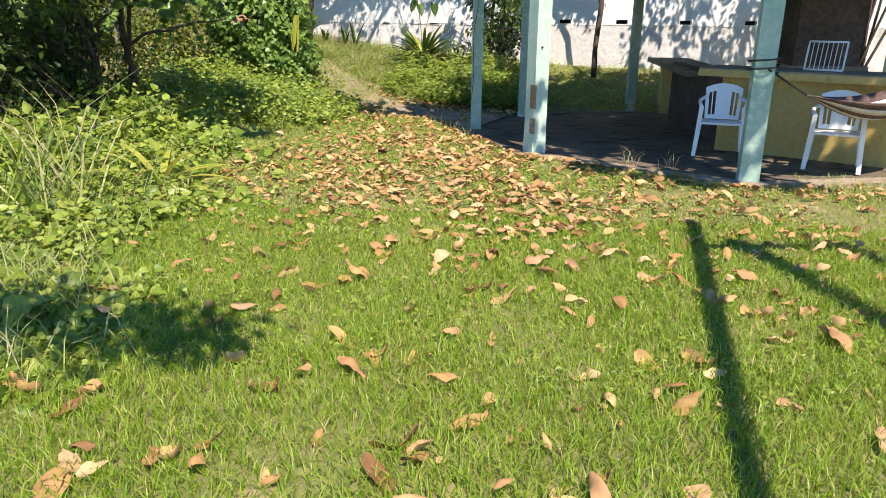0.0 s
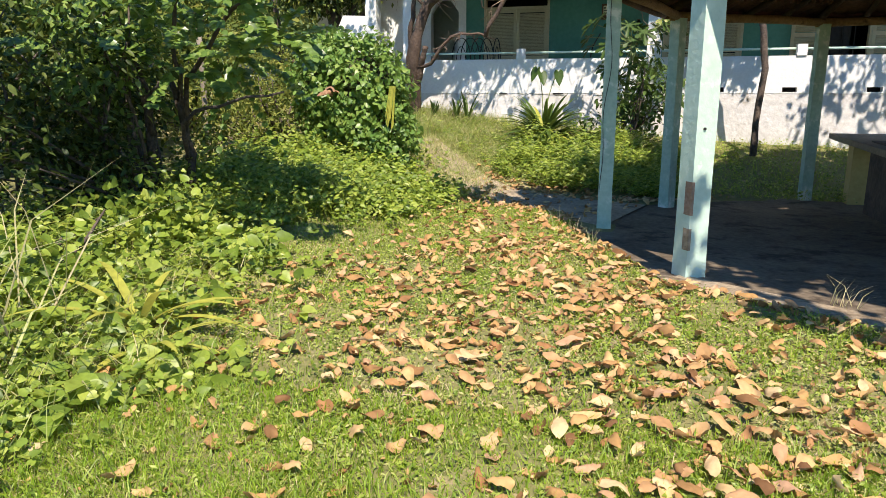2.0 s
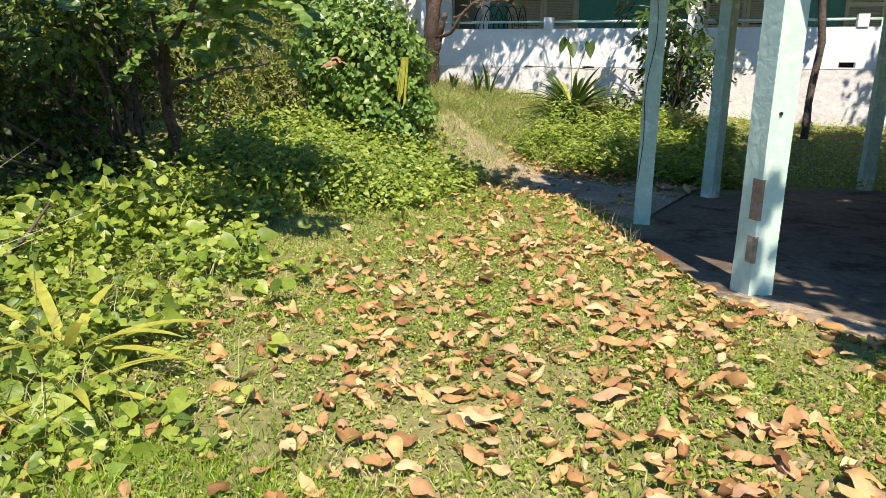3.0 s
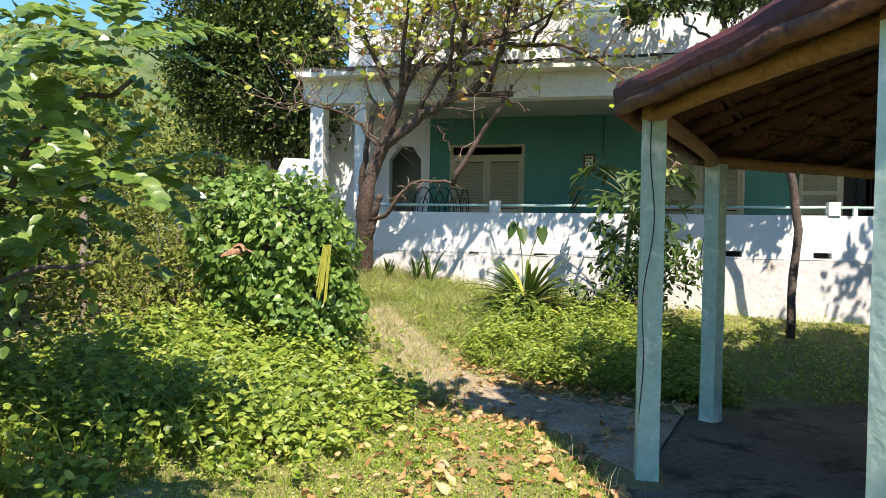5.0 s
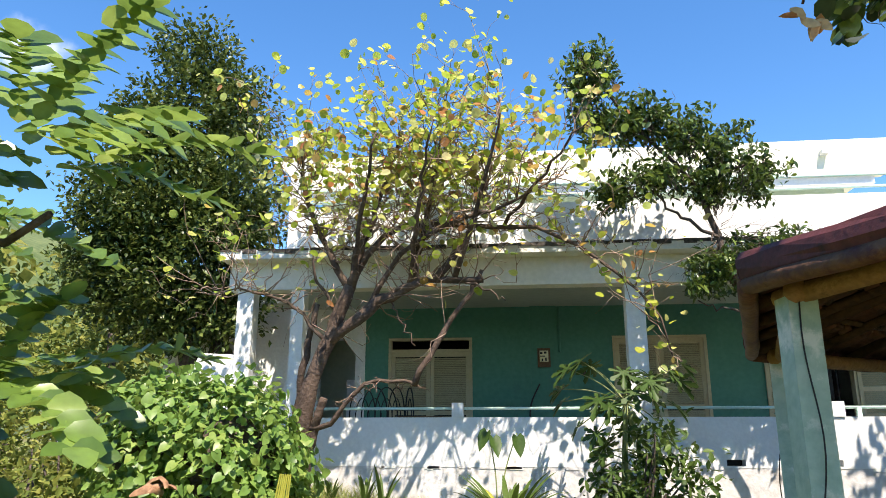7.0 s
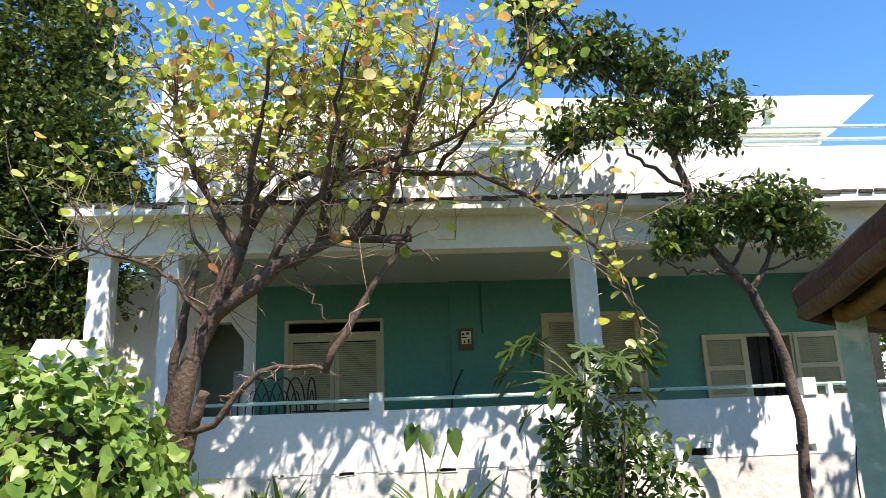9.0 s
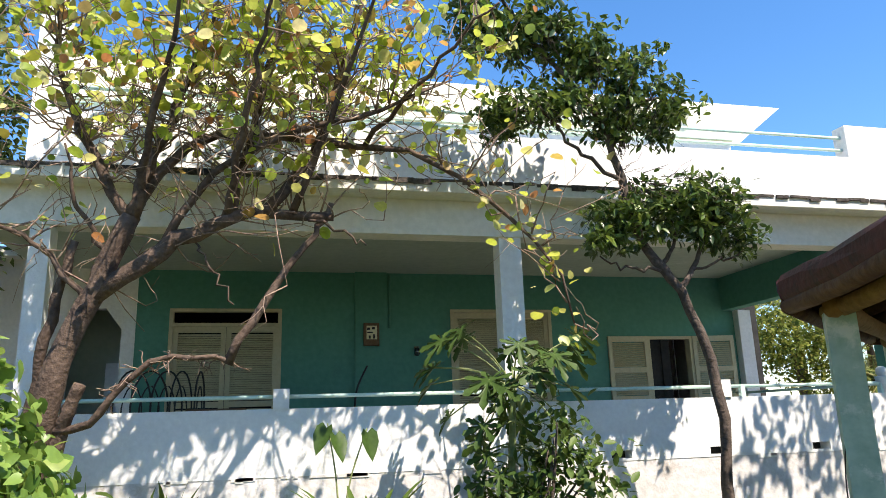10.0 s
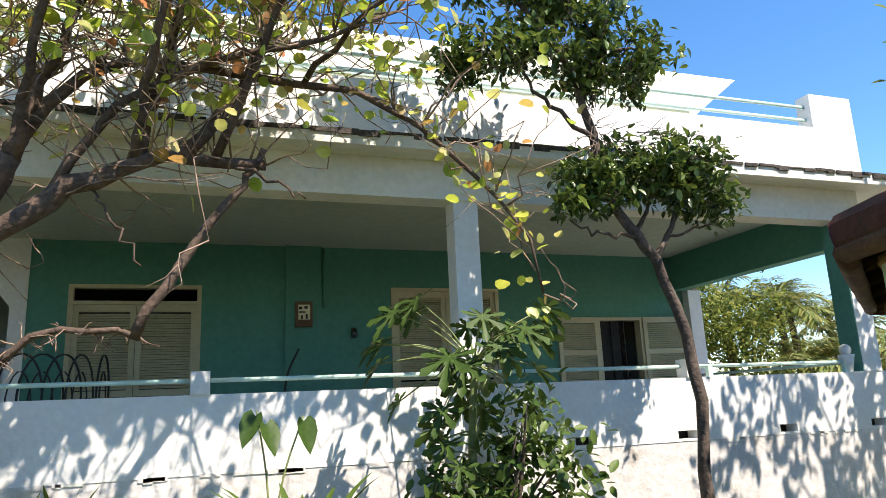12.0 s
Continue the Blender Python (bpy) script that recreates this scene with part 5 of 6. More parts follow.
    w = np.array([math.cos(a) * math.cos(e), 0.75 * math.sin(a) * math.cos(e), math.sin(e)])
    tip = b + w * L
    pet.append((curve_pts([b, b + w * L * 0.5 + [0, 0, 0.05], tip - [0, 0, 0.03]], 6), 0.010, 0.006))
    lp.append(tip - [0, 0, 0.03]); ld.append(w * [1, 1, 0.2] + [0, 0, -0.75]); lu.append(np.array([0, -0.15, 1.0]) + w * 0.5 + rng.normal(size=3) * 0.15)
    ll.append(rng.uniform(0.21, 0.31) if top else rng.uniform(0.15, 0.24))
for s, p, d, u, l in zip(pet, lp, ld, lu, ll):
    tubes("leaf_stalk", [s], M["stem_green"], pap, sides=5)
    leaves("leaf", [p], [d], [u], l, "palmate", M["papaya"], pap, fold=0.15, curl=0.3)
bm = bmesh.new(); bmesh.ops.create_icosphere(bm, subdivisions=2, radius=0.07, matrix=Matrix.Translation((0.16, -0.08, 1.52)) @ Matrix.Diagonal((0.8, 0.8, 1.5, 1)))
part("fruit", bm, M["stem_green"], pap, smooth=True)


def shrub(name, label, at, balls, clumps, per, size, shape, material, stems=7, spread_r=0.06, category="shrub", wide=1.0, fold=0.35, inner=0.3, out=0.7):
    at = np.array(at, float)
    root = thing(name, label, category, at=tuple(at))
    P, O, C = clumped(balls, clumps, per, spread_r, inner)
    sel = C[rng.permutation(len(C))[:stems]]
    tubes("stem_work", [(curve_pts([(rng.normal() * 0.08, rng.normal() * 0.08, 0), (c - at) * [0.5, 0.5, 0.55] + rng.normal(size=3) * 0.06, c - at], 8), 0.03, 0.008) for c in sel], M["bark_dark"], root, sides=6)
    D, U = random_ways(O, out, 0.2, 0.7)
    leaves("foliage", P - at, D, U, size * rng.uniform(0.6, 1.25, len(P)), shape, material, root, fold=fold, wide=wide)
    return root


shrub("shrub", "leafy green shrub under the papaya", (-0.75, 16.35, 0.5), [(-0.85, 16.3, 0.95, 0.65, 0.45, 0.5), (-0.25, 16.3, 1.2, 0.55, 0.4, 0.6), (-0.5, 16.3, 1.65, 0.35, 0.3, 0.5)], 150, 7, 0.12, "oval", M["papaya"], 14, 0.11)

# mound of creeper on a stump
at = (-4.62, 12.9, float(gz(-4.62, 12.9)))
mound = thing("vine_mound", "rounded mound smothered in heart-shaped creeper leaves", "creeper", at=at)
balls = [(-4.7, 12.95, 1.32, 0.74, 0.7, 1.02), (-4.38, 12.85, 0.8, 0.58, 0.6, 0.82), (-5.1, 12.95, 0.9, 0.55, 0.6, 0.8), (-5.3, 12.85, 1.6, 0.52, 0.6, 0.78)]
bm = bmesh.new()
for b in balls:
    bmesh.ops.create_icosphere(bm, subdivisions=3, radius=1.0, matrix=Matrix.Translation(Vector(b[:3]) - Vector(at)) @ Matrix.Diagonal((b[3] * 0.6, b[4] * 0.6, b[5] * 0.66, 1)))
for v in bm.verts:
    v.co += Vector(rng.normal(size=3)) * 0.03
part("stump", bm, M["bark_dark"], mound)
P, O = [], []
for b, n in zip(balls, (5200, 3000, 2400, 2800)):
    p, d = ball_pts(n, b[:3], b[3:], 0.72)
    lump = 1 + 0.13 * np.sin(p[:, 0] * 7 + p[:, 2] * 6) * np.cos(p[:, 1] * 6 + p[:, 2] * 4) + 0.08 * np.sin(p[:, 0] * 17 + p[:, 2] * 13) + np.abs(rng.normal(size=n)) * 0.05
    p = np.array(b[:3]) + (p - np.array(b[:3])) * lump[:, None]
    P.append(p); O.append(d)
P, O = np.vstack(P), np.vstack(O)
k = P[:, 2] > at[2]
P, O = P[k], O[k]
D = unit(O * 0.45 + np.array([0, 0, -0.7]) + rng.normal(size=O.shape) * 0.7)
U = unit(O + np.array([0, 0, 0.6]) + rng.normal(size=O.shape) * 0.5)
leaves("foliage", P - np.array(at), D, U, rng.uniform(0.045, 0.11, len(P)), "heart", M["vine"], mound, fold=0.2, curl=0.2)

# hanging yellow frond and a dry palm sheath caught in the creeper
fr = thing("yellow_frond", "yellow-green palm frond hanging on the creeper mound", "palm frond", at=(-4.05, 12.35, 0.98))
for i in range(7):
    x = -0.06 + 0.02 * i
    z0 = rng.uniform(-0.06, 0.10)
    V = [(x - 0.010, 0, z0), (x, -0.02, z0 - 0.03), (x + 0.010, 0, z0), (x * 0.7 + 0.05, 0.03, 0.55), (x * 0.7 + 0.056, 0.02, 0.56), (x * 0.7 + 0.062, 0.03, 0.55)]
    link("leaflet", mesh_np("leaflet", V, [(0, 1, 4, 3), (1, 2, 5, 4)]), M["yellow_strap"], fr)

# pinnate-leaved tree over the thicket
def pinnate_branches(root, at, bases, ways, length, pairs, leaflet):
    """Each long leaf is a part: a stalk with pairs of broad leaflets."""
    for b, w in zip(bases, ways):
        P, D, U = [], [], []
        w = unit(np.array(w)[None])[0]
        L = length * rng.uniform(0.75, 1.15)
        droop = rng.uniform(0.15, 0.5)
        t = np.linspace(0, 1, 8)
        q = np.array(b) + w * L * t[:, None] + np.array([0, 0, -droop * L]) * (t ** 2)[:, None]
        side = unit(np.cross(w, [0, 0, 1.0])[None])[0]
        for j in range(pairs):
            f = 0.12 + 0.88 * j / (pairs - 1)
            c = np.array([np.interp(f, t, q[:, k]) for k in range(3)])
            for s in (-1, 1):
                P.append(c); D.append(side * s + w * 0.55 + [0, 0, -0.2] + rng.normal(size=3) * 0.12)
                U.append(np.array([0.2, -0.9, 0.75]) + side * s * 0.2 + rng.normal(size=3) * 0.2)
        P.append(q[-1]); D.append(w + [0, 0, -droop]); U.append([0, 0, 1.0])
        for a, c in zip(q[:-1], q[1:]):
            P.append(a); D.append(c - a); U.append([0, 0, 1.0])
        sizes = np.r_[leaflet * rng.uniform(0.8, 1.15, 2 * pairs + 1), np.full(7, L / 7 * 1.1)]
        leaves("feathered_leaf", np.array(P) - at, D, U, sizes, "oval", M["pinnate"], root, fold=0.18, curl=0.15, wide=1.6)


at = np.array([-5.6, 9.6, 0.1])
pin = in_tree("feather_leaved_tree", "sprawling tree with long feathered leaves over a thicket", tuple(at),
              [([(-5.6, 9.6, 1.0), (-5.2, 9.3, 1.7), (-4.4, 9.0, 2.35), (-3.6, 8.7, 2.5)], 0.035, 0.012), ([(-5.6, 9.6, 0.7), (-5.2, 9.1, 1.2), (-4.4, 8.7, 1.35), (-3.6, 8.45, 1.5)], 0.03, 0.010), ([(-5.6, 9.6, 1.2), (-5.6, 9.5, 2.0), (-5.3, 9.3, 2.6), (-5.1, 9.2, 2.9)], 0.035, 0.012),
               ([(-5.9, 9.4, 1.0), (-5.6, 9.0, 1.4), (-5.2, 8.7, 1.6)], 0.035, 0.012), ([(-6.3, 9.5, 1.5), (-6.6, 9.6, 2.4), (-6.7, 9.9, 3.2)], 0.03, 0.012)],
              [([(-5.6, 9.6, 0.0), (-5.55, 9.6, 0.8), (-5.7, 9.55, 1.6)], 0.06, 0.035), ([(-6.0, 9.4, 0.0), (-5.95, 9.4, 1.2), (-6.3, 9.5, 2.0)], 0.05, 0.03), ([(-6.3, 9.9, 0), (-6.25, 9.8, 1.4), (-6.5, 9.7, 2.4)], 0.045, 0.02)], M["bark_dark"])
bases, ways = [], []
for c, r, n in (((-3.75, 8.75, 2.72), (0.25, 0.3, 0.22), 12), ((-4.3, 9.0, 2.7), (0.4, 0.5, 0.25), 14), ((-5.2, 9.3, 2.8), (0.8, 0.9, 0.3), 26), ((-6.4, 9.7, 2.6), (0.9, 1.1, 0.5), 44), ((-3.9, 8.9, 1.95), (0.2, 0.25, 0.16), 8), ((-4.4, 9.1, 1.85), (0.35, 0.4, 0.2), 12), ((-5.3, 9.4, 1.85), (0.7, 0.6, 0.3), 18), ((-6.5, 9.0, 1.9), (0.8, 1.0, 0.5), 30)):
    p, d = ball_pts(n, c, r, 0.1)
    bases += list(p); ways += list(unit(d * [1, 1, 0.4] + [0.45, -0.25, 0.25] + rng.normal(size=d.shape) * 0.3))
pinnate_branches(pin, at, bases, ways, 0.6, 9, 0.105)
fill = [(-6.4, 9.5, 2.5, 0.8, 1.0, 0.4), (-6.0, 8.8, 1.7, 0.5, 0.5, 0.35)]
P, O, C = clumped(fill, 90, 8, 0.11, 0.2)
D, U = random_ways(O, 0.6, 0.25, 0.7)
leaves("foliage", P - at, D, unit(U + np.array([0.15, -0.45, 0.3])), 0.12 * rng.uniform(0.7, 1.2, len(P)), "oval", M["pinnate"], pin, fold=0.18)

# thicket behind and below it
dense = [(-5.9, 8.6, 0.65, 0.7, 0.6, 0.65), (-6.0, 6.9, 1.1, 0.9, 0.9, 1.1), (-6.4, 8.4, 1.0, 1.0, 1.0, 1.0), (-6.9, 9.6, 1.0, 0.8, 0.8, 1.0), (-7.2, 10.6, 1.4, 1.0, 1.0, 1.3), (-6.1, 8.6, 1.9, 1.0, 0.8, 0.6)]
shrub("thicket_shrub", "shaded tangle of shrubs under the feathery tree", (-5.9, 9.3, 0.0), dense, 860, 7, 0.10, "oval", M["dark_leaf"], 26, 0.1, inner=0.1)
shrub("thicket_shrub", "sunlit leafy shrub beside the lawn", (-4.5, 5.9, 0.0), [(-4.6, 5.9, 0.32, 0.7, 0.8, 0.32), (-5.4, 5.2, 0.5, 0.8, 0.8, 0.5), (-4.5, 7.4, 0.35, 0.6, 0.7, 0.35)], 300, 7, 0.09, "heart", M["weed"], 14, 0.1)
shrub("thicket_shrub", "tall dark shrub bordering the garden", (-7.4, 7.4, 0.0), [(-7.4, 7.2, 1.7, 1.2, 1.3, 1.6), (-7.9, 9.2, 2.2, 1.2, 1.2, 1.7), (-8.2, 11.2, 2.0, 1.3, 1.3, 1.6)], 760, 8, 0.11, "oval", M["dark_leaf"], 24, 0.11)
shrub("thicket_shrub", "small-leaved bush beside the creeper mound", (-6.4, 13.2, 0.3), [(-6.3, 13.2, 1.1, 0.8, 0.8, 0.9), (-7.3, 14.2, 1.6, 1.0, 1.0, 1.2), (-6.9, 12.2, 1.0, 0.8, 0.8, 0.8)], 460, 9, 0.095, "oval", M["far_leaf"], 18, 0.09)
shrub("thicket_shrub", "pale scrubby bush in the thicket", (-9.5, 15.5, 0.6), [(-9.4, 15.5, 2.0, 1.4, 1.4, 1.5), (-10.6, 13.8, 1.9, 1.5, 1.4, 1.5), (-9.0, 17.5, 1.7, 1.0, 1.0, 0.9)], 620, 9, 0.11, "oval", M["far_leaf"], 20, 0.13)

# added leaning tree, out of view, its crown placed to shade the thicket
at = np.array([-6.6, 5.6, 0.0])
lean = in_tree("leaning_tree", "added out-of-view leaning tree with a flat crown to shade the thicket", tuple(at),
               [([(-6.1, 5.9, 2.1), (-5.2, 6.3, 2.8), (-4.3, 6.7, 3.1), (-3.6, 7.0, 3.15), (-2.8, 7.06, 3.15)], 0.05, 0.012), ([(-6.3, 5.8, 1.8), (-6.0, 6.6, 2.7), (-5.6, 7.1, 3.2)], 0.05, 0.015), ([(-6.2, 5.9, 2.0), (-6.7, 6.4, 2.9), (-7.0, 6.9, 3.2)], 0.05, 0.015)],
               [([(-6.6, 5.6, -0.1), (-6.45, 5.7, 1.0), (-6.1, 5.9, 2.1)], 0.09, 0.06)], M["bark_dark"])
P, O, C = clumped([(-4.5, 6.5, 3.1, 0.75, 0.6, 0.3), (-5.5, 6.6, 3.15, 0.8, 0.8, 0.35), (-6.6, 6.6, 3.2, 0.8, 0.8, 0.35), (-5.2, 7.2, 3.2, 0.7, 0.5, 0.3), (-2.85, 7.06, 3.15, 0.7, 0.38, 0.25), (-3.4, 7.0, 3.2, 0.5, 0.4, 0.25)], 800, 9, 0.11, 0.1)
D, U = random_ways(O, 0.6, 0.2, 0.7)
leaves("foliage", P - at, D, U, rng.uniform(0.09, 0.15, len(P)), "oval", M["mango"], lean)
it, _ = twigs((C - at)[::2], unit(rng.normal(size=C[::2].shape)), 0.35, 0.007)
tubes("twig_work", it, M["bark_dark"], lean, sides=4)
# bare brown stems standing in the thicket
for k in range(9):
    x, y = rng.uniform(-7.2, -5.6), rng.uniform(8.2, 9.6)
    hgt = rng.uniform(1.6, 2.6)
    st = tubes("dead_sapling", [(curve_pts([(x, y, -0.1), (x + rng.normal() * 0.12, y, hgt * 0.5), (x + rng.normal() * 0.3, y + 0.1, hgt)], 8), rng.uniform(0.015, 0.032), 0.010)], M["bark_dark"], None, sides=6)
    tagged(st, "bare brown sapling standing in the shaded thicket", "sapling", "bare saplings")

# tall dense dark tree beside the house
at = np.array([-8.3, 20.0, 0.95])
tall = in_tree("dark_leaved_tree", "tall dense dark green tree beside the house", tuple(at),
               [([(-8.5, 20, 3.0), (-8.9, 20, 4.5), (-9.3, 19.9, 6.0)], 0.13, 0.05), ([(-8.5, 20, 3.2), (-8.2, 20, 5.0), (-8.4, 20, 7.5), (-8.8, 20, 9.5)], 0.13, 0.03)],
               [([(-8.6, 20, 0.8), (-8.5, 20, 2.2), (-8.45, 20, 3.4)], 0.2, 0.14), ([(-8.45, 20, 0.8), (-8.2, 20.1, 2.2), (-8.0, 20.1, 3.6)], 0.14, 0.1)], M["bark_dark"])
balls = [(-8.7, 20, 5.2, 1.75, 1.6, 1.7), (-9.9, 20, 6.2, 1.35, 1.4, 1.4), (-7.9, 19.7, 6.3, 1.0, 1.1, 1.3), (-9.0, 20, 8.1, 1.5, 1.4, 1.6), (-9.2, 20, 9.7, 0.95, 0.9, 1.0), (-8.1, 20, 8.3, 0.8, 0.9, 1.1), (-10.2, 20, 8.1, 0.9, 0.8, 1.0), (-10.9, 20, 6.4, 0.9, 1.0, 1.2), (-10.2, 20, 4.6, 1.0, 1.0, 1.0), (-8.3, 19.8, 4.2, 1.1, 1.0, 0.9), (-9.3, 19.8, 4.0, 1.1, 1.0, 0.8), (-10.9, 20, 5.2, 0.9, 1.0, 1.0), (-9.4, 19.6, 6.6, 1.4, 1.2, 1.4), (-8.4, 19.5, 5.6, 1.1, 1.0, 1.1)]
P, O, C = clumped([(b[0] + 0.3, *b[1:]) for b in balls], 3600, 14, 0.13, 0.3)
D, U = random_ways(O, 0.7, 0.0, 0.7)
leaves("foliage", P - at, D, U, rng.uniform(0.09, 0.16, len(P)), "kite", M["tree_leaf"], tall, "small dark dense leaves", wide=1.2)


# trees of the distance
def far_tree(name, label, x, y, h, r, clumps=260, material="far_leaf", size=0.22):
    z = float(gz(x, y))
    at = np.array([x, y, z])
    root = thing(name, label, "tree", at=tuple(at))
    tubes("trunk", [(curve_pts([(0, 0, -0.2), (0.1, 0, h * 0.3), (-0.1, 0.1, h * 0.6)], 8), h * 0.03, h * 0.015)], M["bark_dark"], root, sides=8)
    b = [(x + rng.normal() * r * 0.35, y + rng.normal() * r * 0.35, z + h * rng.uniform(0.35, 0.8), r * rng.uniform(0.45, 0.75), r * rng.uniform(0.45, 0.75), h * rng.uniform(0.14, 0.24)) for _ in range(7)]
    P, O, C = clumped(b, clumps, 9, size * 0.9, 0.3)
    D, U = random_ways(O, 0.6, 0.1, 0.8)
    leaves("crown", P - at, D, U, size * rng.uniform(0.6, 1.3, len(P)), "kite", M[material], root, wide=1.5)
    return root


for x, y, h, r in ((-13, 17, 4.6, 2.2), (-12.5, 24, 5.5, 2.4), (-16, 21, 6, 2.8), (-18, 28, 5.2, 3.0), (-14, 31, 6.0, 2.8), (-10.5, 11.5, 3.6, 1.8), (-11.5, 7.5, 3.8, 2.0), (-24, 46, 7, 4), (-29, 42, 6.5, 4), (-17, 48, 7.5, 4), (-10.5, 36, 6.5, 3), (-34, 36, 6, 4), (-9.5, 2.5, 3.4, 2.0), (-11.2, 14.2, 4.6, 2.2), (-9.6, 12.2, 3.5, 1.7), (-14.5, 14.5, 5.2, 2.4)):
    far_tree("background_tree", "scrubby sunlit tree beyond the garden", x, y, h, r)
for x, y, h, r in ((13.3, 29.5, 6.0, 1.9), (11.0, 33, 6.0, 2.4), (24, 37, 4.6, 3.2), (28, 36, 5, 3.5), (12, 5, 5, 2.5), (14, 9, 5.5, 2.5), (13, 14, 5.5, 2.6)):
    far_tree("background_tree", "leafy tree beyond the house", x, y, h, r, 900 if x < 14 and y > 20 else 260, size=0.14 if x < 14 and y > 20 else 0.22)


def palm(x, y, h, n=22, L=1.75):
    z = float(gz(x, y))
    root = thing("palm_tree", "coconut palm with ragged drooping fronds beyond the house", "palm", group="palms beyond the house", at=(x, y, z))
    tubes("trunk", [(curve_pts([(0, 0, -0.2), (0.15, 0, h * 0.5), (0.0, 0, h)], 8), 0.16, 0.11)], M["bark"], root, sides=8)
    for i in range(n):
        a = i * 2.4
        e = rng.uniform(-0.3, 1.3)
        t = np.linspace(0, 1, 9)
        w = np.array([math.cos(a) * math.cos(e), math.sin(a) * math.cos(e), math.sin(e)])
        q = np.array([0, 0, h]) + w * L * t[:, None] + np.array([0, 0, -0.55 * L]) * (t ** 2)[:, None]
        fr_ob = tubes("frond", [(q, 0.025, 0.008)], M["stem_green"], root, sides=4)
        side = unit(np.cross(w, [0, 0, 1.0])[None])[0]
        P, D, U = [], [], []
        for j in range(20):
            f = 0.15 + 0.83 * j / 19
            c = np.array([np.interp(f, t, q[:, k]) for k in range(3)])
            for s in (-1, 1):
                P.append(c); D.append(side * s + w * 0.7 + [0, 0, -0.5] + rng.normal(size=3) * 0.12); U.append([0, 0, 1.0])
        leaves("frond_blade", P, D, U, L * 0.34, "lance", M["palm"], fr_ob, wide=0.42, fold=0.1)
    return root


for x, y, h in ((16.0, 30, 4.7), (18.0, 31.5, 4.6), (19.8, 30, 3.8), (17.2, 28.5, 3.0), (21.5, 33, 4.6), (15.4, 32, 5.2), (19.5, 28, 2.6), (15.2, 28.5, 2.4)):
    palm(x, y, h)

# large-leaved almond tree whose limb hangs over the shelter roof
at = np.array([7.2, 6.2, 0.0])
alm = in_tree("almond_tree", "large-leaved almond tree with a limb over the shelter", tuple(at),
              [([(7.2, 6.2, 3.4), (5.6, 7.4, 4.6), (3.4, 8.6, 5.2), (1.4, 9.4, 5.5), (-0.2, 9.9, 5.5)], 0.12, 0.03), ([(3.4, 8.6, 5.2), (2.2, 9.6, 5.7), (0.8, 10.6, 5.6)], 0.05, 0.02), ([(7.2, 6.2, 3.6), (7.6, 6.6, 5.4), (7.2, 7.2, 7.0)], 0.12, 0.04), ([(7.2, 6.2, 3.5), (5.8, 5.9, 4.8), (4.4, 5.7, 5.4), (3.2, 5.2, 5.4)], 0.09, 0.025), ([(5.6, 7.4, 4.6), (5.0, 9.6, 5.4), (3.8, 11.8, 5.8), (2.2, 12.6, 5.7)], 0.07, 0.02)],
              [([(7.2, 6.2, -0.1), (7.15, 6.2, 1.8), (7.2, 6.2, 3.7)], 0.2, 0.14)], M["bark"])
# many clumps are unseen, added where they shade the slab, path and bank
balls = [(-0.9, 9.2, 5.6, 1.0, 0.6, 0.35), (-0.2, 9.6, 5.6, 0.9, 0.7, 0.35), (0.9, 10.2, 5.7, 0.9, 0.7, 0.4), (2.6, 9.2, 5.6, 1.1, 0.9, 0.5), (2.4, 12.3, 5.7, 1.0, 0.7, 0.4), (4.0, 12.6, 5.9, 1.1, 0.8, 0.5), (3.9, 5.7, 5.5, 1.1, 0.7, 0.4), (3.2, 5.0, 5.4, 0.5, 0.5, 0.3), (5.2, 7.6, 5.2, 1.4, 1.2, 0.7), (7.4, 6.8, 6.4, 1.6, 1.5, 1.0),
         (0.4, 10.9, 5.7, 0.6, 0.4, 0.25), (1.5, 12.6, 5.7, 0.8, 0.6, 0.3), (3.2, 13.3, 5.8, 0.9, 0.6, 0.3), (4.9, 13.3, 5.8, 0.9, 0.7, 0.35), (3.3, 5.9, 5.5, 0.7, 0.5, 0.3), (4.6, 5.3, 5.5, 0.9, 0.6, 0.3), (5.5, 5.6, 5.4, 0.9, 0.8, 0.4), (2.6, 4.3, 5.45, 0.8, 0.35, 0.2), (3.6, 3.8, 5.45, 0.8, 0.4, 0.2), (2.1, 5.3, 5.5, 0.6, 0.35, 0.2), (2.75, 4.95, 5.5, 0.6, 0.35, 0.2), (3.4, 4.65, 5.5, 0.6, 0.35, 0.2), (2.4, 5.9, 5.5, 0.7, 0.4, 0.2)]
P, O, C = clumped(balls, 860, 7, 0.12, 0.2)
D, U = random_ways(O, 0.7, 0.2, 0.6)
leaves("foliage", P - at, D, U, rng.uniform(0.13, 0.24, len(P)), "round", M["mango"], alm, fold=0.2)
it, _ = twigs((C - at), unit(rng.normal(size=C.shape)), 0.4, 0.008)
tubes("twig_work", it, M["twig"], alm, sides=4)

tw = [(-0.2, 9.9, 5.5), (-0.3, 10.4, 4.9), (-0.38, 10.8, 4.4)]
tubes("limb", [(curve_pts(np.array(tw) - at, 8), 0.02, 0.008)], M["bark"], alm, sides=6)
P = np.array([-0.38, 10.8, 4.35]) + rng.normal(size=(9, 3)) * 0.08
leaves("hanging_leaf_spray", P - at, unit(rng.normal(size=(9, 3)) + [0, 0, -0.6]), rng.normal(size=(9, 3)), 0.14, "oval", M["dead_island"], alm)

# small unseen tree added behind the start of the walk to shadow the lawn
at = np.array([-3.6, -0.9, 0.0])
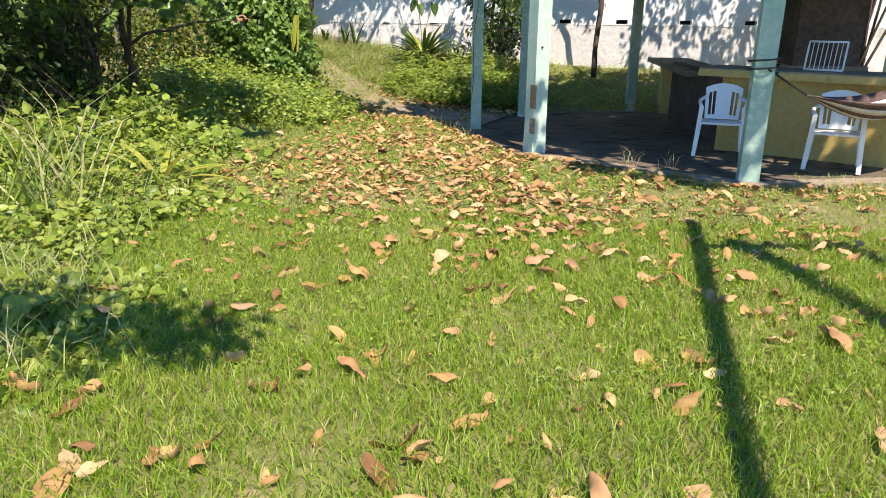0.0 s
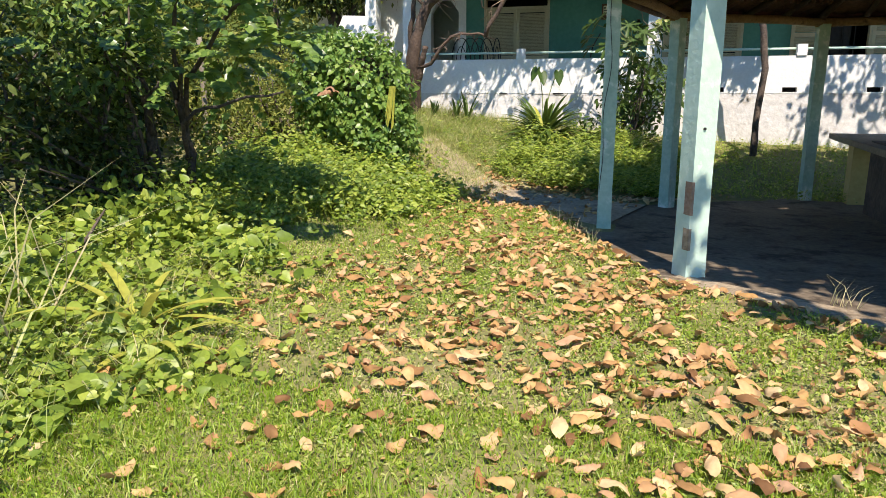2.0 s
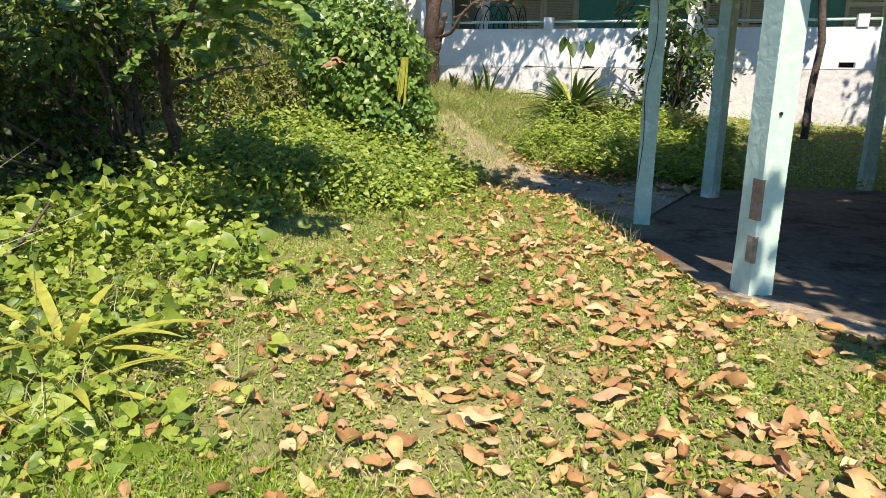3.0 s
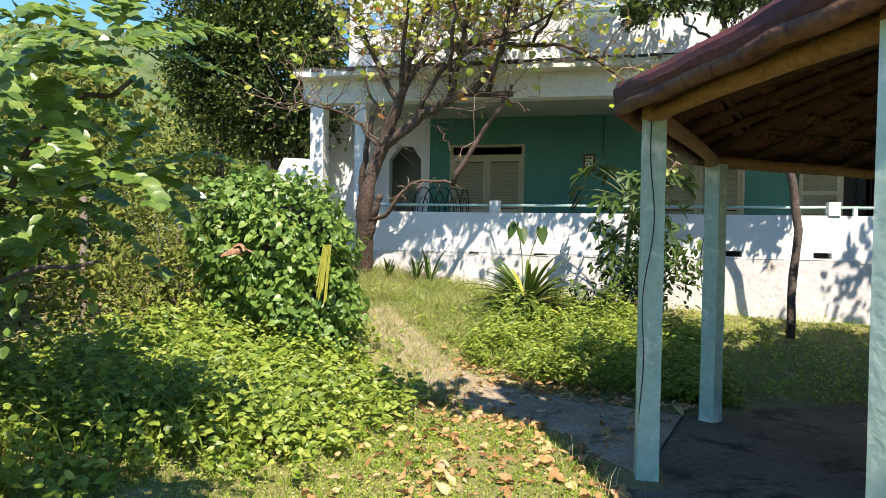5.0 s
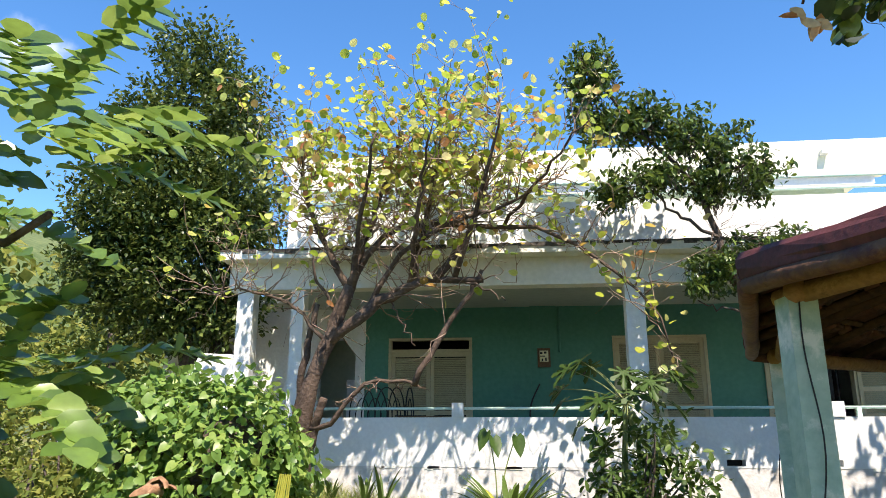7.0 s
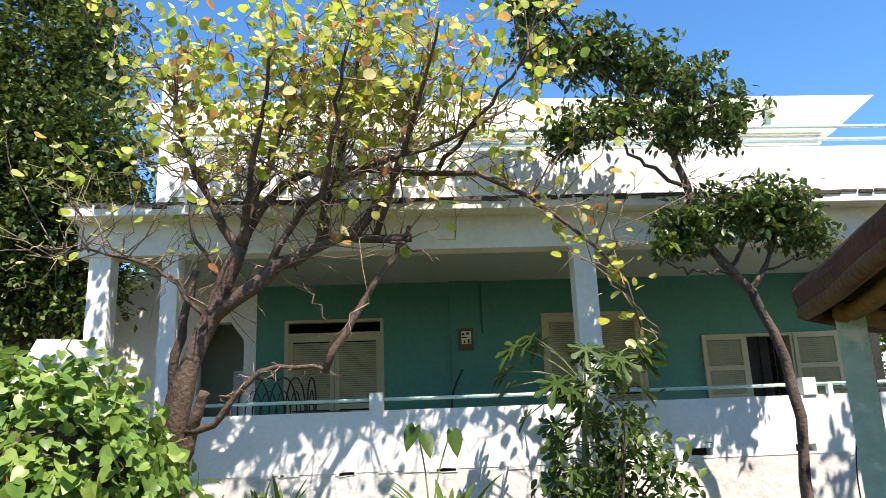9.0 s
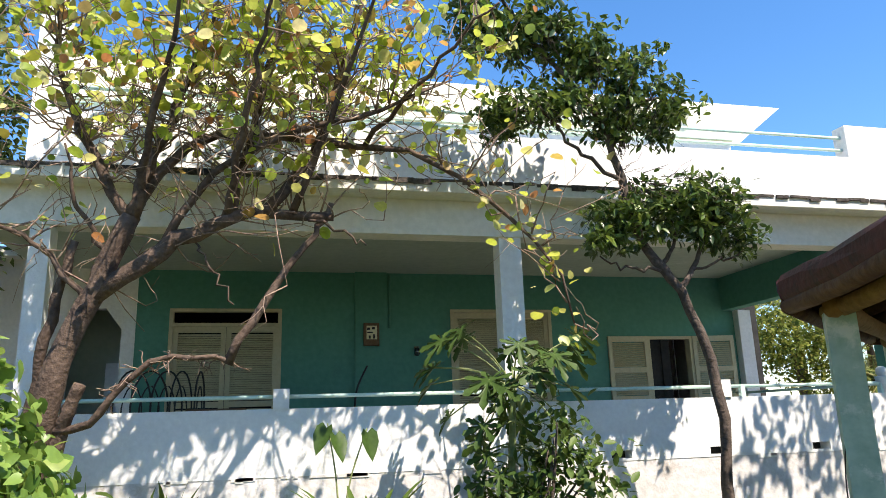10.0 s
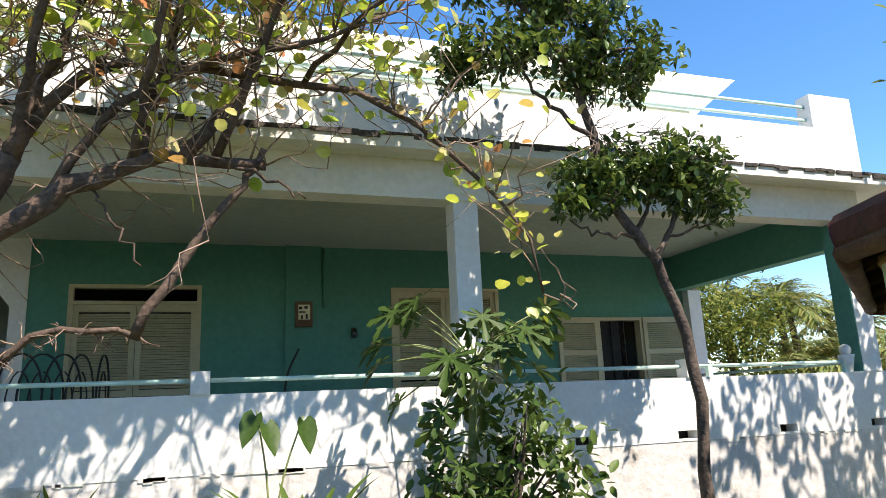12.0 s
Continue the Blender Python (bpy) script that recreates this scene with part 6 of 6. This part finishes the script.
gt = in_tree("garden_tree", "added out-of-view tree that throws the shadow on the lawn", tuple(at),
             [([(-3.5, -0.7, 1.9), (-3.0, 0.1, 2.8), (-2.4, 0.8, 3.2), (-1.5, 1.0, 3.3), (-0.75, 0.95, 3.3)], 0.05, 0.012), ([(-3.5, -0.7, 1.9), (-4.1, -0.9, 2.8), (-4.5, -1.0, 3.5)], 0.05, 0.014), ([(-3.5, -0.7, 2.0), (-3.4, -0.7, 3.0), (-3.2, -0.6, 3.9)], 0.05, 0.014)],
             [([(-3.6, -0.9, -0.1), (-3.65, -0.85, 0.9), (-3.5, -0.7, 2.0)], 0.09, 0.06)], M["bark_dark"])
P, O, C = clumped([(-0.75, 0.95, 3.3, 0.5, 0.25, 0.2), (-1.5, 1.0, 3.3, 0.6, 0.3, 0.25), (-2.4, 0.8, 3.2, 0.7, 0.45, 0.4), (-3.3, -0.6, 3.6, 0.8, 0.8, 0.6), (-4.4, -1.0, 3.4, 0.7, 0.7, 0.5)], 560, 9, 0.1, 0.2)
D, U = random_ways(O, 0.6, 0.2, 0.7)
leaves("foliage", P - at, D, U, rng.uniform(0.08, 0.14, len(P)), "oval", M["mango"], gt)

# unseen tree added by the terrace corner to cast dapples on the wall
shrub("broadleaf_tree", "added out-of-view tree that dapples the terrace wall with shade", (6.6, 15.4, 0.2), [(5.4, 15.2, 5.0, 0.9, 0.7, 0.9), (6.4, 15.3, 5.6, 1.2, 0.9, 1.2), (7.4, 15.2, 5.0, 1.2, 1.0, 1.1), (4.9, 15.1, 6.2, 0.6, 0.5, 0.7), (3.7, 15.0, 5.1, 0.5, 0.45, 0.55), (4.4, 15.05, 5.5, 0.7, 0.5, 0.7)], 200, 9, 0.16, "oval", M["mango"], 22, 0.12, category="tree")

# ---- loose things ----
def leaf_mesh(name, L, W, curl, cup, twist):
    """A dry curled leaf: a pointed oval sheet, bent along and across, with a short stalk."""
    nu, nv = 8, 5
    u = np.linspace(0, 1, nu); v = np.linspace(-1, 1, nv)
    UU, VV = np.meshgrid(u, v, indexing="ij")
    w = W * 0.5 * np.sin(np.pi * (0.06 + 0.90 * UU ** 1.25)) ** 0.75
    a = (UU - 0.5) * curl
    X = L * (np.sin(a) / max(curl, 1e-3))
    Z = L * (1 - np.cos(a)) / max(curl, 1e-3)
    Y = VV * w * np.cos(VV * cup)
    Z = Z + np.abs(VV) ** 1.5 * w * np.sin(cup) + 0.010 * np.sin(UU * rng.uniform(6, 13) + VV * rng.uniform(-4, 4) + rng.uniform(0, 6)) * np.abs(VV) + twist * VV * (UU - 0.5) * w
    Y = Y * (1 + rng.normal(size=Y.shape) * 0.05) + 0.05 * W * np.sin(UU * 2.6 + rng.uniform(0, 6))
    Z = Z + rng.normal(size=Z.shape) * 0.0035
    V = np.stack([X, Y, Z], -1).reshape(-1, 3)
    V[:, 2] -= V[:, 2].mean() - 0.012
    i, j = np.meshgrid(np.arange(nu - 1), np.arange(nv - 1), indexing="ij")
    a = (i * nv + j).ravel()
    F = np.stack([a, a + nv, a + nv + 1, a + 1], 1)
    return V, F


variants = [leaf_mesh("l", rng.uniform(0.12, 0.20), rng.uniform(0.065, 0.115), rng.choice([0.4, 0.7, 1.1, 1.6, 2.3]), rng.uniform(0.1, 0.9), rng.uniform(-1.6, 1.6)) for _ in range(18)]
meshes = []
for V, F in variants:
    me = mesh_np("fallen_leaf", V, F, True); me.materials.append(M["dead"]); meshes.append(me)


def litter(n, x0, x1, y0, y1, dens):
    P = np.stack([rng.uniform(x0, x1, n), rng.uniform(y0, y1, n)], 1)
    ok = (rng.random(n) < dens(P[:, 0], P[:, 1])) & ~in_shelter(P[:, 0], P[:, 1])
    return P[ok]


def litter_density(x, y):
    band = np.exp(-((x - np.interp(y, [3, 4.5, 6, 8, 10, 12, 14], [0.9, 0.4, -0.5, -1.1, -1.6, -2.3, -3.2])) / np.interp(y, [3, 5, 6.5, 9, 12], [1.1, 1.9, 2.0, 1.25, 0.5])) ** 2) * (0.35 + 0.8 * bare(x * 1.7 + 1, y * 1.5))
    along = np.interp(y, [3.4, 4.6, 5.4, 7, 8.6, 10.5, 12.5, 14.5], [0.0, 0.35, 0.95, 1.0, 0.8, 0.6, 0.5, 0.2])
    edge = 0.9 * np.exp(-((y - np.interp(x, [-1.2, -0.2, 0.4, 1.5, 2.5], [10.3, 8.9, 7.9, 7.2, 6.8])) / 0.35) ** 2) * (x > -1.2) * (x < 3.5)
    return np.clip(band * along + 0.6 * edge * (y > 5) + 0.02, 0, 1)


LP = np.vstack([litter(13500, -3.2, 3.6, 1.3, 14.6, litter_density), litter(230, -2.7, 3.2, 1.3, 4.4, lambda x, y: 0.6 + 0 * x), litter(130, -2.1, -0.9, 10.2, 12.6, lambda x, y: 0.7 * (np.abs(y - path_y(x) + 0.25) < 0.35)), litter(900, -3.0, 0.2, 12.8, 14.6, lambda x, y: 0.8 * (np.abs(y - path_y2(x) - 0.02) < 0.24)), litter(300, -2.9, -1.2, 10.6, 13.2, lambda x, y: 0.6 * (np.abs(y - path_y(x) + 0.1) < 0.3)), litter(260, -2.6, 0.2, 10.5, 14.0, lambda x, y: 0.35 * on_path(x, y))])
order = np.lexsort((LP[:, 0], np.abs(LP[:, 1] - 5.2)))
LP = LP[order]
rest_V, rest_F, kv = [], [], 0
for i, (x, y) in enumerate(LP):
    m = pose(x, y, float(gz(x, y)) + rng.uniform(0.008, 0.03), rng.normal() * 17, rng.normal() * 17, rng.uniform(0, 360)) @ Matrix.Diagonal((*([rng.uniform(0.35, 0.98) if y > 4.4 else rng.uniform(0.55, 1.15)] * 3), 1))
    if rng.random() < 0.35:
        m = m @ pose(0, 0, 0.05, 180)
    k = i % len(variants)
    if i < 290:
        ob = new("fallen_leaf", meshes[k]); ob.matrix_basis = m
        tagged(ob, "curled dry brown leaf lying on the grass", "leaf", "fallen leaves")
    else:
        V, F = variants[k]
        A = np.array(m)
        rest_V.append(V @ A[:3, :3].T + A[:3, 3]); rest_F.append(F + kv); kv += len(V)
FR = litter(9000, -3.0, 3.4, 2.0, 13.0, lambda x, y: np.clip(litter_density(x, y) * 0.8 + 0.05, 0, 1))
for i, (x, y) in enumerate(FR):
    m = pose(x, y, float(gz(x, y)) + rng.uniform(0.0, 0.02), rng.normal() * 25, rng.normal() * 25, rng.uniform(0, 360)) @ Matrix.Diagonal((*([rng.uniform(0.12, 0.38)] * 3), 1))
    V, F = variants[i % len(variants)]
    V = V.reshape(8, 5, 3)[::2, ::2].reshape(-1, 3)
    i4, j4 = np.meshgrid(np.arange(3), np.arange(2), indexing="ij")
    a4 = (i4 * 3 + j4).ravel()
    A = np.array(m)
    rest_V.append(V @ A[:3, :3].T + A[:3, 3]); rest_F.append(np.stack([a4, a4 + 3, a4 + 4, a4 + 1], 1) + kv); kv += len(V)
tagged(link("leaf_litter", mesh_np("leaf_litter", np.vstack(rest_V), np.vstack(rest_F), True), M["dead_island"]), "scattered dry brown leaves on the lawn", "leaves", kind="stuff")

# brown palm sheath caught in the creeper
dry = thing("dry_palm_sheath", "curled brown dry palm sheath lying on the creeper", "dry leaf", at=(-4.86, 12.0, 1.40))
for L, W, cu, turn, tilt in ((0.42, 0.17, 2.3, 150, 60), (0.36, 0.14, 1.5, 200, 35), (0.3, 0.11, 1.9, 100, 75)):
    V, F = leaf_mesh("sheath", L, W, cu, 0.9, 0.6)
    V[:, 2] = V[:, 2].max() - V[:, 2]
    ob = link("sheath_blade", mesh_np("sheath_blade", V, F, True), M["sheath"], dry)
    ob.matrix_basis = pose(0, 0, 0, tilt - 40, 10, turn)

# white garden chairs
SEAT_SCALE = 0.93

def plastic_chair():
    ch = thing("garden_chair", "white plastic armchair with an open-sided back by the bar", "chair", "white garden chairs")
    bm = box(-0.24, 0.24, -0.23, 0.24, 0.40, 0.425)
    for v in bm.verts:
        if v.co.y > 0:
            v.co.z -= 0.02
    part("seat", bm, M["plastic"], ch, bevel=0.012)
    # back: a curved frame with vertical slots
    n = 9
    bm = bmesh.new()
    for i in range(n):
        f0, f1 = (i + 0.72) / n if i in (1, 2) else i / n, (i + 0.28) / n if i in (n - 2, n - 3) else (i + 1) / n
        def pt(f, z, o):
            a = (f - 0.5) * 1.5
            r = 0.30
            top = 0.06 * math.cos((f - 0.5) * 3.0)
            return (r * math.sin(a) * (1 + 0.1 * z), 0.02 + 0.20 * math.cos(a) + 0.13 * z + o, 0.42 + (0.38 + top) * z)
        for z0, z1 in ((0, 0.12), (0.12, 0.8), (0.8, 1.0)):
            g0, g1 = (f0, f1) if z0 == 0.12 else (i / n, (i + 1) / n)
            q = [pt(g0, z0, 0), pt(g1, z0, 0), pt(g1, z1, 0), pt(g0, z1, 0)]
            w = [pt(g0, z0, 0.012), pt(g1, z0, 0.012), pt(g1, z1, 0.012), pt(g0, z1, 0.012)]
            vs = [bm.verts.new(c) for c in q + w]
            for f in ((0, 1, 2, 3), (7, 6, 5, 4), (0, 4, 5, 1), (1, 5, 6, 2), (2, 6, 7, 3), (3, 7, 4, 0)):
                bm.faces.new([vs[k] for k in f])
    part("backrest", bm, M["plastic"], ch)
    for s in (-1, 1):
        tubes("armrest", [(curve_pts([(s * 0.25, -0.23, 0.62), (s * 0.275, -0.05, 0.655), (s * 0.265, 0.14, 0.665), (s * 0.2, 0.26, 0.70)], 9), 0.022, 0.02)], M["plastic"], ch, sides=8)
        for y0, y1, top in ((-0.25, -0.22, 0.62), (0.26, 0.2, 0.42)):
            bm = bmesh.new()
            w = 0.024
            lo = [bm.verts.new((s * 0.28 + a * w, y0 + b * w, 0)) for a, b in ((-1, -1), (1, -1), (1, 1), (-1, 1))]
            hi = [bm.verts.new((s * 0.245 + a * w * 1.1, y1 + b * w * 1.1, top)) for a, b in ((-1, -1), (1, -1), (1, 1), (-1, 1))]
            bm.faces.new(hi); bm.faces.new(lo[::-1])
            for i in range(4):
                bm.faces.new((lo[i], lo[(i + 1) % 4], hi[(i + 1) % 4], hi[i]))
            part("leg", bm, M["plastic"], ch, bevel=0.006)
    return ch


chair = plastic_chair()
chair.scale = (SEAT_SCALE,) * 3
chair.matrix_basis = pose(2.33, 8.55, 0.01, 0, 0, -14) @ Matrix.Diagonal((SEAT_SCALE, SEAT_SCALE, SEAT_SCALE, 1))
copy_thing(chair, pose(3.36, 7.86, 0.02, 0, 0, -22))
tagged(copy_thing(chair, pose(4.0, 19.2, 1.1, 0, 0, 160)), "white plastic armchair standing on the terrace")

# hammock slung from the corner post
ham = thing("hammock", "brown and white striped hammock tied to a post", "hammock", at=(2.27, 7.07, 0))
a0, b0 = np.array([0.02, -0.1, 1.10]), np.array([2.5, 0.65, 1.3])
knot = a0 + (b0 - a0) * 0.17 + [0, 0, -0.27]
tubes("rope", [(curve_pts([a0, knot], 6), 0.010, 0.010)], M["black"], ham, sides=6)
tubes("rope", [(curve_pts([b0 + (a0 - b0) * 0.17 + [0, 0, -0.2], b0], 6), 0.010, 0.010)], M["black"], ham, sides=6)
tubes("rope_wrap", [(np.array([[0.14 * math.cos(t), 0.14 * math.sin(t), 1.06 + 0.012 * t] for t in np.linspace(0, 12.5, 40)]), 0.009, 0.009)], M["black"], ham, sides=6)
ends = [knot, b0 + (a0 - b0) * 0.17 + np.array([0, 0, -0.2])]
dirv = unit((ends[1] - ends[0])[None])[0]; sidev = unit(np.cross(dirv, [0, 0, 1.0])[None])[0]
for s in range(9):
    nu = 16
    t = np.linspace(0, 1, nu)
    f0, f1 = s / 9 * 2 - 1, (s + 1) / 9 * 2 - 1
    wid = 0.05 + 0.24 * np.sin(np.pi * t) ** 0.6
    cen = ends[0] + (ends[1] - ends[0]) * t[:, None] + np.array([0, 0, -0.34]) * np.sin(np.pi * t)[:, None]
    rowsV = []
    for f in (f0, (f0 + f1) / 2, f1):
        rowsV.append(cen + sidev * (wid * f)[:, None] + np.array([0, 0, 0.20]) * (np.sin(np.pi * t) * f * f)[:, None])
    V = np.stack(rowsV, 1).reshape(-1, 3)
    q = np.arange(nu - 1) * 3
    F = np.vstack([np.stack([q, q + 1, q + 4, q + 3], 1), np.stack([q + 1, q + 2, q + 5, q + 4], 1)])
    ob = link("stripe", mesh_np("stripe", V, F, True), M["cloth"] if s % 2 else M["clothdark"], ham)
    ob.modifiers.new("thick", "SOLIDIFY").thickness = 0.006

# white wire rack on the bar
rack = thing("wire_rack", "white wire dish rack standing on the bar", "rack", at=(3.42, 8.68, 0.985), rz=-30)
tubes("frame", [(curve_pts([(-0.2, 0, 0.01), (-0.2, 0.1, 0.32)], 3), 0.012, 0.012), (curve_pts([(0.2, 0, 0.01), (0.2, 0.1, 0.32)], 3), 0.012, 0.012), (curve_pts([(-0.2, 0.1, 0.32), (0.2, 0.1, 0.32)], 3), 0.012, 0.012), (curve_pts([(-0.2, 0, 0.01), (0.2, 0, 0.01)], 3), 0.012, 0.012)], M["plastic"], rack, sides=6)
for i in range(7):
    x = -0.15 + 0.05 * i
    tubes("wire", [(curve_pts([(x, 0, 0.01), (x, 0.1, 0.32)], 3), 0.005, 0.005)], M["plastic"], rack, sides=5)
P = scatter(2500, 5.5, 11, 9, 15)
tagged(blades("sunny_weeds", P, rng.uniform(0.4, 1.1, len(P)), rng.uniform(0.2, 1.0, len(P)), 0.03, M["tallgrass"]), "tall sunny weeds beyond the shelter", "grass", kind="stuff")

# electricity meter, wall lamp and conduit on the green wall
meter = thing("electricity_meter", "electricity meter in a rusty box on the wall", "meter", at=(-1.62, 21.16, 3.3))
part("box", box(-0.125, 0.125, -0.10, 0.0, -0.2, 0.17), M["rust"], meter, bevel=0.012)
part("dial_plate", box(-0.085, 0.085, -0.118, -0.101, -0.1, 0.12), M["meter"], meter, "pale yellow meter plate", bevel=0.006)
for x0, x1, z0, z1 in ((-0.08, -0.03, 0.05, 0.09), (0.0, 0.05, 0.06, 0.1), (-0.05, -0.02, -0.09, -0.04), (0.02, 0.05, -0.09, -0.02), (-0.08, 0.02, 0.0, 0.02)):
    part("mark", box(x0, x1, -0.121, -0.1185, z0, z1), M["black"], meter)
tubes("conduit", [(curve_pts([(0.32, 0.04, 1.0), (0.32, 0.04, 0.3), (0.32, 0.04, 0.1)], 5), 0.025, 0.025)], M["green_wall"], meter, sides=8)
lamp = thing("wall_lamp", "small dark wall lamp on the green wall", "lamp", at=(-0.85, 21.23, 3.0))
bm = bmesh.new(); bmesh.ops.create_icosphere(bm, subdivisions=2, radius=0.06, matrix=Matrix.Translation((0, -0.07, 0)) @ Matrix.Diagonal((0.9, 0.9, 1.3, 1)))
part("globe", bm, M["glass"], lamp, smooth=True)
part("bracket", box(-0.035, 0.035, -0.04, -0.0, -0.06, 0.09), M["rust"], lamp, bevel=0.006)

# folded iron chairs stored on the terrace
for k, x in enumerate((-4.95, -4.75, -4.55, -4.38, -4.15)):
    ic = thing("iron_chair", "dark wrought iron chair stored on the terrace", "chair", "iron chairs", at=(x, 19.6 + 0.1 * k, 1.1), rz=20 * k)
    tubes("back_hoop", [(curve_pts([(-0.2, 0, 0.45), (-0.23, 0, 1.15), (-0.1, 0, 1.5), (0.1, 0, 1.5), (0.23, 0, 1.15), (0.2, 0, 0.45)], 18), 0.013, 0.013)], M["black"], ic, sides=6)
    tubes("inner_hoop", [(curve_pts([(-0.1, 0, 0.45), (-0.12, 0, 1.1), (0, 0, 1.35), (0.12, 0, 1.1), (0.1, 0, 0.45)], 14), 0.010, 0.010)], M["black"], ic, sides=6)
    bm = bmesh.new(); bmesh.ops.create_cone(bm, cap_ends=True, segments=20, radius1=0.21, radius2=0.21, depth=0.03, matrix=Matrix.Translation((0, -0.2, 0.45)))
    part("seat", bm, M["rust"], ic)
    for lx, ly in ((-0.18, 0), (0.18, 0), (-0.16, -0.36), (0.16, -0.36)):
        tubes("leg", [(curve_pts([(lx, ly, 0), (lx * 0.9, ly * 0.9, 0.45)], 3), 0.012, 0.012)], M["black"], ic, sides=6)
tb = thing("terrace_table", "small dark metal table on the terrace", "table", at=(-3.85, 19.2, 1.1))
part("tabletop", box(-0.35, 0.35, -0.3, 0.3, 0.98, 1.01), M["rust"], tb, bevel=0.008)
for lx in (-0.3, 0.3):
    for ly in (-0.25, 0.25):
        tubes("leg", [(curve_pts([(lx, ly, 0), (lx, ly, 0.98)], 3), 0.014, 0.014)], M["black"], tb, sides=6)
mop = thing("mop_bucket", "dark bucket with a leaning hose on the terrace", "bucket", at=(-1.95, 20.7, 1.1))
bm = bmesh.new(); bmesh.ops.create_cone(bm, cap_ends=True, segments=20, radius1=0.17, radius2=0.22, depth=0.9, matrix=Matrix.Translation((0, 0, 0.45)))
part("bucket", bm, M["black"], mop)
tubes("hose", [(curve_pts([(0.0, 0, 0.9), (0.05, 0, 1.3), (0.22, 0.1, 1.65)], 8), 0.018, 0.014)], M["black"], mop)
jar = thing("ornament_pot", "small clay pot on the terrace wall", "pot", at=(4.78, 17.56, 2.06))
bm = bmesh.new(); bmesh.ops.create_cone(bm, cap_ends=True, segments=16, radius1=0.06, radius2=0.10, depth=0.22, matrix=Matrix.Translation((0, 0, 0.11)))
bmesh.ops.create_uvsphere(bm, u_segments=14, v_segments=8, radius=0.075, matrix=Matrix.Translation((0, 0, 0.28)))
part("pot", bm, M["beam_white"], jar, smooth=True)

# fence post at the thicket
fp = thing("fence_post", "grey wooden fence post in the overgrown hedge", "fence post", at=(-8.0, 13.4, 0.2))
tubes("stake", [(curve_pts([(0, 0, -0.1), (0.02, 0, 1.1), (0.0, 0, 2.35)], 6), 0.055, 0.05)], M["wood_grey"], fp, sides=8)

# parked off-road car on the meadow
car = thing("off_road_car", "dark grey off-road car parked on the meadow", "car", at=(-20.2, 37.0, float(gz(-20.2, 37))), rz=20)
part("body", box(-2.0, 2.0, -0.8, 0.8, 0.55, 1.12), M["steel"], car, bevel=0.06)
bm = box(-1.95, 0.7, -0.76, 0.76, 1.12, 1.82)
for v in bm.verts:
    if v.co.z > 1.5:
        v.co.x *= 0.94; v.co.y *= 0.92
part("cabin", bm, M["black"], car, bevel=0.05)
for s in (-1, 1):
    for x0, x1 in ((-1.75, -1.0), (-0.9, -0.15), (-0.05, 0.5)):
        part("side_window", box(x0, x1, s * 0.745 - 0.012, s * 0.745 + 0.012, 1.22, 1.66), M["glass"], car)
    for x in (-1.3, 1.35):
        wh = new("wheel"); wh.parent = car; wh.matrix_basis = pose(x, s * 0.78, 0.40, 90)
        bm = bmesh.new(); bmesh.ops.create_cone(bm, cap_ends=True, segments=24, radius1=0.40, radius2=0.40, depth=0.25)
        part("tyre", bm, M["black"], wh, bevel=0.03)
        bm = bmesh.new(); bmesh.ops.create_cone(bm, cap_ends=True, segments=16, radius1=0.23, radius2=0.23, depth=0.27)
        part("rim", bm, M["silver"], wh, bevel=0.02)
        bm = bmesh.new()
        for k in range(8):
            a1, a2 = math.pi * k / 8, math.pi * (k + 1) / 8
            q = [(x + r * math.cos(a), s * 0.70 + o, 0.42 + r * math.sin(a)) for a in (a1, a2) for r in (0.46, 0.58) for o in (0, 0.24 * s)]
            vs = [bm.verts.new(c) for c in q]
            for f in ((0, 1, 5, 4), (2, 6, 7, 3), (0, 4, 6, 2), (1, 3, 7, 5)):
                bm.faces.new([vs[i] for i in f])
        bmesh.ops.recalc_face_normals(bm, faces=bm.faces)
        part("mudguard", bm, M["silver"], car)
part("bumper", box(-2.15, -2.0, -0.75, 0.75, 0.5, 0.7), M["silver"], car, bevel=0.03)

# timber frame that throws the long shadow on the lawn
tf = thing("timber_frame", "weathered timber frame beside the lawn", "frame", at=(2.67, 3.86, 0))
part("post", box(0.28, 0.40, -0.43, -0.31, -0.05, 2.4), M["wood_grey"], tf, bevel=0.008)
part("post", box(-1.36, -1.24, -4.62, -4.5, -0.05, 2.4), M["wood_grey"], tf, bevel=0.008)
part("post", box(0.34, 0.46, -3.06, -2.94, -0.05, 2.4), M["wood_grey"], tf, bevel=0.008)
for p, q, r in (((0.40, -0.36, 2.42), (-0.68, -0.52, 2.42), 0.05), ((-0.60, 0.10, 2.44), (-1.30, -4.65, 2.44), 0.055), ((-0.40, -0.36, 2.42), (0.42, -3.05, 2.42), 0.09)):
    tubes("beam", [(curve_pts([p, q], 4), r, r)], M["wood_grey"], tf, sides=8, rough=0.04)

wire = tubes("overhead_wire", [(curve_pts([(6.2, 17.2, 4.66), (9.0, 17.0, 4.9), (13.0, 16.8, 5.6)], 12), 0.008, 0.008)], M["black"], None, sides=5)
tagged(wire, "thin black wire leaving the roof corner", "wire")
